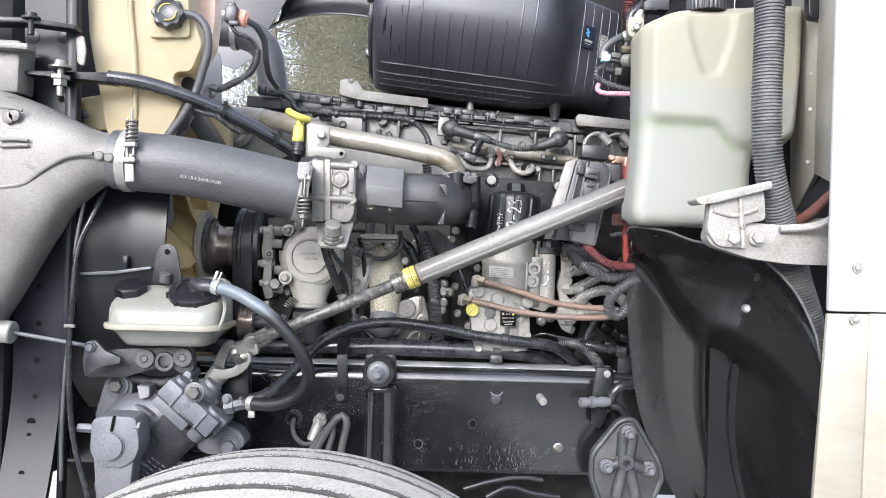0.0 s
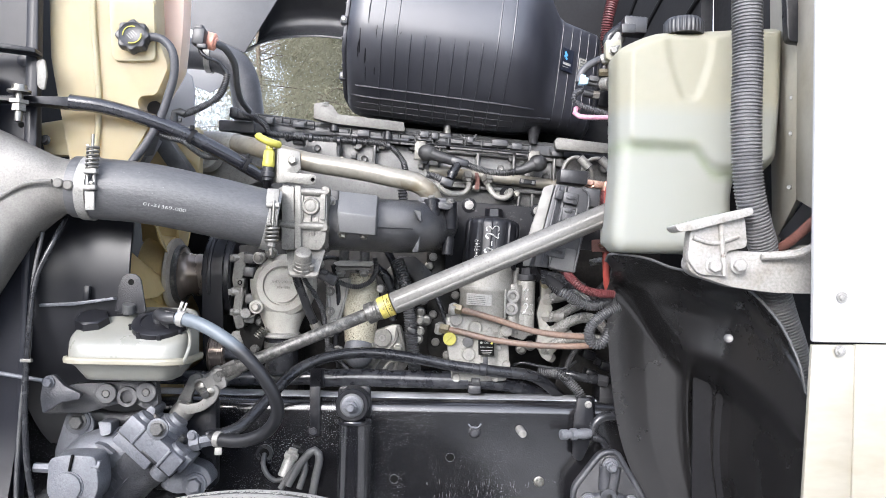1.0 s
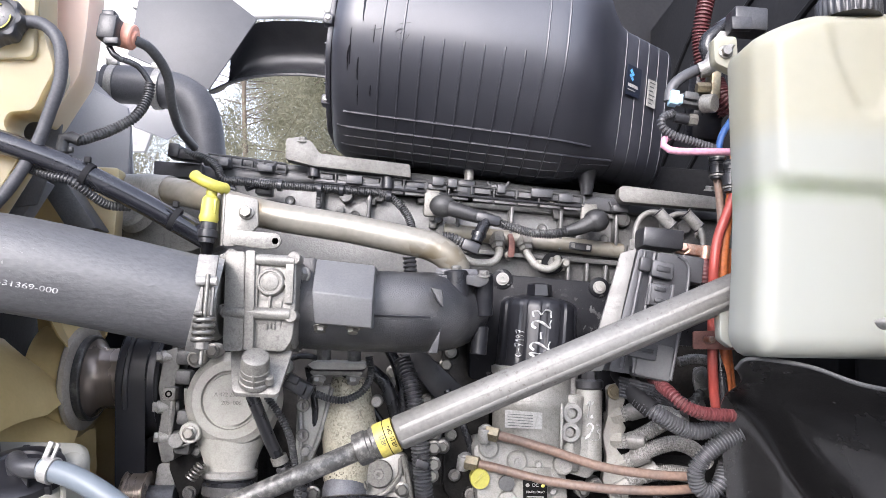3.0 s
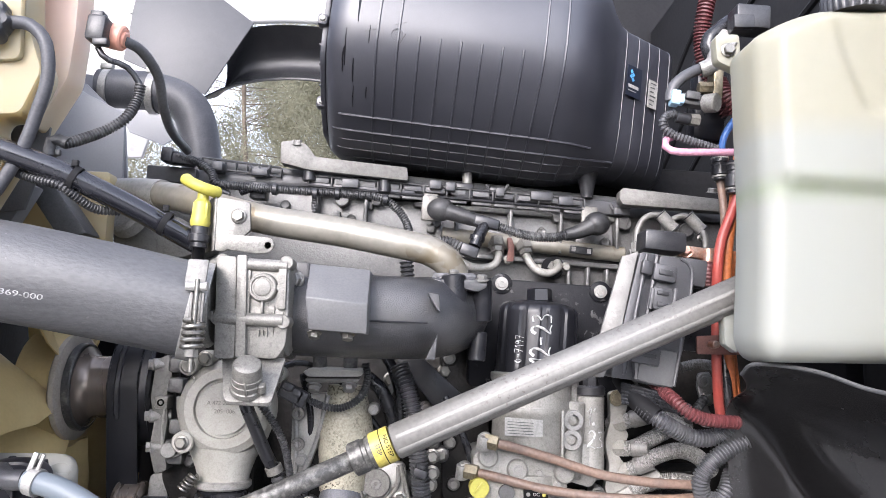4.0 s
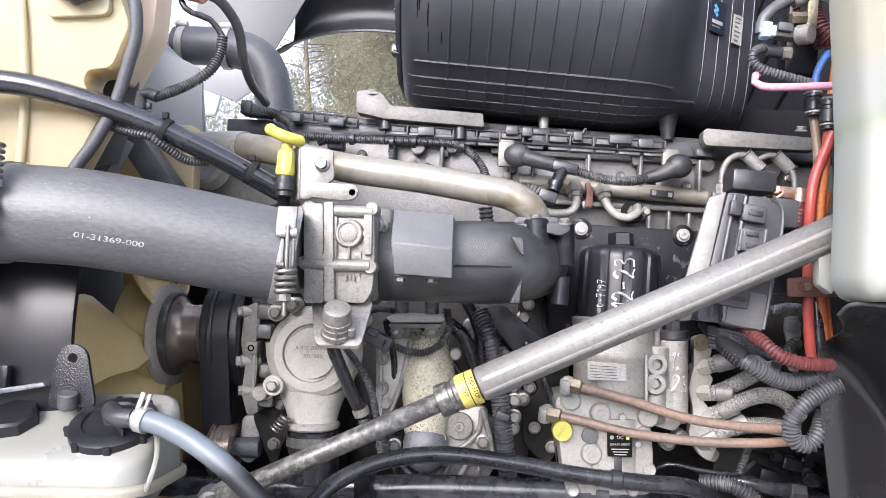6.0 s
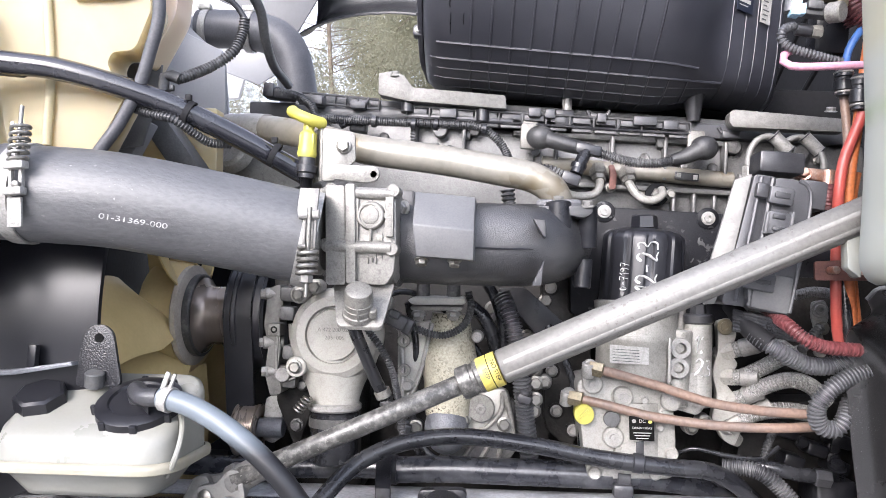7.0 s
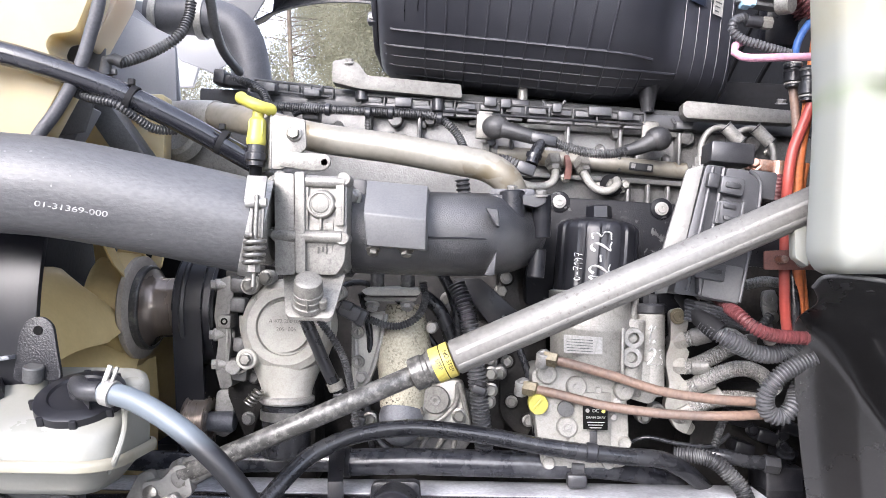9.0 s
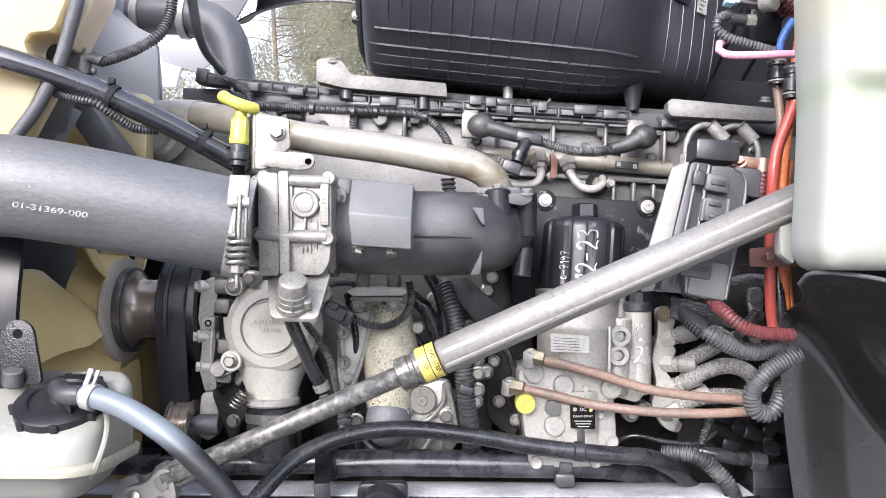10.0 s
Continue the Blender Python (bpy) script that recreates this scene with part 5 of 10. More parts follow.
ex_cap = part("cap", Geo().loft(lobes), PLASTIC, ex, "black lobed cap with yellow print")
for s0 in (0.5, 3.64):
    arc_p = [Vector(cc) + cn * 0.0022 + (cu_ * math.cos(s0 + q * 0.2) + cv_ * math.sin(s0 + q * 0.2)) * 0.017 for q in range(11)]
    part("cap_print", Geo().sweep(arc_p, [0.0024] * 11, 6, 0.2), YELLOW, ex_cap, "yellow printed arc")
for k in range(4):
    o = Vector(cc) + cn * 0.0018 + cu_ * (0.007 - 0.0045 * k)
    part("cap_mark", Geo().sweep([o - cv_ * 0.006, o + cv_ * 0.006], [0.0008] * 2, 6), PAPER, ex_cap)
bp = (-0.734, 1.535, 1.554)
bolt(bp, 0.008, ex, PLASTIC)
bolt((-0.52, 1.585, 1.708), 0.005, ex, ZINC)
solo("overflow_hose", Geo().tube([(-0.545, 1.53, 1.761), (-0.512, 1.525, 1.757), (-0.487, 1.52, 1.731), (-0.484, 1.525, 1.687), (-0.497, 1.53, 1.642), (-0.508, 1.533, 1.609), (-0.52, 1.535, 1.584), (-0.5395, 1.535, 1.5485), (-0.559, 1.535, 1.522), (-0.588, 1.535, 1.478)], 0.0082, 12), RADHOSE, "grey rubber overflow hose from the tank cap", "hose")
solo("level_sensor", Geo().box((-0.459, 1.6, 1.783), (0.026, 0.03, 0.036), (0, 6, 0), 0.005).box((-0.46, 1.6, 1.801), (0.018, 0.02, 0.014), bev=0.003).box((-0.452, 1.592, 1.763), (0.02, 0.012, 0.01), bev=0.002), PLASTIC, "black level sensor plug on the expansion tank", "sensor")
solo("sensor_port", Geo().cyl((-0.462, 1.62, 1.787), (-0.433, 1.62, 1.78), 0.018, n=18).cyl((-0.441, 1.62, 1.781), (-0.43, 1.62, 1.778), 0.011, n=14), SALMON, "pink plastic port on the tank end", "hose fitting")
solo("vent_hose", Geo().tube([(-0.435, 1.62, 1.778), (-0.421, 1.65, 1.776), (-0.413, 1.7, 1.757), (-0.42, 1.75, 1.726), (-0.428, 1.82, 1.706), (-0.427, 1.9, 1.696)], 0.0075, 12), RUBBER, "thin grey rubber vent hose to the engine", "hose")
solo("sensor_wire", Geo().tube([(-0.459, 1.6, 1.759), (-0.448, 1.6, 1.744), (-0.425, 1.61, 1.738), (-0.412, 1.62, 1.724), (-0.407, 1.62, 1.715)], 0.0042, 10), HOSE, "thin black sensor wire", "cable")
solo("sensor_loom", Geo().loom([(-0.407, 1.62, 1.715), (-0.41, 1.62, 1.694), (-0.42, 1.61, 1.665), (-0.445, 1.6, 1.643), (-0.468, 1.58, 1.625), (-0.479, 1.57, 1.618)], 0.0075, 0.0042), LOOM, "black corrugated loom below the sensor wire", "wiring loom")
solo("loom_tee", Geo().tube([(-0.474, 1.57, 1.618), (-0.491, 1.57, 1.624), (-0.497, 1.57, 1.615), (-0.495, 1.57, 1.601)], 0.008, 10).box((-0.483, 1.565, 1.605), (0.007, 0.007, 0.008), bev=0.002), BOOT, "small black loom tee clip", "clip")
brk = thing("tank_bracket", (-0.56, 1.66, 1.659), "dark grey sheet steel tank bracket", "bracket")
part("plate", Geo().slab([(-0.595, 1.66, 1.673), (-0.573, 1.66, 1.683), (-0.547, 1.66, 1.746), (-0.535, 1.66, 1.756), (-0.547, 1.66, 1.622), (-0.57, 1.66, 1.547), (-0.625, 1.66, 1.539), (-0.602, 1.66, 1.643)], (0, 0.006, 0), 0.001), FUSEPALE, brk)
part("leg", Geo().slab([(-0.618, 1.72, 1.612), (-0.576, 1.72, 1.616), (-0.508, 1.72, 1.524), (-0.548, 1.72, 1.516)], (0, 0.05, 0), 0.003), DUSTY, brk)
part("side_leg", Geo().slab([(-0.589, 1.67, 1.595), (-0.564, 1.67, 1.583), (-0.591, 1.67, 1.532), (-0.628, 1.67, 1.532)], (0, 0.03, 0), 0.002), SHROUD, brk)

# ---- coolant hose at the radiator ----
ch = thing("radiator_hose", (-0.658, 2.42, 1.951), "thick grey rubber radiator hose elbow with clamps", "hose")
part("elbow", Geo().tube([(-0.81, 2.42, 1.979), (-0.741, 2.42, 1.978), (-0.672, 2.42, 1.972), (-0.609, 2.42, 1.949), (-0.576, 2.42, 1.903), (-0.558, 2.42, 1.818), (-0.547, 2.42, 1.707)], 0.047, 24), RADHOSE, ch, sharp=60)
for p in [(-0.789, 2.42, 1.977), (-0.679, 2.42, 1.97)]:
    part("band", Geo().ring((p[0] - 0.009, p[1], p[2]), (1, 0, -0.08), 0.0475, 0.051, 0.018, 32), ALLOY, ch, "stainless band clamp")
    part("clamp_housing", Geo().box((p[0], p[1] - 0.02, p[2] + 0.05), (0.03, 0.02, 0.016), bev=0.004), ALLOY, ch)

# ---- fan, shroud and pulleys ----
fy, fz = 1.985, 1.285
shr = thing("fan_shroud", (-0.66, fy, 0.9), "glossy black ring-shaped fan shroud", "fan shroud")
ringv = []
for x, r in [(-0.80, 0.43), (-0.66, 0.415), (-0.585, 0.405), (-0.575, 0.412), (-0.575, 0.42), (-0.59, 0.42), (-0.66, 0.43), (-0.80, 0.445)]:
    ringv.append([(x, fy + r * math.cos(radians(150 + 2.5 * k)), fz + r * math.sin(radians(150 + 2.5 * k))) for k in range(97)])
part("ring", Geo().loft([list(c) for c in zip(*ringv)]), SHROUDBLACK, shr, sharp=40)
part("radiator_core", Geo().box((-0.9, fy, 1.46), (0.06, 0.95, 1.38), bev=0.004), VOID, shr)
part("core_panel", Geo().slab([(-0.884, 2.35, 1.951), (-0.813, 2.35, 1.966), (-0.719, 2.35, 1.879), (-0.702, 2.35, 1.725), (-0.867, 2.35, 1.709)], (0, 0.01, 0), 0.002), SHROUD, shr, "hazy grey plastic shroud panel")
part("core_panel", Geo().slab([(-0.846, 2.2, 1.77), (-0.764, 2.2, 1.904), (-0.667, 2.2, 1.855), (-0.658, 2.2, 1.818), (-0.652, 2.2, 1.583), (-0.841, 2.2, 1.583)], (0, 0.01, 0), 0.002), SHROUD, shr, "hazy grey plastic shroud panel")
part("core_panel", Geo().slab([(-0.881, 2.45, 2.029), (-0.811, 2.45, 2.019), (-0.799, 2.45, 1.944), (-0.875, 2.45, 1.942)], (0, 0.01, 0), 0.002), SHROUD, shr)
fan = thing("cooling_fan", (-0.64, fy, fz), "amber nylon cooling fan with broad curved blades", "fan")
for k in range(8):
    a0 = 2 * math.pi * k / 8 - 0.1
    rows = []
    for i in range(13):
        q = i / 12
        r = 0.09 + 0.292 * q
        row = []
        for j in range(9):
            s = j / 8 - 0.5
            w = 0.30 - 0.02 * q
            ang = a0 + s * w * 0.34 / max(r, 0.17) * 1.25 + 0.18 * q * q
            row.append((-0.655 + s * (0.088 - 0.012 * q) + 0.016 * math.cos(s * 3.1), fy + r * math.cos(ang), fz + r * math.sin(ang)))
        rows.append(row)
    part("blade", Geo().sheet(rows, (0.0035, 0, 0)), FAN, fan, sharp=60)
part("hub", Geo().lathe((-0.685, fy, fz), (1, 0, 0), [(0, 0.1), (0.01, 0.105), (0.06, 0.1), (0.07, 0.09)], 48), FAN, fan)
drive = thing("fan_clutch", (-0.5, fy, fz), "worn steel fan clutch with a dark drive pulley", "fan clutch")
hub = (-0.542, 1.95, 1.291)
hx, hz = hub[0], hub[2]
part("clutch_disc", Geo().lathe((hx - 0.075, 1.95, hz), (1, 0, 0), [(0, 0.085), (0.004, 0.09), (0.012, 0.09), (0.016, 0.082), (0.016, 0.062), (0.024, 0.06)], 56), TANSTEEL, drive, "dusty steel clutch disc")
part("clutch_face", Geo().ring((hx - 0.06, 1.95, hz), (1, 0, 0), 0.05, 0.074, 0.014, 56), DARKSTEEL, drive)
part("shaft", Geo().lathe((hx - 0.045, 1.95, hz), (1, 0, 0), [(0, 0.068), (0.01, 0.055), (0.02, 0.052), (0.065, 0.052), (0.07, 0.058), (0.085, 0.064)], 48), BROWNSTEEL, drive)
part("pulley", Geo().lathe((hx + 0.036, 1.95, hz), (1, 0, 0), [(0, 0.1), (0.004, 0.104), (0.01, 0.104), (0.012, 0.098), (0.05, 0.098), (0.053, 0.104), (0.058, 0.1)], 56), PLASTIC, drive, "dark grooved pulley")
belt = thing("drive_belt", (hx + 0.065, 1.95, hz - 0.1), "worn black ribbed drive belt", "belt")
bl = [(hx + 0.05, 1.95 - 0.101 * math.cos(a), hz + 0.101 * math.sin(a)) for a in [math.pi * k / 20 for k in range(21)]]
bl += [(hx + 0.05, 2.0, hz - 0.3), (hx + 0.05, 1.9, hz - 0.3)]
inn = [(x, 1.95 + (y - 1.95) * 0.93, hz + (z - hz) * 0.95) for x, y, z in bl]
vs = [(x + s, y, z) for s in (-0.024, 0.024) for x, y, z in bl] + [(x + s, y, z) for s in (-0.024, 0.024) for x, y, z in inn]
m = len(bl)
fs = []
for i in range(m):
    k = (i + 1) % m
    fs += [(i, k, m + k, m + i), (2 * m + k, 2 * m + i, 3 * m + i, 3 * m + k), (i, 2 * m + i, 2 * m + k, k), (m + i, m + k, 3 * m + k, 3 * m + i)]
part("ribbed_band", Geo().add(vs, fs), SHROUDBLACK, belt)
for s in (-0.0235, 0.0235):
    edge_b = [Vector((x + s, 1.95 + (y - 1.95) * 1.004, hz + (z - hz) * 1.002)) for x, y, z in bl[:21]]
    part("edge_cord", Geo().sweep(edge_b, [0.0014] * len(edge_b), 6), HOSE, belt)
idler = thing("belt_idler", (-0.488, 1.9, 1.118), "shiny steel belt idler pulley", "pulley")
ip = (-0.478, 1.88, 1.103)
part("roller", Geo().lathe(ip, (1, 0, 0), [(-0.02, 0.036), (-0.019, 0.043), (-0.0165, 0.044), (-0.015, 0.0405), (0.014, 0.0405), (0.0155, 0.044), (0.018, 0.044), (0.02, 0.042), (0.02, 0.024), (0.016, 0.022)], 48), BROWNSTEEL, idler)
part("axle", Geo().lathe((ip[0] + 0.014, ip[1], ip[2] + 0.004), (1, 0, 0), [(0, 0.014), (0.004, 0.0165), (0.042, 0.017), (0.046, 0.015)], 28), GREYIRON, idler, "grey cast axle boss")

# ---- far side: hood inside, flap and wheel-arch liner ----
hood = thing("hood_inside", (-0.751, 3.2, 2.558), "white fibreglass hood inside with grey flap and black arch liner", "hood", kind="structure")
part("skin", Geo().slab([(-1.346, 3.2, 3.104), (0.255, 3.2, 3.147), (0.256, 3.2, 2.534), (-0.349, 3.2, 2.517), (-0.649, 3.2, 2.498), (-0.933, 3.2, 2.223), (-0.995, 3.2, 1.999), (-1.269, 3.2, 1.994)], (0, 0.02, 0), 0.004), WHITE, hood)
part("edge_roll", Geo().tube([(-0.639, 3.16, 2.488), (-0.502, 3.16, 2.495), (-0.344, 3.16, 2.491)], 0.012, 10), WHITE, hood)
for p in [(-1.059, 3.19, 2.53), (-1.138, 3.19, 2.334), (-0.379, 3.19, 2.537)]:
    part("rivet", Geo().lathe(p, (0, -1, 0), [(0, 0.016), (0.003, 0.014), (0.005, 0.006)], 16), ALLOY, hood)
part("splash_flap", Geo().slab([(-0.884, 2.8, 2.476), (-0.675, 2.8, 2.427), (-0.537, 2.8, 2.323), (-0.656, 2.75, 2.08), (-0.897, 2.75, 2.18)], (0, 0.008, 0), 0.002), PLATE, hood, "dull grey rubber splash flap")
part("splash_flap", Geo().slab([(-0.971, 2.9, 2.215), (-0.702, 2.9, 2.117), (-0.708, 2.9, 2.036), (-0.819, 2.9, 1.966), (-0.924, 2.9, 2.005), (-0.972, 2.9, 2.085)], (0, 0.008, 0), 0.002), SHROUD, hood, "dull grey rubber splash flap")
arc = smooth([(-0.733, 2.98, 2.141), (-0.659, 2.98, 2.18), (-0.569, 2.98, 2.204), (-0.461, 2.98, 2.214), (-0.352, 2.98, 2.209), (-0.206, 2.98, 2.181), (-0.022, 2.98, 2.091)], 0.03)
topl = smooth([(-0.659, 2.98, 2.267), (-0.612, 2.98, 2.367), (-0.559, 2.98, 2.391), (-0.449, 2.98, 2.397), (-0.321, 2.98, 2.392), (-0.174, 2.98, 2.391), (-0.026, 2.98, 2.394)], 0.03)
mN = 40
rows = [[along(arc, i / mN).lerp(along(topl, i / mN), j / 8) + Vector((0, 0.1 * math.sin(math.pi * j / 8), 0)) for i in range(mN + 1)] for j in range(9)]
part("arch_liner", Geo().sheet(rows, (0, 0.01, 0)), TEXTURED, hood, "textured black wheel-arch liner", 60)
rows = [[along(arc, i / mN) + Vector((0, 0.012 * j, 0.004 * j)) for i in range(mN + 1)] for j in range(7)]
part("arch_lip", Geo().sheet(rows, (0, 0, 0.006)), TEXTURED, hood, "textured black wheel-arch liner", 60)


# ---- engine: block, head and cam cover ----
engine = thing("engine", (0.05, 2.2, 0.85), "large inline diesel engine, grimy grey cast head and black block", "engine")
GRIME = mat("oily_brown_black_block", (0.017, 0.0158, 0.0148), 0.45, 0.1, (0.062, 0.057, 0.052), 14, 0.8, 0.5, 200, contrast=(0.48, 0.7), spec=0.25)
part("block", Geo().slab([(-0.537, 2.08, 1.521), (0.68, 2.08, 1.515), (0.672, 2.08, 0.801), (-0.522, 2.08, 0.775)], (0, 0.45, 0), 0.01), GRIME, engine, "grimy black cylinder block")
part("cylinder_head", Geo().slab([(-0.512, 2, 1.66), (0.582, 2, 1.603), (0.581, 2, 1.474), (-0.312, 2, 1.475), (-0.508, 2, 1.491)], (0, 0.4, 0), 0.006), HEAD, engine, "grey cast cylinder head with stains")
part("front_cover", Geo().slab([(-0.495, 2, 1.512), (-0.312, 2, 1.492), (-0.305, 2, 0.971), (-0.469, 2, 0.968)], (0, 0.3, 0), 0.01), GRIME, engine)
part("cam_cover", Geo().slab([(-0.524, 1.985, 1.686), (-0.271, 1.985, 1.677), (-0.035, 1.985, 1.669), (0.556, 1.985, 1.623), (0.575, 1.985, 1.601), (0.258, 1.985, 1.618), (-0.035, 1.985, 1.64), (-0.229, 1.985, 1.655), (-0.523, 1.985, 1.659)], (0, 0.42, 0), 0.004), FUSEGREY, engine, "black plastic cam cover")
part("cover_step", Geo().slab([(-0.44, 1.995, 1.711), (-0.273, 1.995, 1.692), (-0.035, 1.995, 1.682), (0.56, 1.995, 1.633), (0.56, 1.995, 1.611), (-0.035, 1.995, 1.657), (-0.439, 1.995, 1.686)], (0, 0.36, 0), 0.006), DUSTY, engine)
part("cover_nose", Geo().slab(rounded([(-0.52, 1.97, 1.686), (-0.432, 1.97, 1.682), (-0.431, 1.97, 1.655), (-0.52, 1.97, 1.659)], 0.004), (0, 0.06, 0), 0.003), FUSEGREY, engine)
part("cover_ledge", Geo().slab([(-0.226, 1.965, 1.66), (-0.035, 1.965, 1.65), (-0.035, 1.965, 1.636), (-0.226, 1.965, 1.644)], (0, 0.03, 0), 0.002), FUSEGREY, engine)
part("head_ledge", Geo().slab([(-0.035, 1.985, 1.632), (0.338, 1.985, 1.61), (0.338, 1.985, 1.601), (-0.035, 1.985, 1.623)], (0, 0.02, 0), 0.002), HEAD, engine)
for p in [(-0.214, 1.988, 1.622), (-0.124, 1.988, 1.616), (0.042, 1.988, 1.604), (0.141, 1.988, 1.594), (0.233, 1.988, 1.588), (0.337, 1.988, 1.582)]:
    part("head_rib", Geo().box((p[0], p[1], p[2] - 0.012), (0.007, 0.03, 0.075), (0, 2.5, 0), 0.003), HEAD, engine)
for p in [(-0.312, 1.99, 1.604), (-0.168, 1.99, 1.633), (0.239, 1.99, 1.63), (0.354, 1.99, 1.6), (0.469, 1.99, 1.589)]:
    part("head_boss", Geo().cyl((p[0], p[1] + 0.02, p[2]), (p[0], p[1] - 0.008, p[2]), 0.013), HEAD, engine)
# cam cover clips and ribs
for p, w in zip([(0.003, 1.968, 1.658), (0.03, 1.968, 1.655), (0.12, 1.968, 1.647), (0.195, 1.968, 1.641), (0.239, 1.968, 1.633), (-0.151, 1.968, 1.657), (-0.39, 1.968, 1.684)], (22, 18, 16, 40, 26, 30, 20)):
    part("cover_clip", Geo().box(p, (w * 0.001, 0.03, 0.016), (0, 2.6, 0), 0.002), FUSEGREY, engine)
ca_, cb_ = Vector((-0.425, 1.982, 1.695)), Vector((-0.28, 1.982, 1.679))
for k in range(8):
    o = ca_.lerp(cb_, k / 7)
    part("cover_rib", Geo().box(o, (0.0025, 0.012, 0.017), (0, 4, 0), 0.0008), DUSTY, engine)
part("cover_rail", Geo().tube([ca_ + Vector((0, -0.004, 0.009)), cb_ + Vector((0, -0.004, 0.009))], 0.0022, 6), DUSTY, engine)
part("cover_rail", Geo().tube([ca_ + Vector((0, -0.004, -0.008)), cb_ + Vector((0, -0.004, -0.008))], 0.0022, 6), DUSTY, engine)
cc_, cd_ = Vector((-0.227, 1.966, 1.663)), Vector((0.274, 1.966, 1.629))
for k in range(13):
    o = cc_.lerp(cd_, k / 12)
    part("cover_rib", Geo().box(o, (0.003, 0.012, 0.018), (0, 3, 0), 0.0008), DUSTY, engine)
for dz in (0.009, -0.01):
    part("cover_rail", Geo().tube([cc_ + Vector((0, -0.004, dz)), cd_ + Vector((0, -0.004, dz))], 0.0022, 6), DUSTY if dz > 0 else PLASTIC, engine)
rc = random.Random(5)
for k in range(12):
    o = cc_.lerp(cd_, (k + 0.5) / 12)
    wide = rc.uniform(0.026, 0.035)
    part("cover_cell", Geo().box((o[0], o[1] + 0.002, o[2] + 0.002), (wide, 0.008, 0.0105), (0, 3.6, 0), 0.0012), FUSEPALE if k % 4 else FUSEGREY, engine)
    part("cover_strip", Geo().box((o[0], o[1] + 0.003, o[2] - 0.0155), (wide + 0.004, 0.008, 0.005), (0, 3.6, 0), 0.001), FUSEPALE if k % 3 else DUSTY, engine)
# raised frames and hanging lumps on the head's side
for a, b in (((0.0695, 1.988, 1.6305), (0.267, 1.988, 1.6155)), ((-0.21, 1.988, 1.652), (-0.03, 1.988, 1.638))):
    part("frame_rib", Geo().tube([a, b], 0.004, 8), HEAD, engine)
part("frame_rib", Geo().tube([(0.1405, 1.99, 1.628), (0.14, 1.99, 1.58)], 0.004, 8), HEAD, engine)
for x, z in ((0.2293, 1.6175), (0.3487, 1.608), (-0.105, 1.642)):
    part("head_lump", Geo().slab(rounded([(x - 0.0125, 1.978, z), (x + 0.0125, 1.978, z - 0.001), (x + 0.0065, 1.981, z - 0.019), (x - 0.0065, 1.981, z - 0.019)], 0.004), (0, 0.03, 0), 0.003), HEAD, engine)
for p in [(-0.317, 1.972, 1.677), (0.116, 1.972, 1.65), (0.344, 1.972, 1.618)]:
    part("cover_latch", Geo().box(p, (0.03, 0.016, 0.014), (0, 3, 0), 0.003).tube([(p[0] - 0.014, p[1], p[2] + 0.004), (p[0] - 0.02, p[1], p[2] + 0.014)], 0.003, 6, 0.004).tube([(p[0] + 0.014, p[1], p[2] + 0.004), (p[0] + 0.02, p[1], p[2] + 0.014)], 0.003, 6, 0.004), FUSEGREY, engine)
# raised casting marks and small plugs on the head
for p in [(-0.119, 1.994, 1.624), (-0.178, 1.994, 1.605), (-0.004, 1.994, 1.583), (0.27, 1.994, 1.563), (0.37, 1.994, 1.545)]:
    part("cast_pad", Geo().box(p, (0.014, 0.012, 0.014), (0, 3, 0), 0.002), HEAD, engine)
for p in [(-0.273, 1.99, 1.623), (-0.151, 1.99, 1.598), (0.006, 1.99, 1.594), (0.201, 1.99, 1.582), (0.259, 1.99, 1.577), (0.319, 1.99, 1.564), (0.399, 1.99, 1.544)]:
    part("core_plug", Geo().lathe((p[0], p[1] + 0.012, p[2]), (0, -1, 0), [(0, 0.009), (0.008, 0.009), (0.01, 0.0075), (0.0085, 0.005)], 20), HEAD, engine)
part("head_lip", Geo().slab([(-0.004, 1.978, 1.541), (0.35, 1.978, 1.521), (0.35, 1.978, 1.512), (-0.004, 1.978, 1.533)], (0, 0.03, 0), 0.002), HEAD, engine)
for p in [(0.247, 1.982, 1.497), (0.282, 1.982, 1.498), (0.317, 1.982, 1.495), (0.351, 1.982, 1.493)]:
    part("lower_fin", Geo().box(p, (0.007, 0.02, 0.035), (0, 3, 0), 0.003), HEAD, engine)
part("gasket", Geo().slab([(-0.309, 1.986, 1.478), (0.067, 1.986, 1.47), (0.067, 1.986, 1.464), (-0.309, 1.986, 1.472)], (0, 0.02, 0), 0.0005), PLASTIC, engine)
hb = (0.061, 1.98, 1.662)
part("head_stud", Geo().cyl(hb, (hb[0], hb[1], hb[2] + 0.026), 0.009, n=14).lathe((hb[0], hb[1], hb[2] + 0.026), (0, 0, 1), [(0, 0.006), (0.008, 0.006), (0.009, 0.004)], 6), ALLOY, engine)
part("stud_clip", Geo().box((hb[0] - 0.005, hb[1], hb[2] - 0.012), (0.034, 0.03, 0.03), (0, 3, 0), 0.004), PLASTIC, engine)
for p in [(0.217, 1.98, 1.628), (-0.013, 1.98, 1.643), (0.494, 1.98, 1.573), (-0.207, 1.98, 1.594)]:
    bolt(p, 0.006, engine, ZINC)
# black side plate under the rail
part("side_plate", Geo().slab(rounded([(0.061, 1.9, 1.488), (0.356, 1.9, 1.47), (0.351, 1.9, 1.287), (0.062, 1.9, 1.303)], 0.01), (0, 0.06, 0), 0.003), PLATEBLACK, engine, "black painted side plate")
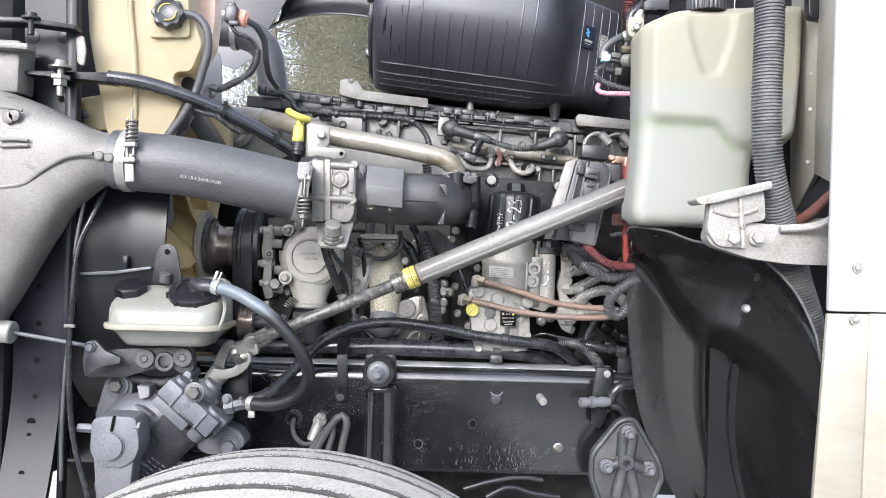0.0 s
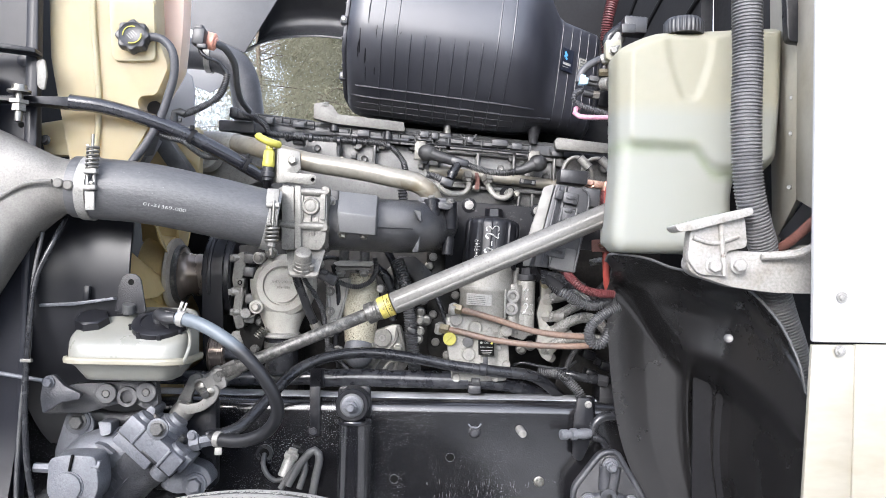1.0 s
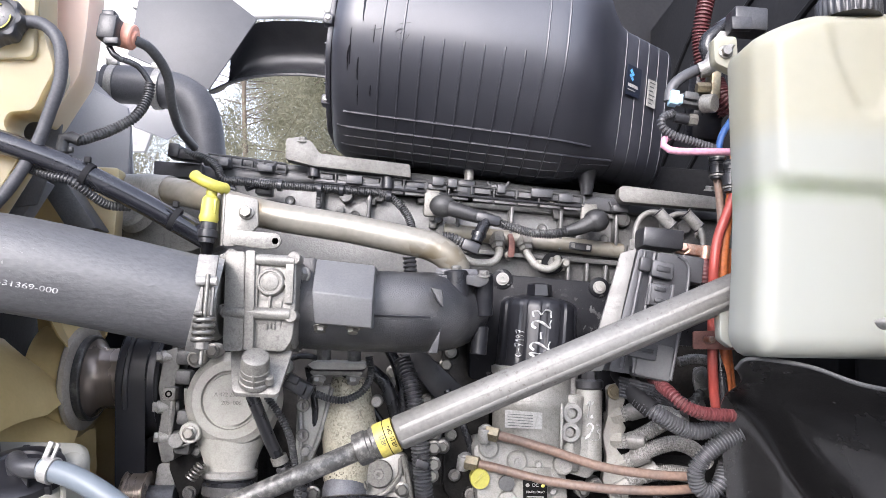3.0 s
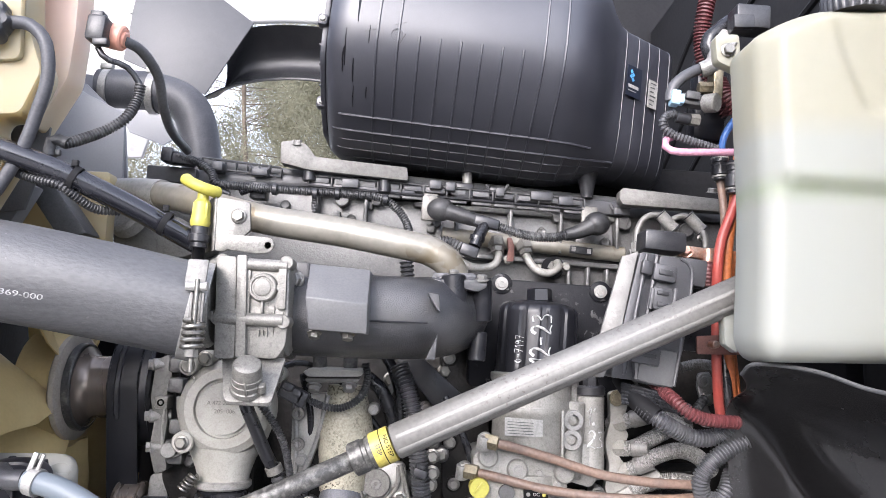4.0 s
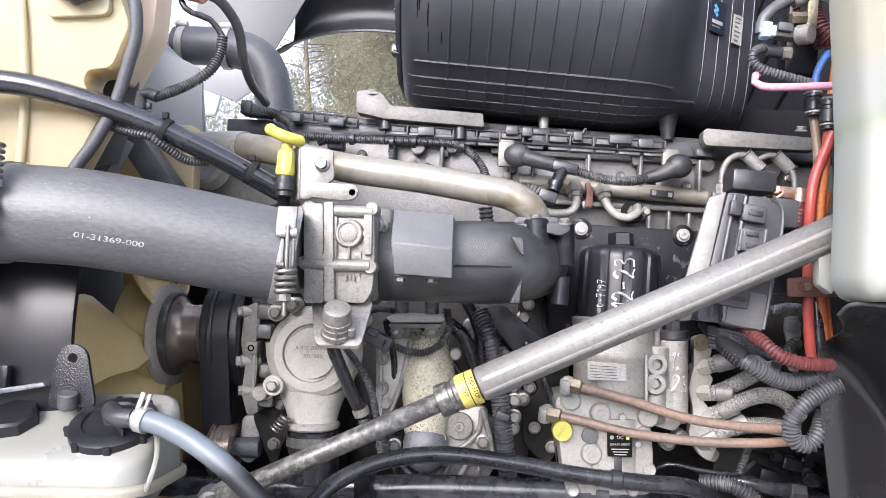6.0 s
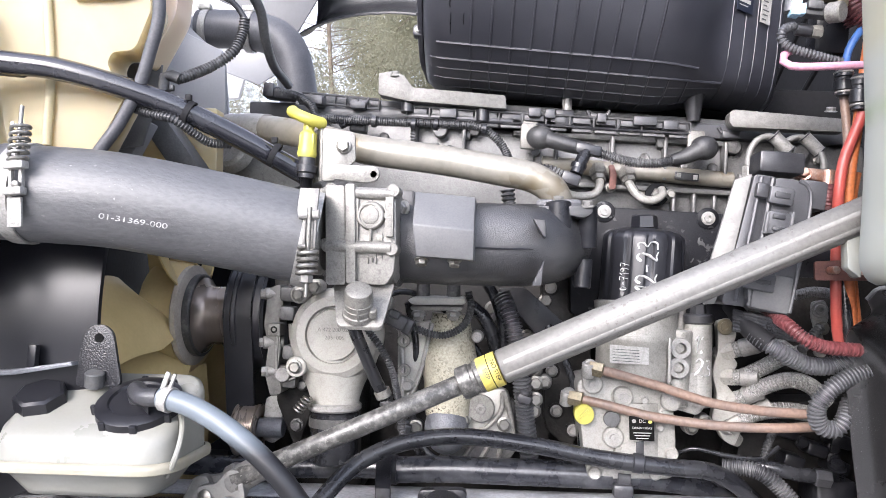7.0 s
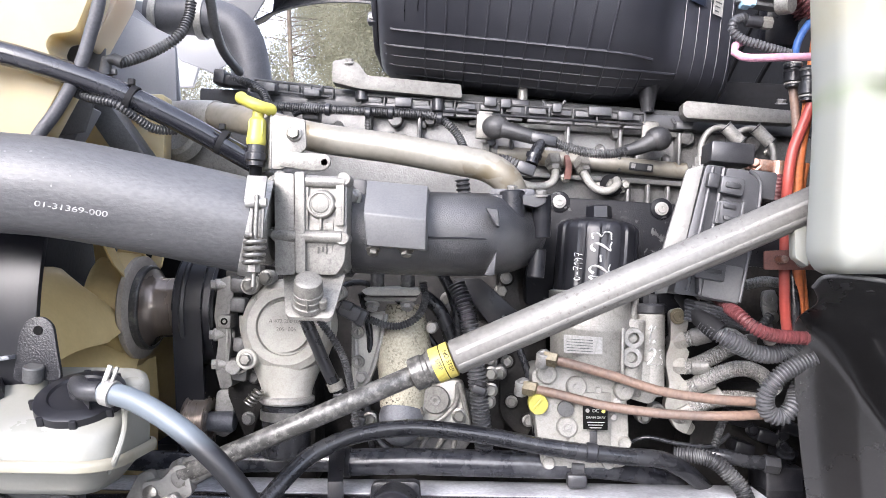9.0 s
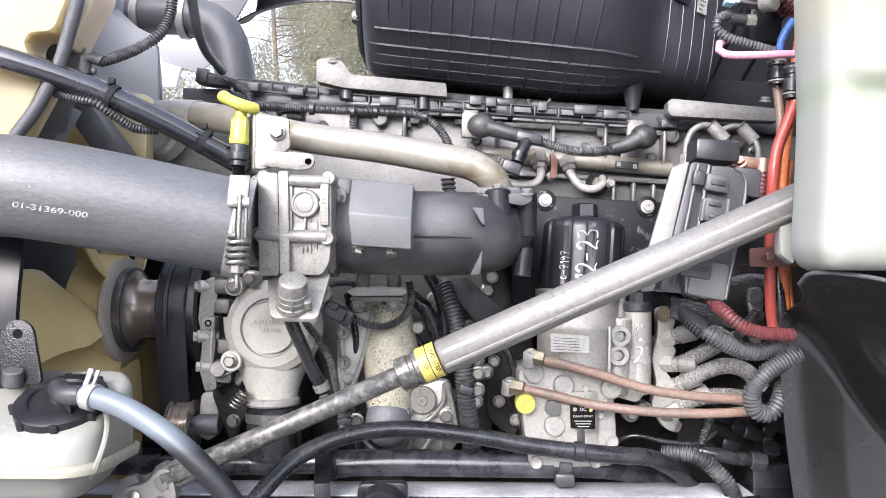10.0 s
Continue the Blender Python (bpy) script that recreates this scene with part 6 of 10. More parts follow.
for p in [(0.117, 1.898, 1.476), (0.286, 1.898, 1.465)]:
    part("plate_boss", Geo().lathe((p[0], p[1] + 0.004, p[2]), (0, -1, 0), [(0, 0.018), (0.004, 0.018), (0.006, 0.015)], 24), PLATEBLACK, engine)
    socket((p[0], p[1] - 0.003, p[2]), 0.0075, engine, ALLOY)
part("plate_boss", Geo().box((0.182, 1.89, 1.456), (0.035, 0.03, 0.02), (0, 2, 0), 0.003), BLACKIRON, engine)
# lifting brackets
for pts in ([(-0.276, 1.945, 1.728), (-0.252, 1.945, 1.732), (-0.23, 1.945, 1.724), (-0.214, 1.945, 1.702), (-0.049, 1.945, 1.686), (-0.047, 1.945, 1.662), (-0.224, 1.945, 1.678), (-0.276, 1.945, 1.69)], [(0.332, 1.93, 1.649), (0.338, 1.93, 1.654), (0.521, 1.93, 1.636), (0.521, 1.93, 1.614), (0.337, 1.93, 1.624), (0.331, 1.93, 1.633)]):
    part("lifting_bracket", Geo().slab(rounded(pts, 0.004), (0, 0.028, 0), 0.002), BRACKET, engine, "dusty grey steel bracket")
for p in [(-0.247, 1.95, 1.725), (0.505, 1.95, 1.653)]:
    bolt(p, 0.008, engine, ALLOY, (0, -0.3, 1))
for p in [(-0.226, 1.965, 1.673), (-0.09, 1.965, 1.654)]:
    part("spacer", Geo().cyl((p[0], p[1], p[2] + 0.012), (p[0], p[1], p[2] - 0.012), 0.012), PLASTIC, engine)

# ---- timing cover and water pump at the front ----
tc = thing("timing_cover", (-0.43, 1.85, 1.246), "cast alloy timing cover edge with flange bolts", "engine cover")
part("flange", Geo().slab(rounded([(-0.432, 1.825, 1.341), (-0.412, 1.825, 1.35), (-0.406, 1.825, 1.32), (-0.413, 1.825, 1.287), (-0.409, 1.825, 1.248), (-0.413, 1.825, 1.212), (-0.406, 1.825, 1.173), (-0.425, 1.825, 1.167), (-0.435, 1.825, 1.203), (-0.43, 1.825, 1.248), (-0.438, 1.825, 1.283)], 0.006), (0, 0.05, 0), 0.004), BRACKET, tc)
part("rear_web", Geo().slab(rounded([(-0.435, 1.87, 1.365), (-0.369, 1.87, 1.366), (-0.365, 1.87, 1.152), (-0.392, 1.87, 1.069), (-0.427, 1.87, 1.152)], 0.006), (0, 0.08, 0), 0.004), GRIME, tc)
part("lower_arm", Geo().slab(rounded([(-0.451, 1.885, 1.158), (-0.422, 1.885, 1.159), (-0.423, 1.885, 1.093), (-0.436, 1.885, 1.078), (-0.457, 1.885, 1.087)], 0.01), (0, 0.03, 0), 0.005), ALLOY, tc)
for p in [(-0.437, 1.83, 1.333), (-0.438, 1.83, 1.254), (-0.433, 1.83, 1.207)]:
    part("arm_boss", Geo().cyl((p[0] + 0.03, p[1] + 0.01, p[2]), p, 0.0105, n=18), ALLOY, tc)
    bolt(p, 0.0085, tc, ALLOY, (-1, -0.35, 0))
for p in [(-0.398, 1.83, 1.333), (-0.398, 1.83, 1.302), (-0.392, 1.83, 1.239), (-0.393, 1.83, 1.194)]:
    part("cast_lug", Geo().box(p, (0.026, 0.03, 0.024), (0, 4, 0), 0.006), HEAD, tc)
part("wire_bracket", Geo().tube([(-0.41, 1.81, 1.267), (-0.411, 1.81, 1.232), (-0.408, 1.81, 1.201), (-0.387, 1.81, 1.197), (-0.369, 1.81, 1.214)], 0.0022, 8), ALLOY, tc)
sq = (-0.413, 1.815, 1.277)
part("lug", Geo().box(sq, (0.02, 0.03, 0.02), (0, 3, 0), 0.003), PALE, tc)
part("lug_hole", Geo().ring((sq[0], sq[1] - 0.0155, sq[2]), (0, -1, 0), 0.003, 0.0055, 0.001, 16), BLACKINK, tc)
part("boss", Geo().cyl((-0.404, 1.82, 1.204), (-0.398, 1.8, 1.206), 0.012), ALLOY, tc)

pump = thing("water_pump_housing", (-0.304, 1.75, 1.222), "pale cast alloy water pump cover with a downward outlet", "water pump")
pc = (-0.307, 1.76, 1.273)
part("cover", Geo().lathe((pc[0], pc[1] + 0.04, pc[2]), (0, -1, 0), [(0, 0.072), (0.02, 0.072), (0.034, 0.068), (0.042, 0.058), (0.044, 0.044), (0.037, 0.0428), (0.037, 0.0395), (0.045, 0.038), (0.046, 0.012)], 56), LITALLOY, pump, sharp=30)
rings = []
for l, r in zip([(-0.391, 1.79, 1.286), (-0.39, 1.79, 1.267), (-0.387, 1.79, 1.253), (-0.383, 1.79, 1.24), (-0.377, 1.79, 1.226), (-0.369, 1.79, 1.211), (-0.361, 1.79, 1.196), (-0.355, 1.79, 1.182), (-0.351, 1.79, 1.171), (-0.35, 1.79, 1.161)], [(-0.24, 1.79, 1.287), (-0.239, 1.79, 1.268), (-0.242, 1.79, 1.254), (-0.245, 1.79, 1.241), (-0.25, 1.79, 1.227), (-0.258, 1.79, 1.212), (-0.266, 1.79, 1.196), (-0.271, 1.79, 1.183), (-0.274, 1.79, 1.171), (-0.275, 1.79, 1.161)]):
    w = (r[0] - l[0]) / 2
    deep = min(w, 0.056) * 0.85
    rings.append([((l[0] + r[0]) / 2 + w * math.cos(a), 1.752 + 0.056 * 0.85 - (0.047 - deep) * 0.5 + 0.008 + deep * math.sin(a), l[2]) for a in [2 * math.pi * k / 44 for k in range(44)]])
part("outlet", Geo().loft(rings), LITALLOY, pump, sharp=60)
neck = [Vector(rings[-1][11]).lerp(Vector(rings[-1][33]), 0.5)]
nb = Vector(neck[-1])
part("outlet_lip", Geo().lathe((nb[0], nb[1], nb[2] + 0.004), (0, 0, -1), [(0, 0.039), (0.003, 0.042), (0.009, 0.042), (0.012, 0.039)], 36), ALLOY, pump)
part("lower_hose", Geo().cyl((nb[0], nb[1], nb[2] - 0.008), (nb[0], nb[1], nb[2] - 0.09), 0.0375, n=32), HOSE, pump, "short black outlet hose")
part("hose_band", Geo().ring((nb[0], nb[1], nb[2] - 0.018), (0, 0, -1), 0.0378, 0.0405, 0.014, 36), DARKSTEEL, pump)
for p, r in zip([(-0.364, 1.75, 1.224), (-0.361, 1.75, 1.334), (-0.336, 1.75, 1.346), (-0.229, 1.75, 1.323)], (16, 14, 12, 12)):
    part("ear", Geo().lathe((p[0], p[1] + 0.03, p[2]), (0, -1, 0), [(0, r * 0.001), (0.024, r * 0.001), (0.026, r * 0.0009)], 20), LITALLOY, pump)
    bolt((p[0], p[1] + 0.003, p[2]), 0.0085, pump, ZINC)
part("drain_tap", Geo().coil((-0.362, 1.76, 1.156), (-0.344, 1.76, 1.177), 0.007, 0.002, 5), ZINC, pump)
for p in [(-0.375, 1.84, 1.186), (-0.384, 1.84, 1.12)]:
    bolt(p, 0.0088, pump, DARKSTEEL)
letters("A 472 200 02", (pc[0] + 0.0, pc[1] - 0.0085, pc[2] + 0.008), 0.0085, PALE, pump)
letters("205  006", (pc[0] + 0.003, pc[1] - 0.0085, pc[2] - 0.004), 0.0085, PALE, pump)
letters("E", (pc[0] - 0.045, pc[1] - 0.0045, pc[2] + 0.042), 0.01, ALLOY, pump)

# ---- exhaust gas mixer: body, bracket, actuator box, elbow and pipe ----
mixer = thing("intake_mixer", (-0.237, 1.6, 1.399), "pale cast alloy intake throttle body with bolted flanges", "throttle body")


def cast_bar(name, x0, x1, z0, z1, front, deep, r=0.003, slope=0.0):
    """An upright or level bar of the casting, its front at y = front, leaning by slope to the bottom."""
    return part(name, Geo().slab(rounded([(x0, front, z1), (x1, front, z1), (x1 + slope, front, z0), (x0 + slope, front, z0)], r), (0, deep, 0), min(r, 0.0028), 3), PALE, mixer)


part("inlet_pipe", Geo().cyl((-0.318, 1.6, 1.419), (-0.281, 1.6, 1.417), 0.055, n=40), PALE, mixer)
cast_bar("inlet_flange", -0.2745, -0.2495, 1.35, 1.476, 1.556, 0.11, 0.005, 0.003)
cast_bar("body_flange", -0.2475, -0.2355, 1.352, 1.477, 1.549, 0.11, 0.003, 0.003)
part("gasket", Geo().box((-0.2483, 1.6, 1.413), (0.002, 0.08, 0.122), (0, -1.5, 0), 0), PLASTIC, mixer, "dark gasket between the flanges")
part("body", Geo().slab(rounded([(-0.2365, 1.559, 1.473), (-0.1845, 1.559, 1.471), (-0.1835, 1.559, 1.405), (-0.186, 1.559, 1.366), (-0.196, 1.559, 1.35), (-0.2345, 1.559, 1.352)], 0.006), (0, 0.12, 0), 0.004, 3), PALE, mixer)
# thick rounded bar along the top, one across the middle
part("top_bar", Geo().tube([(-0.237, 1.558, 1.4665), (-0.186, 1.558, 1.4645)], 0.0075, 14), PALE, mixer)
part("mid_rib", Geo().tube([(-0.272, 1.562, 1.3995), (-0.236, 1.556, 1.398), (-0.189, 1.556, 1.397)], 0.0078, 14), PALE, mixer)
for p in ((-0.1885, 1.551, 1.3955), (-0.1875, 1.553, 1.469), (-0.27, 1.557, 1.399), (-0.268, 1.558, 1.471)):
    part("corner_lug", Geo().cyl((p[0], p[1] + 0.03, p[2]), p, 0.0085, n=18), PALE, mixer)
# raised name pad by the edge, the recess with its shaft boss
cast_bar("pad", -0.1965, -0.1865, 1.411, 1.461, 1.5515, 0.02, 0.002)
for k in range(9):
    part("pad_mark", Geo().box((-0.1915, 1.5513, 1.4155 + 0.0047 * k), (0.0045, 0.0012, 0.0022 + 0.0008 * (k % 2)), bev=0), PALE, mixer)
cast_bar("recess_rim", -0.2355, -0.231, 1.405, 1.459, 1.5535, 0.012, 0.0015)
th = (-0.2155, 1.559, 1.4375)
part("shaft_boss", Geo().lathe((th[0], th[1], th[2]), (0, -1, 0), [(0, 0.0185), (0.008, 0.0172), (0.0094, 0.0158), (0.0094, 0.0136), (0.0076, 0.0128), (0.0076, 0.0112), (0.0088, 0.0104), (0.0094, 0.0085)], 40), PALE, mixer, sharp=30)
part("boss_rib", Geo().slab([(-0.2185, 1.557, 1.4505), (-0.2125, 1.557, 1.4505), (-0.2155, 1.557, 1.462)], (0, 0.006, 0), 0.001), PALE, mixer)
part("boss_rib", Geo().box((-0.2152, 1.556, 1.4145), (0.003, 0.008, 0.018), bev=0.001), PALE, mixer)
part("boss_rib", Geo().box((-0.2335, 1.5565, 1.432), (0.008, 0.008, 0.004), bev=0.001), PALE, mixer)
part("boss_rib", Geo().box((-0.1985, 1.5565, 1.4375), (0.006, 0.008, 0.0065), bev=0.001), PALE, mixer)
part("cast_foot", Geo().slab(rounded([(-0.2145, 1.5565, 1.4145), (-0.2, 1.5565, 1.4145), (-0.2, 1.5565, 1.404), (-0.2145, 1.5565, 1.404)], 0.002), (0, 0.006, 0), 0.0012), PALE, mixer)
# rounded lower half with cast ribs and a number
part("lower_belly", Geo().lathe((-0.1865, 1.604, 1.399), (-1, 0, 0), [(0, 0.042), (0.003, 0.0462), (0.045, 0.0478), (0.05, 0.046)], 44), PALE, mixer, sharp=50)
for x, w in ((-0.2425, 0.0075), (-0.2075, 0.002), (-0.2, 0.002)):
    part("lower_rib", Geo().lathe((x, 1.604, 1.399), (-1, 0, 0), [(0, 0.046), (0.0008, 0.0492), (w - 0.0008, 0.0492), (w, 0.046)], 44), PALE, mixer)
for k in range(3):
    part("cast_number", Geo().box((-0.2185 + 0.005 * k, 1.5565, 1.381 + 0.001 * (k % 2)), (0.002, 0.004, 0.008 - 0.002 * (k % 2)), (14, 0, 0), 0.0006), PALE, mixer)
for p in [(-0.2775, 1.566, 1.467), (-0.2765, 1.566, 1.402)]:
    bolt(p, 0.0062, mixer, PALE, (-0.6, -1, 0))
# sloping shelf with the upright sensor stub on it
shelf = [(-0.2655, 1.572, 1.35), (-0.187, 1.572, 1.352), (-0.196, 1.54, 1.302), (-0.2005, 1.538, 1.2985), (-0.249, 1.538, 1.3), (-0.2535, 1.54, 1.304)]
part("outlet_plate", Geo().slab(rounded(shelf, 0.003), (0, 0.003, -0.0045), 0.001), PALE, mixer)
sa, sb = Vector((-0.228, 1.5455, 1.3165)), Vector((-0.2225, 1.521, 1.3465))
part("outlet_spigot", Geo().lathe(sa, sb - sa, [(-0.004, 0.0195), (0.002, 0.0195), (0.003, 0.0178), (0.009, 0.0178), (0.0095, 0.0188), (0.0115, 0.0188), (0.012, 0.0178), (0.0175, 0.0178), (0.018, 0.0186), (0.02, 0.0186), (0.0205, 0.0176), (0.033, 0.0172), (0.0365, 0.0162), (0.0385, 0.013), (0.039, 0.006)], 36), PALE, mixer, sharp=40)
part("spigot_lug", Geo().lathe((-0.2085, 1.538, 1.3155), (0.1, -0.62, 0.78), [(-0.004, 0.0058), (0.006, 0.0058), (0.0075, 0.0045)], 16), PALE, mixer)
part("spigot_rib", Geo().box(sa.lerp(sb, 0.3) + Vector((0.002, -0.013, -0.0105)), (0.0024, 0.005, 0.02), (38, 0, 0), 0.0006), PALE, mixer)
part("pipe_bracket", Geo().slab(rounded([(-0.295, 1.62, 1.563), (-0.251, 1.62, 1.556), (-0.249, 1.62, 1.518), (-0.28, 1.62, 1.49), (-0.295, 1.62, 1.49)], 0.004), (0, 0.006, 0), 0.0015), PALE, mixer)
part("pipe_bracket_side", Geo().slab([(-0.295, 1.62, 1.563), (-0.295, 1.62, 1.49), (-0.322, 1.68, 1.493), (-0.324, 1.68, 1.568)], (-0.003, 0, 0), 0.001), PALE, mixer)
tab = [(-0.277, 1.585, 1.508), (-0.228, 1.585, 1.505), (-0.214, 1.585, 1.504), (-0.209, 1.585, 1.494), (-0.215, 1.585, 1.485), (-0.231, 1.585, 1.483), (-0.277, 1.585, 1.489)]
part("tab", Geo().slab(rounded(tab, 0.005), (0, 0.006, 0), 0.0015), PALE, mixer)
part("tab_hole", Geo().ring(((-0.218, 1.585, 1.494)), (0, 1, 0), 0.0001, 0.0045, 0.001, 16), BLACKINK, mixer)
bolt((-0.265, 1.618, 1.537), 0.0085, mixer, ZINC)

act = thing("actuator_box", (-0.125, 1.57, 1.426), "dusty grey faceted actuator cover", "actuator")
u = [(-0.165, 1.56, 1.473), (-0.086, 1.56, 1.466), (-0.086, 1.56, 1.42), (-0.164, 1.56, 1.428)]
low_b = [(-0.162, 1.545, 1.427), (-0.085, 1.545, 1.419), (-0.086, 1.545, 1.382), (-0.158, 1.545, 1.387)]
f1 = [(u[0][0], 1.60, u[0][2]), (u[1][0], 1.60, u[1][2]), (low_b[1][0], 1.548, low_b[1][2]), (low_b[2][0], 1.556, low_b[2][2]), (low_b[3][0], 1.556, low_b[3][2]), (low_b[0][0], 1.548, low_b[0][2])]
bm = bmesh.new()
fv = [bm.verts.new(p) for p in f1]
bk = [bm.verts.new((p[0], 1.66, p[2])) for p in f1]
bm.faces.new((fv[0], fv[1], fv[2], fv[5]))
bm.faces.new((fv[5], fv[2], fv[3], fv[4]))
for i in range(6):
    k = (i + 1) % 6
    bm.faces.new((fv[i], bk[i], bk[k], fv[k]))
bm.faces.new(list(reversed(bk)))
bmesh.ops.recalc_face_normals(bm, faces=bm.faces)
bmesh.ops.bevel(bm, geom=bm.edges[:], offset=0.0022, segments=2, affect="EDGES", profile=0.5)
part("cover", Geo().take(bm), FUSEPALE, act, sharp=30)
for p in [(-0.153, 1.575, 1.383), (-0.111, 1.575, 1.382)]:
    bolt(p, 0.0075, act, ZINC, (0, -0.35, -1))
part("rear_body", Geo().slab(rounded([(-0.197, 1.62, 1.477), (-0.167, 1.62, 1.477), (-0.166, 1.62, 1.378), (-0.195, 1.62, 1.386)], 0.006), (0, 0.06, 0), 0.004), BLACKIRON, act)
for p in [(-0.182, 1.61, 1.452), (-0.183, 1.61, 1.421)]:
    bolt(p, 0.009, act, ALLOY, (-0.6, -1, 0))

elbow = thing("intake_elbow", (-0.018, 1.66, 1.404), "black cast iron intake elbow", "intake elbow")
ep = [(-0.212, 1.65, 1.411), (-0.132, 1.65, 1.408), (-0.071, 1.652, 1.407), (-0.033, 1.66, 1.407), (-0.003, 1.68, 1.409), (0.017, 1.72, 1.413), (0.029, 1.79, 1.421), (0.037, 1.95, 1.433)]
part("pipe", Geo().tube(ep, 0.0565, 44, 0.008), ELBOWCAST, elbow, sharp=60)
part("flange", Geo().cyl((-0.2, 1.65, 1.411), (-0.185, 1.65, 1.41), 0.0625, n=40), ELBOWCAST, elbow)
part("top_lug", Geo().slab(rounded([(-0.021, 1.65, 1.46), (0.07, 1.65, 1.46), (0.071, 1.65, 1.451), (0.058, 1.65, 1.443), (0.039, 1.65, 1.448), (0.02, 1.65, 1.44), (-0.003, 1.65, 1.447), (-0.021, 1.65, 1.45)], 0.006), (0, 0.07, 0), 0.005, 3), ELBOWCAST, elbow)
part("lug_column", Geo().cyl((0.025, 1.66, 1.467), (0.027, 1.66, 1.419), 0.017), BLACKIRON, elbow)
part("lug_column", Geo().cyl((0.066, 1.67, 1.463), (0.067, 1.68, 1.405), 0.013), BLACKIRON, elbow)
part("lug_column", Geo().cyl((0.064, 1.7, 1.39), (0.061, 1.7, 1.349), 0.012), BLACKIRON, elbow)
for p in [(0.025, 1.655, 1.466), (0.064, 1.655, 1.46)]:
    bolt(p, 0.0075, elbow, BRACKET, (0, -0.3, 1))
part("gusset", Geo().slab([(-0.012, 1.592, 1.438), (0.004, 1.592, 1.436), (0.006, 1.592, 1.413), (0.001, 1.592, 1.415)], (0, 0.02, 0), 0.002), ELBOWCAST, elbow)
part("gusset", Geo().slab([(0.003, 1.596, 1.385), (0, 1.596, 1.351), (-0.014, 1.596, 1.351)], (0, 0.02, 0), 0.002), ELBOWCAST, elbow)
part("mould_line", Geo().tube([(-0.127, 1.594, 1.4), (-0.055, 1.594, 1.399), (-0.011, 1.594, 1.398)], 0.0012, 6), BLACKIRON, elbow)
part("pipe_flange", Geo().slab(rounded([(-0.003, 1.66, 1.47), (0.055, 1.66, 1.47), (0.059, 1.66, 1.459), (-0.006, 1.66, 1.459)], 0.004), (0, 0.06, 0), 0.002), IRONDUST, elbow)

egr = thing("exhaust_gas_pipe", (-0.137, 1.69, 1.531), "heat-tinted stainless exhaust gas pipe", "pipe")
part("tube", Geo().tube([(-0.506, 1.84, 1.608), (-0.431, 1.79, 1.597), (-0.354, 1.74, 1.577), (-0.252, 1.7, 1.547), (-0.137, 1.69, 1.529), (-0.057, 1.68, 1.513), (-0.013, 1.68, 1.504), (0.013, 1.68, 1.49), (0.024, 1.685, 1.475), (0.027, 1.69, 1.461)], 0.0212, 30, 0.006), STAINLESS, egr, sharp=60)
part("sleeve", Geo().tube([(-0.531, 1.86, 1.611), (-0.473, 1.82, 1.604), (-0.426, 1.79, 1.596)], 0.0245, 30, 0.01), MODALLOY, egr)
cooler_nose = thing("coolant_housing", (-0.504, 1.92, 1.561), "grey cast coolant housing behind the hose", "housing")
part("body", Geo().slab(rounded([(-0.552, 1.92, 1.569), (-0.51, 1.92, 1.599), (-0.435, 1.92, 1.581), (-0.385, 1.92, 1.532), (-0.434, 1.92, 1.512), (-0.551, 1.92, 1.531)], 0.01), (0, 0.08, 0), 0.006), PALE, cooler_nose)
part("cap", Geo().lathe((-0.52, 1.91, 1.574), (-0.3, -1, 0.4), [(0, 0.035), (0.02, 0.033), (0.026, 0.026)], 28), MODALLOY, cooler_nose)

dip = thing("dipstick", (-0.32, 1.63, 1.529), "yellow plastic dipstick handle in a black tube", "dipstick")
part("handle", Geo().tube([(-0.34, 1.625, 1.587), (-0.329, 1.615, 1.58), (-0.313, 1.611, 1.573), (-0.302, 1.615, 1.57), (-0.297, 1.625, 1.57)], 0.0078, 14).ball((-0.338, 1.625, 1.586), 0.0086).ball((-0.299, 1.625, 1.57), 0.0086), YELLOW, dip)
part("grip", Geo().lathe((-0.314, 1.622, 1.572), (-0.06, 0, -1), [(0, 0.0075), (0.013, 0.0075), (0.017, 0.0112), (0.04, 0.0125), (0.044, 0.0135), (0.05, 0.012)], 20), YELLOW, dip)
for dx in (-0.008, 0.008):
    part("grip_fin", Geo().box((-0.3155 + dx, 1.622, 1.543), (0.005, 0.018, 0.022), (0, 3, 0), 0.002), YELLOW, dip)
part("collar", Geo().lathe((-0.316, 1.622, 1.526), (-0.05, 0, -1), [(0, 0.011), (0.014, 0.011), (0.015, 0.0135), (0.024, 0.0135), (0.026, 0.011), (0.032, 0.011)], 20), PLASTIC, dip)
part("tube", Geo().tube([(-0.317, 1.625, 1.502), (-0.322, 1.64, 1.485), (-0.34, 1.7, 1.464)], 0.0085, 14), BLACKIRON, dip)

# ---- black support tube from the post to the engine ----
stay = thing("support_tube", (-0.55, 1.5, 1.6), "black painted steel stay tube from the radiator post", "stay tube")
part("tube", Geo().tube([(-0.672, 1.5, 1.623), (-0.611, 1.51, 1.617), (-0.548, 1.525, 1.602), (-0.475, 1.55, 1.578), (-0.403, 1.59, 1.545), (-0.361, 1.615, 1.522), (-0.319, 1.64, 1.499)], 0.0145, 20), GLOSSBLACK, stay, sharp=60)
part("flattened_end", Geo().slab([(-0.82, 1.46, 1.624), (-0.67, 1.49, 1.631), (-0.647, 1.5, 1.62), (-0.663, 1.5, 1.612), (-0.732, 1.46, 1.612), (-0.82, 1.46, 1.617)], (0, 0.03, -0.002), 0.002), BLACKIRON, stay)
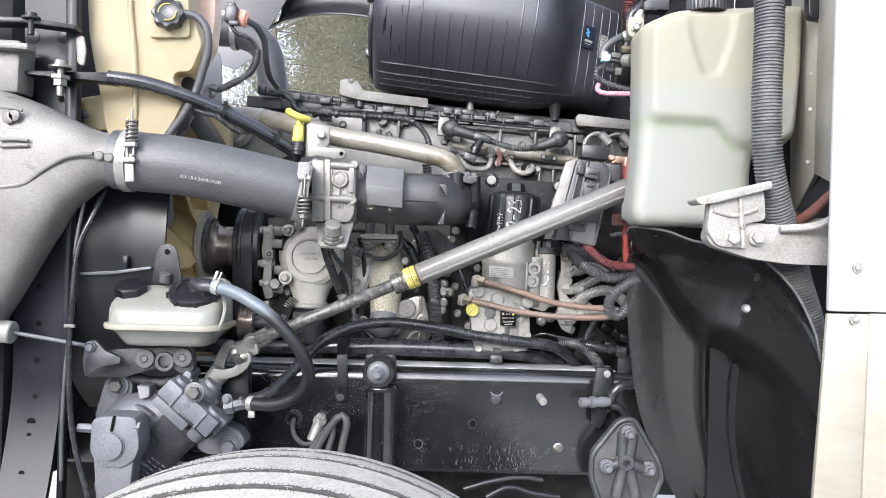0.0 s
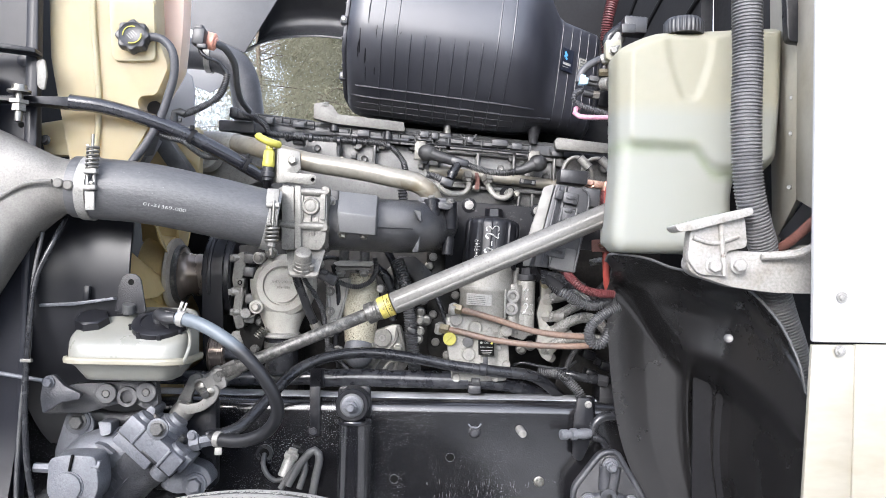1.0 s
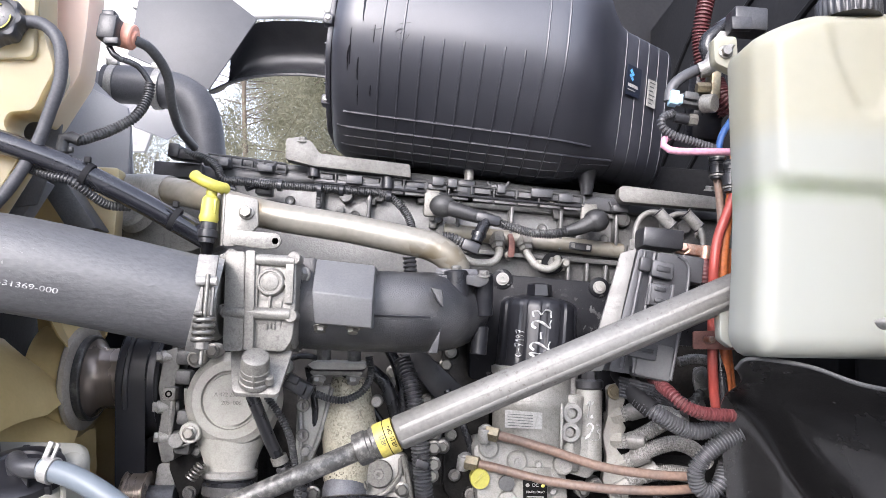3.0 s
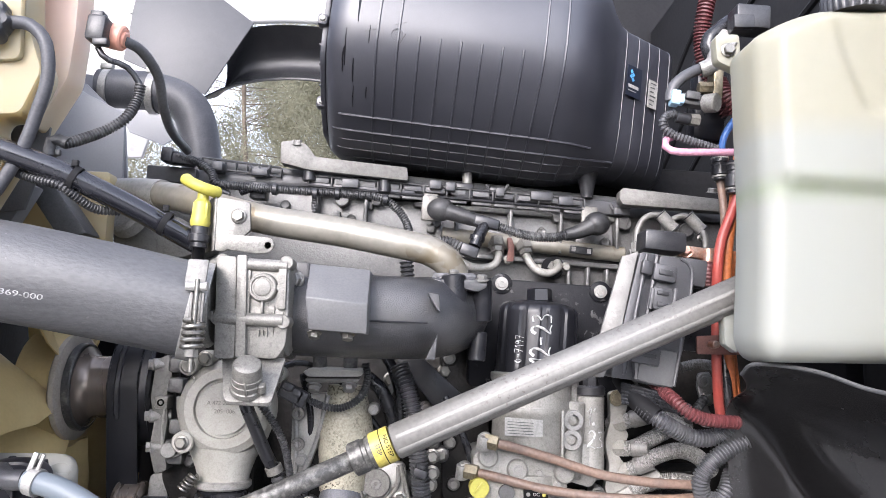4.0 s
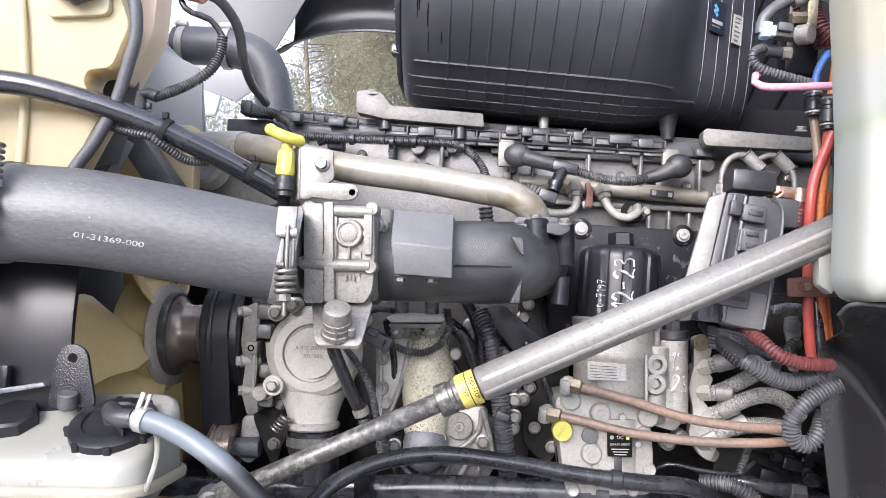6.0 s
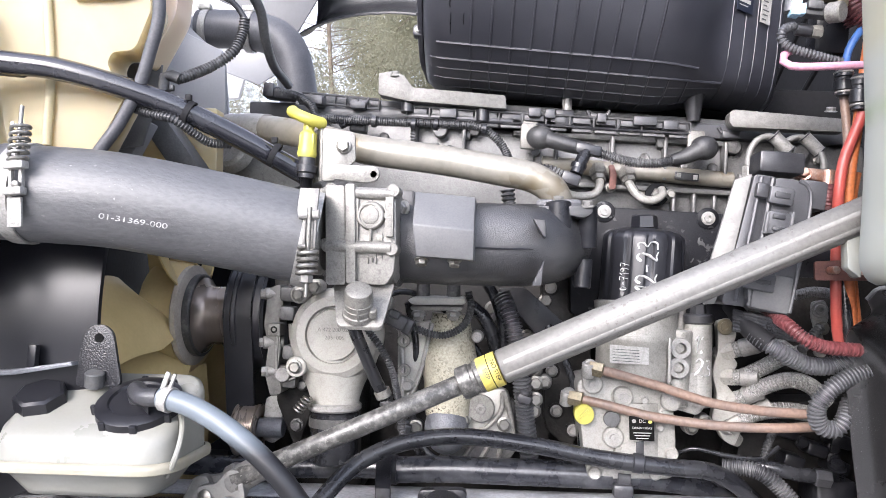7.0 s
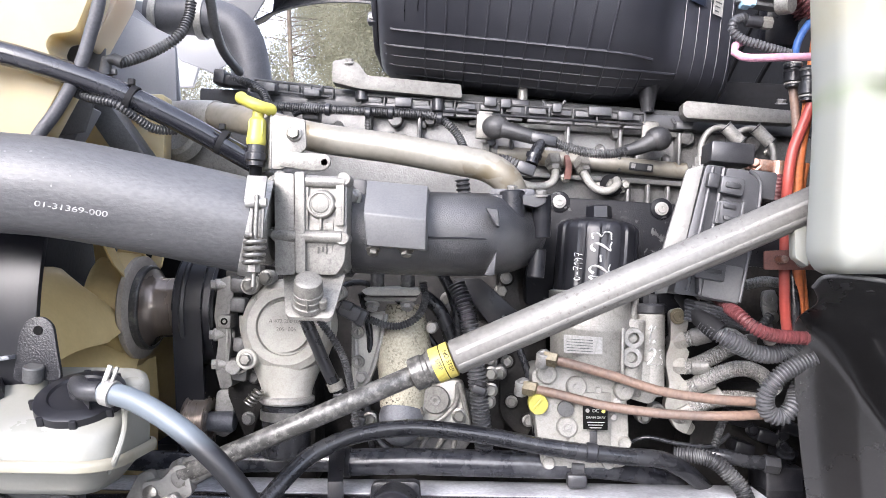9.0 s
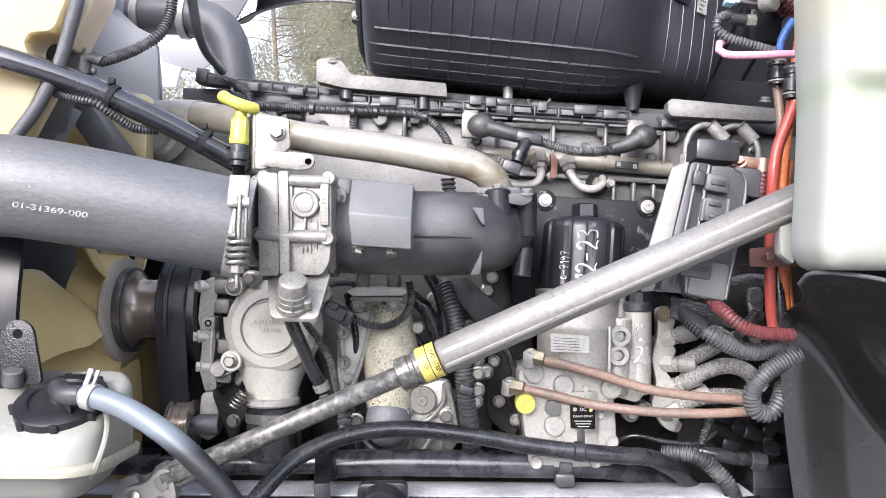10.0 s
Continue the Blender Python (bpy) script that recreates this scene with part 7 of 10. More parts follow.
solo("upper_stay", Geo().slab([(-0.919, 1.44, 1.722), (-0.817, 1.45, 1.724), (-0.727, 1.47, 1.717), (-0.725, 1.47, 1.708), (-0.817, 1.45, 1.713), (-0.919, 1.44, 1.707)], (0, 0.03, -0.002), 0.002).lathe((-0.803, 1.455, 1.721), (0, 0, 1), [(-0.03, 0.006), (0.0, 0.006), (0.0, 0.017), (0.004, 0.017), (0.004, 0.011), (0.012, 0.01)], 14), BLACKIRON, "black flat steel stay end with a bolt", "stay")
bq = (-0.747, 1.46, 1.625)
part("long_bolt", Geo().cyl((bq[0], bq[1], bq[2] + 0.012), (bq[0], bq[1], bq[2] - 0.05), 0.007, n=14).lathe((bq[0], bq[1], bq[2] + 0.004), (0, 0, 1), [(0, 0.021), (0.004, 0.021), (0.004, 0.014), (0.014, 0.013)], 18).lathe((bq[0], bq[1], bq[2] - 0.01), (0, 0, -1), [(0, 0.018), (0.007, 0.018), (0.007, 0.013), (0.02, 0.013)], 6), ZINC, stay)
for p in [(-0.459, 1.555, 1.571), (-0.359, 1.6, 1.524)]:
    part("cable_tie", Geo().ring(p, (0.9, 0.2, -0.45), 0.0146, 0.017, 0.008, 24).box((p[0] + 0.006, p[1] - 0.006, p[2] + 0.017), (0.008, 0.006, 0.008), bev=0.001), VOID, stay)
solo("stay_loom", Geo().loom([(-0.523, 1.55, 1.574), (-0.495, 1.545, 1.565), (-0.47, 1.545, 1.559), (-0.452, 1.56, 1.546), (-0.437, 1.58, 1.536), (-0.416, 1.6, 1.537)], 0.0062, 0.0042), LOOM, "dusty corrugated loom tied under the stay tube", "wiring loom")

# ---- steering shaft ----
shaft = thing("steering_shaft", (-0.096, 1.65, 1.224), "telescoping steel steering shaft with yellow warning label", "steering shaft")
A, B = Vector((-0.402, 1.6, 1.092)), Vector((0.413, 1.61, 1.449))
L1 = Vector((-0.093, 1.63, 1.225))
ax = (B - L1).normalized()
part("upper_tube", Geo().cyl(L1 + ax * 0.045, B, 0.0232, n=40), STEEL, shaft, "brushed steel outer tube", 60)
part("tube_flute", Geo().tube([L1 + ax * 0.05 + Vector((0, -0.0148, 0.005)), B + Vector((0, -0.0148, 0.005))], 0.0083, 14, 0.05), STEEL, shaft)
part("tube_flute", Geo().tube([L1 + ax * 0.05 + Vector((0.002, -0.0144, -0.0095)), B + Vector((0.002, -0.0144, -0.0095))], 0.0072, 14, 0.05), STEEL, shaft)
part("lower_tube", Geo().cyl(A, L1, 0.0132, 0.0135, n=28), WORNSHAFT, shaft, "worn dark inner shaft", 60)
part("collar", Geo().lathe(L1 - ax * 0.014, ax, [(0, 0.02), (0.002, 0.0222), (0.018, 0.0222), (0.019, 0.0205), (0.024, 0.0205), (0.026, 0.0225), (0.032, 0.022)], 36), WORNSHAFT, shaft)
tape = part("warning_label", Geo().ring(L1 + ax * 0.0175, ax, 0.0228, 0.0237, 0.026, 40), TAPE, shaft, "yellow warning label")
up = Vector((0, 0, 1)) - ax * ax.dot(Vector((0, 0, 1)))
for body, o, ink in (("STEP", 0.0245, DUSTY), ("NO STEP", 0.0375, BLACKINK)):
    letters(body, L1 + ax * o + Vector((0, -0.0243, 0.002)), 0.0082, ink, tape, -up, ax, squeeze=0.9)
part("label_line", Geo().ring(L1 + ax * 0.0312, ax, 0.0236, 0.0239, 0.0012, 40), BLACKINK, tape)

# ---- oil filter module ----
mod = thing("oil_filter_module", (0.156, 1.84, 1.253), "cast alloy oil and fuel filter module with black canister", "oil filter")
oc = (0.164, 1.835, 1.332)
tp = (0.172, 1.835, 1.444)
H = tp[2] - oc[2]
ct = (Vector(tp) - Vector(oc)).normalized()
cq = ct.to_track_quat("Z", "Y")
rings = []
for h, r, w in [(-0.01, 0.0635, 0), (0.0, 0.064, 0.2), (0.006, 0.064, 1), (H - 0.022, 0.0635, 1), (H - 0.015, 0.0622, 0.8), (H - 0.009, 0.057, 0.5), (H - 0.005, 0.047, 0), (H - 0.002, 0.034, 0), (H, 0.001, 0)]:
    rings.append([Vector(oc) + cq @ Vector(((r - 0.0032 * w * (math.cos(12 * a) > 0.45)) * math.cos(a), (r - 0.0032 * w * (math.cos(12 * a) > 0.45)) * math.sin(a), h)) for a in [2 * math.pi * (k + 0.5) / 144 for k in range(144)]])
can = part("canister", Geo().loft(rings), SHROUDBLACK, mod, "glossy black canister with white marker writing", 40)
part("canister_hex", Geo().lathe(tp, (0, 0, 1), [(0, 0.021), (0.018, 0.02), (0.02, 0.017)], 6), SHROUDBLACK, can)
DIGITS = {
    "1": [[(0.1, 0.75), (0.35, 1.0), (0.3, 0.5), (0.28, 0.0)]],
    "2": [[(0.0, 0.8), (0.25, 1.0), (0.5, 0.85), (0.4, 0.5), (0.0, 0.05), (0.3, 0.08), (0.6, 0.0)]],
    "3": [[(0.05, 0.95), (0.4, 1.0), (0.45, 0.75), (0.2, 0.55), (0.5, 0.4), (0.45, 0.1), (0.0, 0.05)]],
    "7": [[(0.0, 0.95), (0.55, 1.0), (0.35, 0.5), (0.2, 0.0)], [(0.1, 0.5), (0.5, 0.55)]],
    "9": [[(0.5, 0.75), (0.2, 1.0), (0.0, 0.75), (0.25, 0.55), (0.5, 0.8), (0.45, 0.3), (0.3, 0.0)]],
    "-": [[(0.0, 0.5), (0.5, 0.52)]],
    "o": [[(0.25, 0.9), (0.0, 0.5), (0.25, 0.1), (0.5, 0.5), (0.25, 0.9)]],
}


def scrawl(text, c, axis, r, turn, z0, size, width, lean=0.0, on=None, upward=False):
    """Marker strokes round an upright drum: c its middle, turn the angle of the writing's start."""
    g = Geo()
    c = Vector(c)
    s0 = 0.0
    for ch in text:
        for line in DIGITS[ch]:
            pts = []
            for x, y in line:
                sx, sy = s0 + x * size * 0.72 + lean * y * size, y * size - lean * (s0 + x * size * 0.72)
                if upward:
                    sx, sy = -y * size, s0 + x * size * 0.72
                a = turn + sx / r
                pts.append(c + axis * (z0 + sy) + Vector((math.cos(a), math.sin(a), 0)) * (r + 0.0003))
            d = smooth(pts, 0.0015)
            g.sweep(d, [width * (0.75 + 0.4 * abs(math.sin(i * 0.21 + s0 * 90))) for i in range(len(d))], 6, 0.35)
        s0 += size * (0.56 if ch != "1" else 0.42)
    return part("marker_writing", g, SCRAWL, on or mod)


scrawl("12-23", oc, ct, 0.0637, radians(281), 0.012, 0.03, 0.003, on=can, upward=True)
scrawl("o-7197", oc, ct, 0.0637, radians(243), 0.014, 0.0135, 0.0013, on=can, upward=True)
part("housing", Geo().lathe((0.156, 1.83, 1.21), (0.02, 0, 1), [(0, 0.058), (0.01, 0.061), (0.055, 0.061), (0.058, 0.0635), (0.066, 0.0635), (0.07, 0.062), (0.105, 0.0625), (0.108, 0.065), (0.118, 0.065), (0.12, 0.06)], 48), MODALLOY, mod, "pale cast housing", 40)
part("base", Geo().slab(rounded([(0.063, 1.8, 1.208), (0.106, 1.8, 1.214), (0.205, 1.8, 1.21), (0.212, 1.8, 1.12), (0.209, 1.8, 1.062), (0.08, 1.8, 1.058), (0.07, 1.8, 1.131)], 0.012), (0, 0.12, 0), 0.012, 3), MODALLOY, mod)
part("base_drum", Geo().lathe((0.152, 1.845, 1.075), (0, 0, 1), [(0, 0.05), (0.02, 0.056), (0.1, 0.056)], 40), MODALLOY, mod)
mod_label = part("label", Geo().slab([(0.109, 1.766, 1.265), (0.166, 1.766, 1.261), (0.166, 1.766, 1.236), (0.109, 1.766, 1.238)], (0, 0.001, 0), 0), PAPER, mod, "small white printed label")
for k in range(5):
    z = k * 0.0042
    p = [(0.113, 1.765, 1.259), (0.152, 1.765, 1.257)]
    part("print_bar", Geo().slab([(p[0][0], 1.7652, p[0][2] - z), (p[1][0], 1.7652, p[1][2] - z), (p[1][0], 1.7652, p[1][2] - z - 0.0009), (p[0][0], 1.7652, p[0][2] - z - 0.0009)], (0, 0.0005, 0), 0), DUSTY, mod_label)
col = Geo()
col.cyl((0.251, 1.83, 1.167), (0.253, 1.83, 1.295), 0.021, n=28)
part("side_column", col, MODALLOY, mod)
part("side_column", Geo().cyl((0.215, 1.82, 1.168), (0.222, 1.82, 1.286), 0.02, n=24), MODALLOY, mod)
part("side_web", Geo().slab(rounded([(0.211, 1.81, 1.221), (0.255, 1.81, 1.222), (0.259, 1.81, 1.17), (0.246, 1.81, 1.156), (0.213, 1.81, 1.165)], 0.006), (0, 0.03, 0), 0.004), MODALLOY, mod)
part("neck", Geo().cyl((0.226, 1.84, 1.279), (0.228, 1.84, 1.325), 0.0085, n=18), ALLOY, mod)
part("column_cap", Geo().cyl((0.253, 1.83, 1.294), (0.253, 1.83, 1.31), 0.0225, n=24).lathe((0.253, 1.83, 1.308), (0, 0, 1), [(0, 0.013), (0.016, 0.012)], 6), PLASTIC, mod, "black plastic cap")
part("side_cap", Geo().lathe((0.2925, 1.86, 1.335), (0.03, 0, 1), [(0, 0.0215), (0.058, 0.022), (0.062, 0.021), (0.066, 0.016), (0.069, 0.015), (0.078, 0.014)], 28), SHROUDBLACK, mod, "black plastic cap")
for p in [(0.217, 1.795, 1.259), (0.214, 1.795, 1.23)]:
    part("port_boss", Geo().ring((p[0], p[1] + 0.006, p[2]), (0, -1, 0), 0.0085, 0.0158, 0.014, 28), ALLOY, mod)
    part("port_plug", Geo().lathe((p[0], p[1] + 0.004, p[2]), (0, -1, 0), [(0, 0.0075), (0.003, 0.0075), (0.004, 0.005)], 20), MODALLOY, mod)
for text, q in (("12", (0.247, 1.83, 1.251)), ("23", (0.249, 1.83, 1.216))):
    scrawl(text, (q[0], 1.83, q[2]), Vector((0, 0, 1)), 0.0212, radians(252), 0.0, 0.026, 0.0023, 0.08)
for p in [(0.132, 1.795, 1.184), (0.204, 1.795, 1.18), (0.118, 1.795, 1.123), (0.087, 1.795, 1.203)]:
    part("boss", Geo().lathe((p[0], p[1] + 0.008, p[2]), (0, -1, 0), [(0, 0.0165), (0.012, 0.0155), (0.014, 0.013)], 24), MODALLOY, mod)
    socket((p[0], p[1] - 0.005, p[2]), 0.0055, mod, ALLOY)
for p in [(0.188, 1.798, 1.139), (0.194, 1.798, 1.161), (0.165, 1.798, 1.179)]:
    bolt(p, 0.0055, mod, ALLOY)
part("drain_plug", Geo().lathe((0.073, 1.785, 1.158), (0, -1, 0), [(-0.02, 0.015), (0, 0.0155), (0.004, 0.0145)], 28).box((0.072, 1.781, 1.159), (0.004, 0.004, 0.02), (0, 40, 0), 0.001), YELLOW, mod, "yellow drain plug")
part("grey_plug", Geo().lathe((0.115, 1.792, 1.151), (0, -1, 0), [(0, 0.0125), (0.004, 0.012), (0.005, 0.004)], 24), DUSTY, mod)
part("step_line", Geo().lathe((0.1565, 1.83, 1.2755), (0.02, 0, 1), [(0, 0.0615), (0.0006, 0.0632), (0.0026, 0.0632), (0.0032, 0.0615)], 48), MODALLOY, mod)
part("upright_seam", Geo().box((0.198, 1.7785, 1.235), (0.005, 0.006, 0.08), (0, 1, 0), 0.002), MODALLOY, mod)
for p in [(0.09, 1.793, 1.068), (0.128, 1.793, 1.1), (0.205, 1.793, 1.1), (0.18, 1.793, 1.07)]:
    part("base_lug", Geo().lathe((p[0], p[1] + 0.012, p[2]), (0, -1, 0), [(0, 0.0105), (0.01, 0.01), (0.012, 0.0085), (0.0105, 0.004)], 20), MODALLOY, mod)
sign = part("drain_sign", Geo().slab([(0.138, 1.772, 1.159), (0.175, 1.772, 1.158), (0.175, 1.772, 1.123), (0.139, 1.772, 1.124)], (0, 0.004, 0), 0.001), BLACKINK, mod, "small black instruction plate")
for k in range(3):
    part("print_bar", Geo().box((0.157, 1.771, 1.135), (0.026 - 0.004 * k, 0.0008, 0.0012), bev=0), PAPER, sign).location.z -= 0.004 * k
letters("DC", (0.157, 1.771, 1.152), 0.007, PAPER, sign)
letters("DRAIN OKAY", (0.157, 1.771, 1.142), 0.0048, PAPER, sign)
part("sign_dot", Geo().cyl((0.145, 1.773, 1.152), (0.145, 1.771, 1.152), 0.003, n=12), ALLOY, sign)
part("sign_dot", Geo().cyl((0.169, 1.773, 1.151), (0.168, 1.771, 1.152), 0.003, n=12), YELLOW, sign)
part("sign_stem", Geo().box((0.156, 1.795, 1.105), (0.014, 0.012, 0.03), bev=0.002), PLASTIC, sign)

# brown nylon fuel lines
for pts, f in (([(0.091, 1.775, 1.227), (0.12, 1.77, 1.221), (0.177, 1.765, 1.206), (0.251, 1.76, 1.184), (0.323, 1.757, 1.174), (0.392, 1.755, 1.171)], (0.081, 1.785, 1.231)), ([(0.063, 1.795, 1.18), (0.101, 1.785, 1.174), (0.171, 1.775, 1.159), (0.26, 1.765, 1.15), (0.341, 1.76, 1.149), (0.407, 1.76, 1.153)], (0.051, 1.81, 1.185))):
    line = thing("fuel_line", pts[0], "brown nylon fuel line with brass fittings", "fuel line", "brown fuel lines")
    part("tube", Geo().tube(pts, 0.0072, 14), BROWN, line, sharp=60)
    d = (Vector(pts[1]) - Vector(pts[0])).normalized()
    part("nut", Geo().lathe(Vector(pts[0]) - d * 0.012, d, [(0, 0.011), (0.002, 0.012), (0.02, 0.012), (0.022, 0.009)], 6), BRASS, line, "brass union nut")
    part("elbow", Geo().cyl(f, Vector(pts[0]) - d * 0.01, 0.0115, n=18).lathe((f[0] - 0.004, f[1] - 0.006, f[2] - 0.016), (0.1, -0.3, 1), [(0, 0.009), (0.002, 0.0105), (0.02, 0.0105), (0.022, 0.009)], 8), ALLOY, line)


# ---- middle of the engine: brackets, mounts, hoses ----
mount2 = thing("thermostat_bracket", (-0.145, 1.8, 1.253), "speckled cast alloy coolant housing with bolted flange", "housing")
part("body", Geo().lathe((-0.139, 1.86, 1.139), (0.02, 0, 1), [(0, 0.036), (0.05, 0.04), (0.09, 0.046), (0.12, 0.04), (0.15, 0.033), (0.165, 0.03)], 36), SPECK, mount2, "pale casting with dark speckles", 60)
part("upper_flange", Geo().slab(rounded([(-0.199, 1.79, 1.327), (-0.186, 1.79, 1.331), (-0.111, 1.79, 1.33), (-0.106, 1.79, 1.324), (-0.113, 1.79, 1.32), (-0.19, 1.79, 1.3195)], 0.004), (0, 0.05, 0.003), 0.002), LITALLOY, mount2)
part("lower_flange", Geo().slab(rounded([(-0.195, 1.792, 1.317), (-0.112, 1.792, 1.3175), (-0.114, 1.792, 1.311), (-0.192, 1.792, 1.3105)], 0.003), (0, 0.05, 0.003), 0.0015), PALE, mount2)
for p in [(-0.181, 1.795, 1.306), (-0.127, 1.795, 1.307)]:
    bolt(p, 0.0095, mount2, ALLOY, (0, -0.5, -1))
for pq in ([(-0.178, 1.83, 1.329), (-0.178, 1.83, 1.366)], [(-0.129, 1.83, 1.329), (-0.13, 1.83, 1.367)]):
    part("stud", Geo().cyl(pq[0], pq[1], 0.011, n=16), DARKSTEEL, mount2)
part("side_ear", Geo().lathe((-0.091, 1.83, 1.269), (0, -1, 0), [(-0.02, 0.01), (0.006, 0.0095), (0.008, 0.008)], 18), PALE, mount2)
socket((-0.091, 1.822, 1.269), 0.005, mount2, ALLOY)
tri_p = [(-0.22, 1.84, 1.285), (-0.166, 1.84, 1.293), (-0.159, 1.84, 1.275), (-0.178, 1.84, 1.213), (-0.202, 1.84, 1.149), (-0.219, 1.84, 1.155)]
part("rib_plate", Geo().slab(rounded(tri_p, 0.008), (0, 0.03, 0), 0.004), LITALLOY, mount2, "ribbed alloy bracket plate")
part("plate_rib", Geo().tube([(-0.164, 1.835, 1.289), (-0.181, 1.835, 1.214), (-0.205, 1.835, 1.155)], 0.004, 8), ALLOY, mount2)
part("plate_rib", Geo().tube([(-0.214, 1.835, 1.28), (-0.211, 1.835, 1.213), (-0.211, 1.835, 1.156)], 0.004, 8), ALLOY, mount2)
for p in [(-0.209, 1.838, 1.26), (-0.208, 1.838, 1.213)]:
    part("plate_boss", Geo().ring((p[0], p[1], p[2]), (0, -1, 0), 0.005, 0.0105, 0.008, 22), PALE, mount2)
bolt((-0.202, 1.835, 1.189), 0.0085, mount2, ALLOY)
bolt((-0.216, 1.85, 1.284), 0.0085, mount2, ALLOY)

tens = thing("tensioner_mount", (-0.076, 1.85, 1.146), "cast alloy tensioner mount with a large washer bolt", "mount")
part("plate", Geo().slab(rounded([(-0.106, 1.86, 1.167), (-0.059, 1.86, 1.183), (-0.041, 1.86, 1.18), (-0.027, 1.86, 1.104), (-0.058, 1.86, 1.1), (-0.118, 1.86, 1.116)], 0.008), (0, 0.03, 0), 0.004), LITALLOY, tens)
part("plate_rib", Geo().tube([(-0.048, 1.853, 1.181), (-0.037, 1.853, 1.141), (-0.031, 1.853, 1.107)], 0.0045, 8), PALE, tens)
part("plate_rib", Geo().tube([(-0.102, 1.853, 1.112), (-0.076, 1.853, 1.121), (-0.053, 1.853, 1.146), (-0.05, 1.853, 1.177)], 0.004, 8), PALE, tens)
wp = (-0.085, 1.85, 1.152)
part("washer", Geo().lathe((wp[0], wp[1] + 0.004, wp[2]), (0, -1, 0), [(0, 0.0225), (0.003, 0.0225), (0.005, 0.021), (0.0055, 0.0165), (0.005, 0.012)], 40), PALE, tens, "broad washer")
part("bolt_head", Geo().ring((wp[0], wp[1] - 0.001, wp[2]), (0, -1, 0), 0.004, 0.0085, 0.005, 6), ALLOY, tens)
part("lobe", Geo().ball((-0.14, 1.848, 1.12), 0.034, 24, (1.05, 0.95, 1.25)), GREYIRON, tens, "grey cast lobe")
for p in [(-0.112, 1.85, 1.134), (-0.19, 1.85, 1.12), (-0.047, 1.85, 1.128), (-0.032, 1.85, 1.232), (0.003, 1.85, 1.195), (0, 1.85, 1.151), (0.003, 1.85, 1.169)]:
    bolt(p, 0.0095, tens, ZINC)

side = thing("block_side_cover", (0.017, 1.95, 1.281), "grimy grey cast cover on the engine side", "engine cover")
part("cover", Geo().slab(rounded([(-0.073, 1.97, 1.339), (0.057, 1.97, 1.321), (0.082, 1.97, 1.281), (0.072, 1.97, 1.241), (-0.002, 1.97, 1.201), (-0.062, 1.97, 1.22)], 0.012), (0, 0.1, 0), 0.01, 3), GRIME, side)
part("lower_cover", Geo().slab(rounded([(-0.022, 1.98, 1.2), (0.018, 1.98, 1.2), (0.039, 1.98, 1.141), (0.029, 1.98, 1.061), (-0.021, 1.98, 1.07)], 0.012), (0, 0.08, 0), 0.01, 3), GRIME, side)
for p in [(-0.07, 1.955, 1.31), (0.024, 1.955, 1.325), (0.092, 1.955, 1.323), (0.044, 1.955, 1.272), (-0.008, 1.955, 1.261)]:
    bolt(p, 0.0105, side, ZINC)
part("dark_arm", Geo().slab(rounded([(-0.061, 1.9, 1.346), (-0.014, 1.9, 1.348), (0.057, 1.9, 1.284), (0.053, 1.9, 1.247), (0.015, 1.9, 1.256)], 0.008), (0, 0.04, 0), 0.006), BLACKIRON, side, "black bracket arm")
part("port_ring", Geo().ring((-0.054, 1.93, 1.284), (0, -1, 0), 0.012, 0.024, 0.02, 28), HEAD, side)

def hose_of(name, pts, r, material, label, category="hose", n=14):
    return solo(name, Geo().tube(pts, r, n), material, label, category, sharp=60)


def loom_of(pts, r, label, pitch=0.0042, material=LOOM, n=12, name="wiring_loom"):
    return solo(name, Geo().loom(pts, r, pitch, 0.25, n), material, label, "wiring loom")


loom_of([(-0.053, 1.85, 1.336), (-0.04, 1.84, 1.305), (-0.028, 1.835, 1.26), (-0.021, 1.835, 1.207), (-0.015, 1.84, 1.153), (-0.008, 1.85, 1.093), (-0.005, 1.87, 1.039)], 0.015, "thick black corrugated loom running down the engine", 0.0058, material=FUSEGREY, n=16)
hose_of("coolant_hose", [(-0.103, 1.85, 1.317), (-0.082, 1.85, 1.299), (-0.067, 1.86, 1.267), (-0.058, 1.88, 1.229)], 0.0115, HOSE, "short black rubber hose behind the loom")
loom_of([(-0.105, 1.82, 1.34), (-0.101, 1.815, 1.314), (-0.111, 1.8, 1.288), (-0.136, 1.79, 1.274), (-0.161, 1.785, 1.275), (-0.183, 1.785, 1.283)], 0.0062, "thin black loom curving to a plug")
solo("sensor_plug", Geo().box((-0.21, 1.775, 1.295), (0.04, 0.03, 0.022), (0, 25, 0), 0.004).box((-0.214, 1.76, 1.306), (0.018, 0.016, 0.012), (0, 25, 0), 0.003).box((-0.194, 1.77, 1.287), (0.014, 0.02, 0.024), (0, 25, 0), 0.003), PLASTIC, "black two-part sensor plug", "connector")
hose_of("drain_hose", [(-0.272, 1.66, 1.363), (-0.265, 1.7, 1.292), (-0.254, 1.73, 1.249), (-0.241, 1.76, 1.205), (-0.229, 1.78, 1.177)], 0.0095, HOSE, "black hose with a pale clamp")
solo("hose_clip", Geo().ring((-0.234, 1.77, 1.19), (0.35, 0.2, -0.9), 0.0098, 0.0125, 0.012, 20), PALE, "pale clip round a hose", "clip")
loom_of([(-0.266, 1.72, 1.34), (-0.255, 1.74, 1.29), (-0.233, 1.75, 1.256), (-0.217, 1.76, 1.222), (-0.21, 1.78, 1.177), (-0.203, 1.8, 1.105)], 0.0058, "thin corrugated loom running down beside the pump")
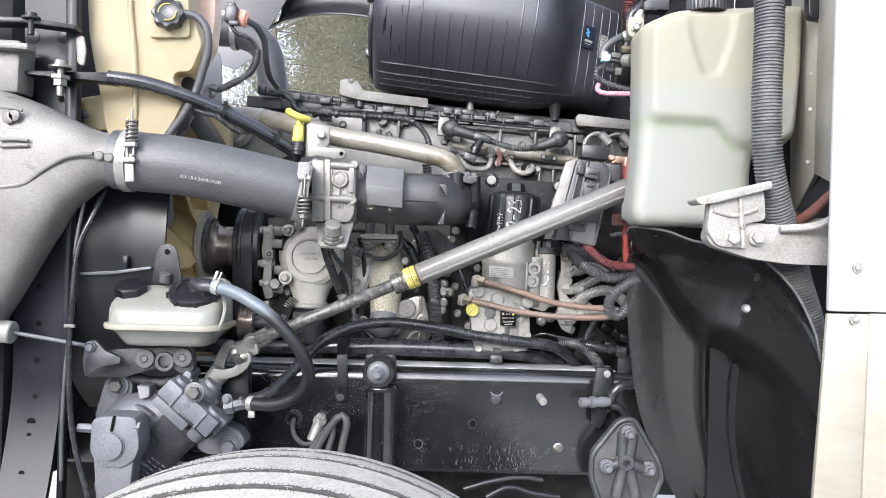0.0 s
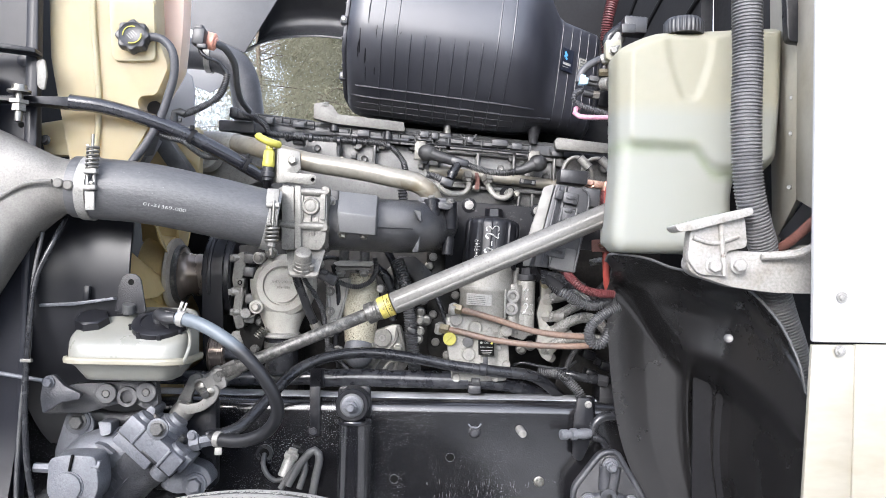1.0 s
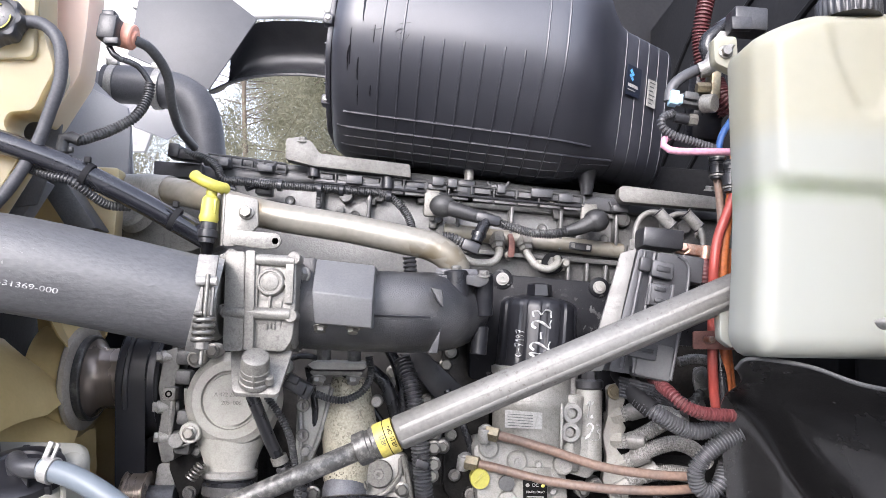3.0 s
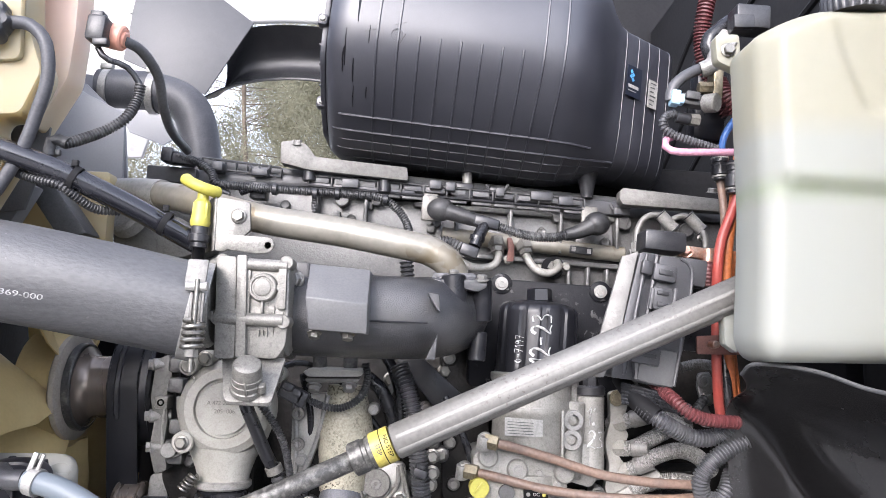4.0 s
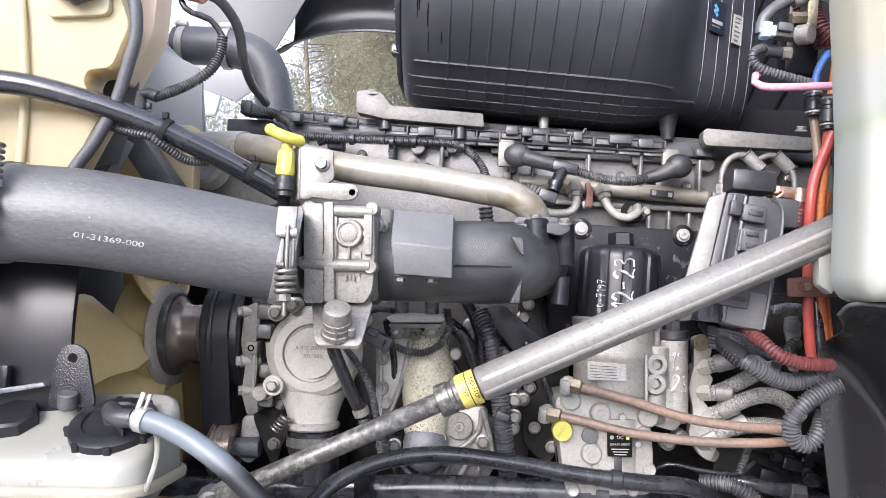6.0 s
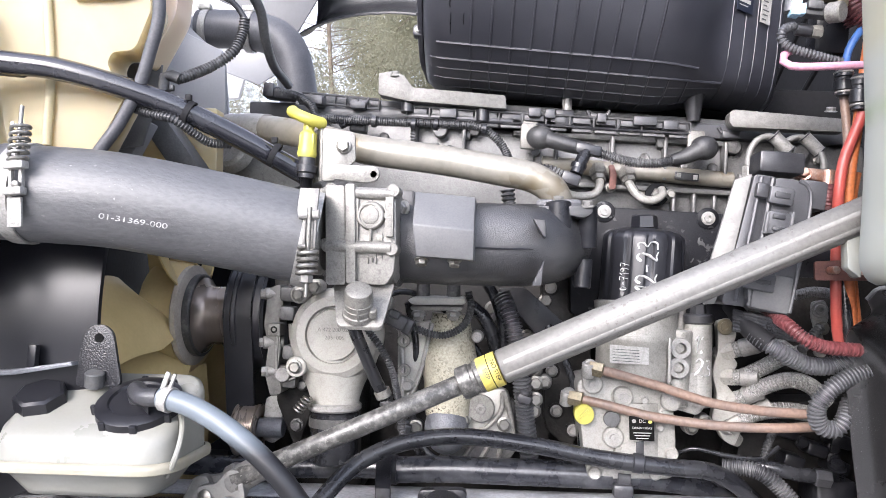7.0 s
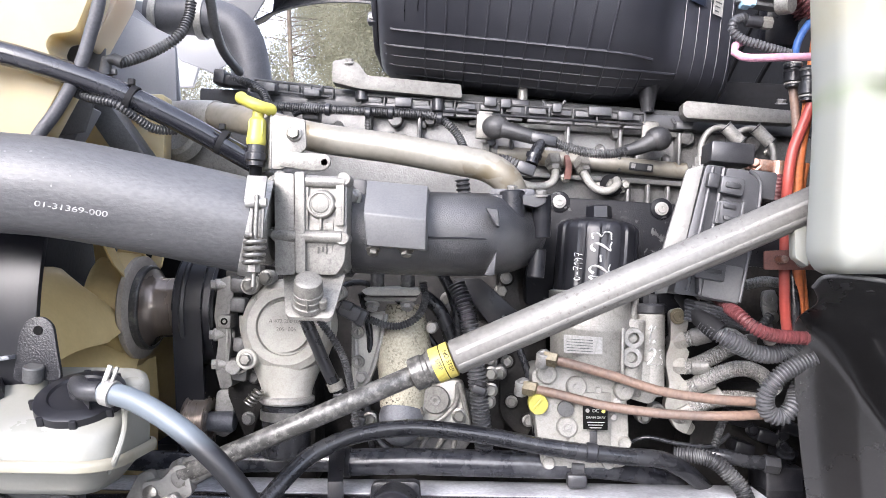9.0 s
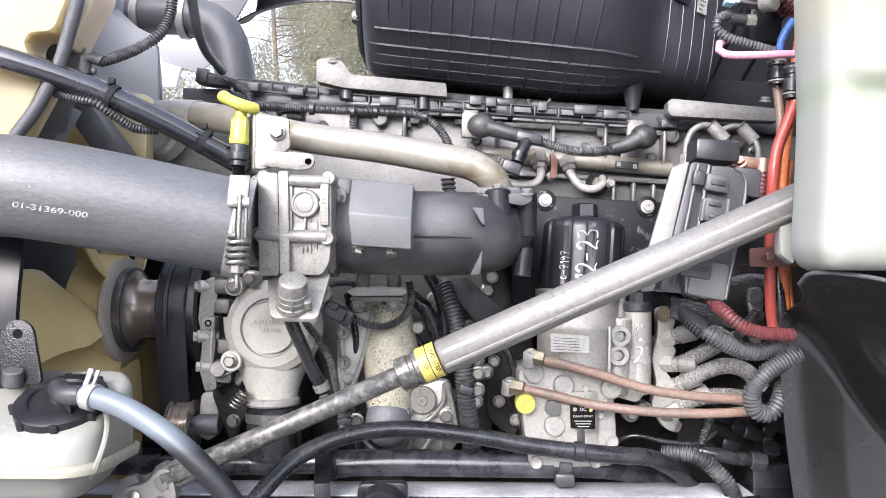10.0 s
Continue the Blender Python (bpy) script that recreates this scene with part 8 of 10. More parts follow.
hose_of("lower_hose", [(-0.209, 1.84, 1.119), (-0.165, 1.84, 1.079), (-0.128, 1.83, 1.047)], 0.006, HOSE, "thin black hose low on the engine")

rig = thing("accessory_bracket", (-0.208, 1.88, 1.116), "ribbed cast alloy accessory bracket with bolts", "bracket")
part("arm", Geo().slab(rounded([(-0.162, 1.885, 1.125), (-0.115, 1.885, 1.153), (-0.031, 1.885, 1.164), (-0.02, 1.885, 1.09), (-0.04, 1.885, 1.062), (-0.152, 1.885, 1.06)], 0.01), (0, 0.03, 0), 0.005), HEAD, rig)
for pts in ([(-0.151, 1.88, 1.066), (-0.11, 1.88, 1.122), (-0.059, 1.88, 1.155)], [(-0.114, 1.88, 1.064), (-0.087, 1.88, 1.104), (-0.048, 1.88, 1.123)], [(-0.058, 1.88, 1.063), (-0.048, 1.88, 1.109), (-0.052, 1.88, 1.155)], [(-0.086, 1.88, 1.063), (-0.068, 1.88, 1.09), (-0.031, 1.88, 1.096)]):
    part("web", Geo().tube(pts, 0.0042, 8), PALE, rig)
for p in [(-0.193, 1.875, 1.113), (-0.177, 1.875, 1.097), (-0.112, 1.875, 1.093), (-0.131, 1.875, 1.164), (0.003, 1.875, 1.212), (0.018, 1.875, 1.193), (0.01, 1.875, 1.243), (-0.2, 1.875, 1.163)]:
    part("boss", Geo().lathe((p[0], p[1] + 0.02, p[2]), (0, -1, 0), [(0, 0.0135), (0.016, 0.0125), (0.018, 0.011)], 20), HEAD, rig)
    bolt((p[0], p[1] + 0.002, p[2]), 0.0082, rig, ZINC)
pod = thing("oil_cooler_cover", (0.036, 1.95, 1.243), "oily black cast cover with flange bolts", "engine cover")
part("cover", Geo().slab(rounded([(0.016, 1.95, 1.37), (0.099, 1.95, 1.361), (0.103, 1.95, 1.146), (0.066, 1.95, 1.068), (0.022, 1.95, 1.106)], 0.016), (0, 0.08, 0), 0.012, 3), GRIME, pod)
for p in [(0.032, 1.945, 1.348), (0.084, 1.945, 1.341), (0.036, 1.945, 1.282), (0.09, 1.945, 1.253), (0.034, 1.945, 1.204), (0.085, 1.945, 1.176), (0.042, 1.945, 1.135), (0.071, 1.945, 1.103)]:
    part("ear", Geo().lathe((p[0], p[1] + 0.02, p[2]), (0, -1, 0), [(0, 0.015), (0.016, 0.014), (0.018, 0.012)], 20), GRIME, pod)
    bolt((p[0], p[1] + 0.002, p[2]), 0.0085, pod, ALLOY)
for pts, r, mt, lb in (([(-0.256, 1.8, 1.322), (-0.203, 1.83, 1.339), (-0.133, 1.86, 1.298), (-0.069, 1.88, 1.21)], 0.005, HOSE, "thin black wire across the engine side"), ([(0.023, 1.87, 1.286), (0.05, 1.86, 1.232), (0.073, 1.86, 1.16), (0.079, 1.87, 1.086)], 0.0062, HOSE, "black wire running down the oil cooler"), ([(-0.202, 1.82, 1.322), (-0.19, 1.84, 1.249), (-0.198, 1.86, 1.156), (-0.187, 1.87, 1.063)], 0.0055, HOSE, "black wire behind the alloy bracket"), ([(-0.079, 1.86, 1.358), (-0.06, 1.86, 1.322), (-0.049, 1.87, 1.267), (-0.063, 1.88, 1.192)], 0.009, HOSE, "black hose beside the loom")):
    hose_of("engine_wire", pts, r, mt, lb, "cable", 10)
for p in [(-0.233, 1.825, 1.161), (-0.205, 1.825, 1.124), (-0.016, 1.825, 1.173)]:
    solo("wire_clip", Geo().box(p, (0.022, 0.018, 0.014), (0, 20, 0), 0.003).ring((p[0], p[1] - 0.004, p[2] + 0.008), (0.3, 0, 1), 0.006, 0.009, 0.006, 16), PLASTIC, "small black wire clip", "clip")

# ---- harness along the head ----
har = thing("engine_harness", (-0.161, 1.92, 1.632), "black corrugated engine wiring harness along the head", "wiring harness")
part("main_run", Geo().loom([(-0.472, 1.95, 1.702), (-0.423, 1.94, 1.687), (-0.395, 1.935, 1.668), (-0.382, 1.93, 1.647), (-0.34, 1.93, 1.642), (-0.26, 1.925, 1.636), (-0.161, 1.925, 1.631), (-0.098, 1.925, 1.626), (-0.069, 1.925, 1.61), (-0.049, 1.925, 1.585), (-0.042, 1.92, 1.562)], 0.0078, 0.0042), LOOM, har)
part("branch", Geo().loom([(-0.208, 1.92, 1.63), (-0.21, 1.925, 1.612), (-0.209, 1.93, 1.595)], 0.0052, 0.005), LOOM, har)
part("branch", Geo().tube([(-0.359, 1.93, 1.627), (-0.379, 1.93, 1.632), (-0.422, 1.94, 1.625)], 0.006, 10), HOSE, har)
part("branch", Geo().tube([(-0.341, 1.935, 1.633), (-0.32, 1.93, 1.639), (-0.3, 1.93, 1.636)], 0.0075, 10), HOSE, har)
for p in [(-0.278, 1.92, 1.636), (-0.208, 1.92, 1.63), (-0.169, 1.92, 1.63), (-0.085, 1.92, 1.621)]:
    part("tie", Geo().ring((p[0] - 0.004, p[1], p[2]), (1, 0, -0.1), 0.0078, 0.0105, 0.008, 18), PLASTIC, har)
part("plug", Geo().box((-0.456, 1.955, 1.693), (0.05, 0.03, 0.018), (0, 6, 0), 0.003).box((-0.475, 1.95, 1.699), (0.02, 0.03, 0.026), (0, 6, 0), 0.003), PLASTIC, har, "black harness plug")
part("drop_loom", Geo().loom([(-0.044, 1.8, 1.5), (-0.042, 1.8, 1.481), (-0.04, 1.8, 1.463)], 0.0115, 0.007), LOOM, har)
part("box", Geo().box((-0.311, 1.95, 1.637), (0.03, 0.03, 0.03), (0, 4, 0), 0.004), PLASTIC, har)
inj = thing("injector_harness", (0.129, 1.92, 1.582), "injector wiring with two black rubber boots", "wiring harness")
part("boot", Geo().ball((0.012, 1.93, 1.608), 0.0245, 20, (1, 0.8, 0.85)).tube([(0.023, 1.92, 1.603), (0.062, 1.915, 1.591), (0.1, 1.915, 1.581)], 0.0145, 16, 0.01, 0.011), BOOT, inj, "round black rubber boot")
part("boot", Geo().ball((0.289, 1.93, 1.588), 0.0235, 20, (1, 0.8, 0.9)).tube([(0.277, 1.92, 1.582), (0.253, 1.92, 1.571), (0.23, 1.92, 1.565)], 0.015, 16, 0.01, 0.01), BOOT, inj, "round black rubber boot")
part("run", Geo().loom([(0.1, 1.915, 1.581), (0.128, 1.91, 1.571), (0.166, 1.91, 1.561), (0.204, 1.91, 1.559), (0.233, 1.915, 1.565)], 0.0085, 0.0042), LOOM, inj)
part("joint", Geo().box((0.092, 1.91, 1.582), (0.045, 0.02, 0.018), (0, 12, 0), 0.004), PLASTIC, inj)
part("drop", Geo().tube([(0.088, 1.91, 1.578), (0.078, 1.9, 1.559), (0.07, 1.895, 1.539)], 0.011, 14).ring((0.076, 1.9, 1.557), (-0.3, 0, -1), 0.011, 0.0135, 0.008, 18), HOSE, inj)
part("plug", Geo().box((0.061, 1.9, 1.531), (0.032, 0.024, 0.02), (0, 20, 0), 0.004), PLASTIC, inj)
part("side_run", Geo().loom([(0.01, 1.9, 1.549), (0.032, 1.9, 1.545), (0.056, 1.9, 1.534)], 0.009, 0.006), LOOM, inj)
for p in [(-0.007, 1.965, 1.618), (0.283, 1.965, 1.6)]:
    part("boot_plate", Geo().box(p, (0.03, 0.01, 0.05), (0, 3, 0), 0.004), PALE, inj)
# fuel rail
frail = thing("fuel_rail", (0.197, 1.98, 1.547), "steel common rail with injector lines", "fuel rail")
part("rail", Geo().cyl((0.016, 1.985, 1.571), (0.352, 1.985, 1.54), 0.0142, n=28), STAINLESS, frail)
tag = part("tag", Geo().box((0.269, 1.97, 1.545), (0.042, 0.004, 0.014), (0, 6, 0), 0.003), PLASTIC, frail, "small black code tag")
for p in [(0.255, 1.967, 1.547), (0.283, 1.967, 1.543)]:
    part("tag_square", Geo().box(p, (0.007, 0.001, 0.008), (0, 6, 0), 0), PAPER, tag)
for pts in ([(0.116, 1.975, 1.557), (0.117, 1.96, 1.527), (0.104, 1.955, 1.511), (0.075, 1.955, 1.509), (0.054, 1.965, 1.518), (0.042, 1.98, 1.53)], [(0.166, 1.975, 1.552), (0.17, 1.96, 1.528), (0.185, 1.955, 1.507), (0.207, 1.955, 1.501), (0.225, 1.96, 1.512), (0.225, 1.97, 1.523)]):
    part("line", Geo().tube(pts, 0.0072, 16, 0.006), MODALLOY, frail)
    p, q = Vector(pts[0]), Vector(pts[1])
    part("line_nut", Geo().lathe(p, q - p, [(-0.008, 0.0145), (0.0, 0.016), (0.012, 0.016), (0.014, 0.0125), (0.022, 0.0115)], 6), PALE, frail)
for p in [(0.242, 1.975, 1.514), (0.046, 1.975, 1.499), (0.138, 1.975, 1.526)]:
    bolt(p, 0.0075, frail, ZINC)
part("injector_flange", Geo().slab(rounded([(0.188, 1.985, 1.521), (0.218, 1.985, 1.531), (0.253, 1.985, 1.521), (0.25, 1.985, 1.503), (0.218, 1.985, 1.498), (0.193, 1.985, 1.503)], 0.006), (0, 0.01, 0), 0.003), LITALLOY, frail)
part("injector_collar", Geo().ring((0.219, 1.984, 1.514), (0, -1, 0), 0.009, 0.0205, 0.008, 28), VOID, frail)
part("injector_nut", Geo().lathe((0.221, 1.982, 1.514), (0, -1, 0), [(0, 0.0125), (0.008, 0.0125), (0.01, 0.0105)], 6), PALE, frail)
part("rail_clip", Geo().slab(rounded([(0.133, 1.962, 1.565), (0.142, 1.962, 1.565), (0.147, 1.962, 1.548), (0.145, 1.962, 1.522), (0.133, 1.962, 1.522), (0.136, 1.962, 1.546)], 0.003), (0, 0.012, 0), 0.0012), PRIMER, frail, "maroon painted rail clip")
# looped fuel pipes at the rear
for pts, s in (([(0.34, 1.86, 1.535), (0.34, 1.86, 1.561), (0.351, 1.86, 1.585), (0.372, 1.86, 1.594), (0.394, 1.86, 1.583), (0.408, 1.86, 1.561), (0.415, 1.87, 1.541)], (0.391, 1.86, 1.583)), ([(0.397, 1.88, 1.571), (0.405, 1.88, 1.588), (0.428, 1.88, 1.596), (0.451, 1.88, 1.583), (0.459, 1.87, 1.56), (0.46, 1.87, 1.537)], (0.446, 1.88, 1.585))):
    lp2 = thing("fuel_pipe", pts[0], "bent steel fuel pipe with a grey sleeve", "fuel pipe", "looped fuel pipes")
    part("pipe", Geo().tube(pts, 0.0052, 12, 0.006), STEEL, lp2)
    slv = part("sleeve", Geo().cyl((s[0] - 0.012, s[1], s[2] + 0.012), (s[0] + 0.013, s[1], s[2] - 0.014), 0.0105, n=18), ALLOY, lp2)
    part("sleeve_band", Geo().ring((s[0] - 0.0125, s[1], s[2] + 0.0125), (0.7, 0, -0.72), 0.0104, 0.0118, 0.002, 18).ring((s[0] + 0.0115, s[1], s[2] - 0.0125), (0.7, 0, -0.72), 0.0104, 0.0118, 0.002, 18), PLASTIC, slv)
    part("nut", Geo().lathe(pts[0], (0, 0, 1), [(-0.006, 0.01), (0.01, 0.01), (0.012, 0.007)], 6), ALLOY, lp2)

# ---- fuse box ----
fb = thing("control_box", (0.311, 1.715, 1.409), "grey plastic fuse box with a pale foil-faced side", "fuse box")
part("foil_panel", Geo().slab([(0.269, 1.69, 1.501), (0.292, 1.687, 1.509), (0.264, 1.687, 1.391), (0.24, 1.687, 1.329), (0.227, 1.695, 1.328), (0.232, 1.695, 1.374)], (0, 0.006, 0), 0.001), FOIL, fb, "torn pale foil facing")
part("body", Geo().slab(rounded([(0.296, 1.69, 1.509), (0.325, 1.69, 1.505), (0.287, 1.69, 1.325), (0.25, 1.69, 1.329), (0.266, 1.69, 1.393)], 0.006), (0, 0.09, 0), 0.005), FUSEGREY, fb)
box_lid = part("lid", Geo().slab(rounded([(0.32, 1.68, 1.503), (0.351, 1.68, 1.499), (0.371, 1.68, 1.475), (0.336, 1.68, 1.313), (0.278, 1.68, 1.326)], 0.008), (0, 0.09, 0), 0.006), FUSEGREY, fb)
part("lid_rib", Geo().tube([(0.316, 1.677, 1.501), (0.301, 1.677, 1.422), (0.282, 1.677, 1.328)], 0.004, 8), PLASTIC, box_lid)
part("lid_rib", Geo().tube([(0.302, 1.68, 1.503), (0.285, 1.68, 1.422), (0.266, 1.68, 1.333)], 0.003, 8), FUSEGREY, box_lid)
part("latch", Geo().box((0.324, 1.673, 1.476), (0.032, 0.014, 0.024), (0, 10, 0), 0.003), FUSEGREY, box_lid)
part("latch", Geo().box((0.319, 1.673, 1.439), (0.03, 0.012, 0.032), (0, 10, 0), 0.003), FUSEGREY, box_lid)
part("latch", Geo().box((0.295, 1.673, 1.36), (0.04, 0.012, 0.024), (0, 10, 0), 0.003), FUSEGREY, box_lid)
part("clip", Geo().box((0.3, 1.675, 1.484), (0.016, 0.012, 0.02), (0, 10, 0), 0.002), PLASTIC, box_lid)
for x, z, w, h in ((0.3245, 1.4765, 0.02, 0.008), (0.3195, 1.4475, 0.017, 0.006), (0.319, 1.431, 0.017, 0.006), (0.2955, 1.3605, 0.026, 0.006)):
    part("latch_slot", Geo().box((x, 1.6655, z), (w, 0.003, h), (0, 10, 0), 0.001), PLASTIC, box_lid)
for x, z in ((0.3355, 1.4395), (0.303, 1.4395)):
    part("latch_bar", Geo().box((x, 1.667, z), (0.004, 0.008, 0.03), (0, 10, 0), 0.001), FUSEPALE, box_lid)
part("lower_cover", Geo().slab(rounded([(0.279, 1.6735, 1.375), (0.341, 1.6735, 1.365), (0.333, 1.6735, 1.316), (0.281, 1.6735, 1.327)], 0.006), (0, 0.02, 0), 0.003), FUSEPALE, box_lid, "paler lower cover")
part("cover_lip", Geo().tube([(0.3515, 1.679, 1.498), (0.366, 1.679, 1.47), (0.336, 1.679, 1.318)], 0.0028, 8), FUSEGREY, box_lid)
part("side_box", Geo().box((0.375, 1.715, 1.48), (0.035, 0.05, 0.04), (0, 8, 0), 0.004), FUSEGREY, fb)
part("top_relay", Geo().box((0.337, 1.725, 1.527), (0.062, 0.05, 0.03), (0, 5, 0), 0.004), PLASTIC, fb)
for k in range(6):
    p = ((0.289, 1.695, 1.307))
    part("lead", Geo().tube([(p[0] - 0.02, 1.705, p[2] + 0.012 - 0.005 * k), (p[0] + 0.03, 1.690 + 0.002 * k, p[2] - 0.004 * k), (p[0] + 0.075, 1.695, p[2] - 0.018 - 0.002 * k)], 0.0036, 8), HOSE, fb, "black insulated lead")
sup = thing("box_bracket", (0.404, 1.73, 1.41), "dark steel bracket plate with a red-primed end", "bracket")
part("plate", Geo().slab([(0.374, 1.735, 1.466), (0.486, 1.735, 1.46), (0.485, 1.735, 1.362), (0.341, 1.735, 1.369)], (0, 0.005, 0), 0.001), BLACKIRON, sup)
part("red_end", Geo().slab(rounded([(0.378, 1.7, 1.389), (0.454, 1.7, 1.393), (0.454, 1.7, 1.363), (0.378, 1.7, 1.363)], 0.004), (0, 0.005, 0), 0.001), PRIMER, sup, "red oxide steel tab")
for p in [(0.397, 1.698, 1.377), (0.433, 1.698, 1.376)]:
    part("stud", Geo().cyl(p, (p[0] + 0.002, p[1] - 0.018, p[2]), 0.0055, n=12), COPPER, sup)
nut((0.43, 1.7, 1.376), 0.008, sup, ZINC)
lug = thing("battery_cable", (0.417, 1.76, 1.512), "heavy cable lug with red heat-shrink sleeve", "cable")
part("lug", Geo().box((0.404, 1.76, 1.517), (0.06, 0.012, 0.018), (0, 6, 0), 0.003).cyl((0.423, 1.76, 1.524), (0.421, 1.76, 1.502), 0.011, n=16), COPPER, lug)
part("sleeve", Geo().loom([(0.421, 1.76, 1.503), (0.42, 1.76, 1.487), (0.419, 1.76, 1.462)], 0.0118, 0.006, 0.08), RED, lug)
bolt((0.385, 1.75, 1.517), 0.008, lug, COPPER, (-0.5, -1, 0.5))

# ---- braided hoses and manifold at the right ----
man = thing("hose_manifold", (0.308, 1.88, 1.206), "cast alloy manifold with four braided steel hoses", "manifold")
part("plate", Geo().slab(rounded([(0.291, 1.862, 1.298), (0.314, 1.862, 1.303), (0.321, 1.862, 1.276), (0.31, 1.862, 1.248), (0.323, 1.862, 1.23), (0.303, 1.862, 1.199), (0.325, 1.862, 1.172), (0.331, 1.862, 1.136), (0.316, 1.862, 1.1), (0.299, 1.862, 1.109), (0.281, 1.862, 1.144), (0.29, 1.862, 1.181), (0.282, 1.862, 1.216), (0.292, 1.862, 1.253)], 0.007), (0, 0.02, 0), 0.004), LITALLOY, man)
socket((0.302, 1.859, 1.289), 0.0085, man, BRASS)
part("foot", Geo().slab(rounded([(0.287, 1.87, 1.134), (0.314, 1.87, 1.13), (0.334, 1.87, 1.112), (0.325, 1.87, 1.097), (0.305, 1.87, 1.105)], 0.006), (0, 0.01, 0), 0.002), PALE, man)
for pts in ([(0.305, 1.87, 1.248), (0.325, 1.86, 1.255), (0.344, 1.85, 1.263), (0.369, 1.845, 1.266), (0.397, 1.85, 1.25)], [(0.303, 1.87, 1.209), (0.325, 1.86, 1.21), (0.355, 1.85, 1.226), (0.389, 1.85, 1.244), (0.419, 1.86, 1.25)], [(0.31, 1.87, 1.169), (0.331, 1.86, 1.18), (0.359, 1.84, 1.2), (0.392, 1.835, 1.21), (0.424, 1.84, 1.201), (0.452, 1.85, 1.175)], [(0.311, 1.86, 1.132), (0.347, 1.86, 1.153), (0.388, 1.85, 1.161), (0.432, 1.85, 1.156)]):
    part("braided_hose", Geo().loom(pts, 0.0128, 0.003, 0.07, 18), BRAID, man, "braided steel hose")
    p, q = Vector(pts[0]), Vector(pts[1])
    d = (q - p).normalized()
    part("hose_nut", Geo().lathe(p - d * 0.004, d, [(0, 0.0145), (0.018, 0.0145), (0.02, 0.012)], 6), LITALLOY, man)
    part("ferrule", Geo().cyl(q, q + d * 0.028, 0.0145, n=18), ALLOY, man)
    part("elbow", Geo().cyl((p[0] - 0.01, p[1] + 0.012, p[2] - 0.004), p, 0.013, n=18), ALLOY, man)
for p in [(0.247, 1.85, 1.13), (0.268, 1.85, 1.139)]:
    part("lug", Geo().lathe((p[0], p[1] + 0.025, p[2]), (0, -1, 0), [(0, 0.0125), (0.021, 0.012), (0.023, 0.0105)], 20), ALLOY, man)
    bolt((p[0], p[1] + 0.002, p[2]), 0.0078, man, ZINC)
fp = (0.326, 1.86, 1.3)
part("top_fitting", Geo().lathe(fp, (0, 0, 1), [(0, 0.008), (0.006, 0.0085), (0.007, 0.0115), (0.017, 0.0115), (0.018, 0.0075), (0.035, 0.007)], 6), ZINC, man, "small zinc union")
fit2 = thing("pipe_clamp", (0.461, 1.9, 1.289), "steel clamp plate behind the hoses", "clamp")
part("plate", Geo().slab(rounded([(0.452, 1.9, 1.33), (0.473, 1.9, 1.333), (0.478, 1.9, 1.303), (0.467, 1.9, 1.275), (0.477, 1.9, 1.252), (0.47, 1.9, 1.238), (0.454, 1.9, 1.242), (0.457, 1.9, 1.279), (0.45, 1.9, 1.307)], 0.006), (0, 0.008, 0), 0.002), ALLOY, fit2)
socket((0.461, 1.895, 1.317), 0.009, fit2, ALLOY)
bolt((0.465, 1.895, 1.287), 0.009, fit2, ZINC)
solo("steel_hose", Geo().loom([(0.41, 1.86, 1.34), (0.437, 1.86, 1.346), (0.466, 1.86, 1.343), (0.482, 1.86, 1.336)], 0.0085, 0.003, 0.06), BRAID, "short braided steel hose behind the cables", "hose")
loom_of([(0.294, 1.7, 1.29), (0.309, 1.69, 1.276), (0.325, 1.685, 1.266), (0.349, 1.69, 1.253), (0.372, 1.69, 1.246), (0.398, 1.69, 1.249), (0.417, 1.68, 1.265)], 0.0125, "black corrugated loom looping to the tank", 0.0048, material=FUSEGREY, n=14)
loom_of([(0.436, 1.68, 1.245), (0.409, 1.68, 1.231), (0.386, 1.68, 1.214), (0.373, 1.685, 1.191), (0.379, 1.69, 1.167), (0.398, 1.69, 1.162), (0.411, 1.69, 1.176), (0.423, 1.7, 1.197), (0.437, 1.7, 1.213)], 0.0125, "black corrugated loom in a tight loop", 0.0048, material=FUSEGREY, n=14)
solo("loom_tape", Geo().tube([(0.272, 1.73, 1.328), (0.29, 1.705, 1.297), (0.312, 1.69, 1.275)], 0.012, 14, 0.006, 0.0145), VOID, "black tape wrapped round the leads", "tape")
loom_of([(0.317, 1.73, 1.328), (0.324, 1.69, 1.312), (0.332, 1.665, 1.3), (0.347, 1.655, 1.285), (0.373, 1.655, 1.275), (0.42, 1.66, 1.271)], 0.0095, "red corrugated cable sleeve", 0.0048, RED, name="cable_sleeve")
loom_of([(0.408, 1.83, 1.257), (0.425, 1.84, 1.274), (0.444, 1.85, 1.291)], 0.008, "small black loom behind the braided hoses", 0.006)

# ---- cables and air lines in front of the firewall ----
def cable(name, pts, r, material, label):
    return solo(name, Geo().tube(pts, r, 12), material, label, "cable", sharp=60)


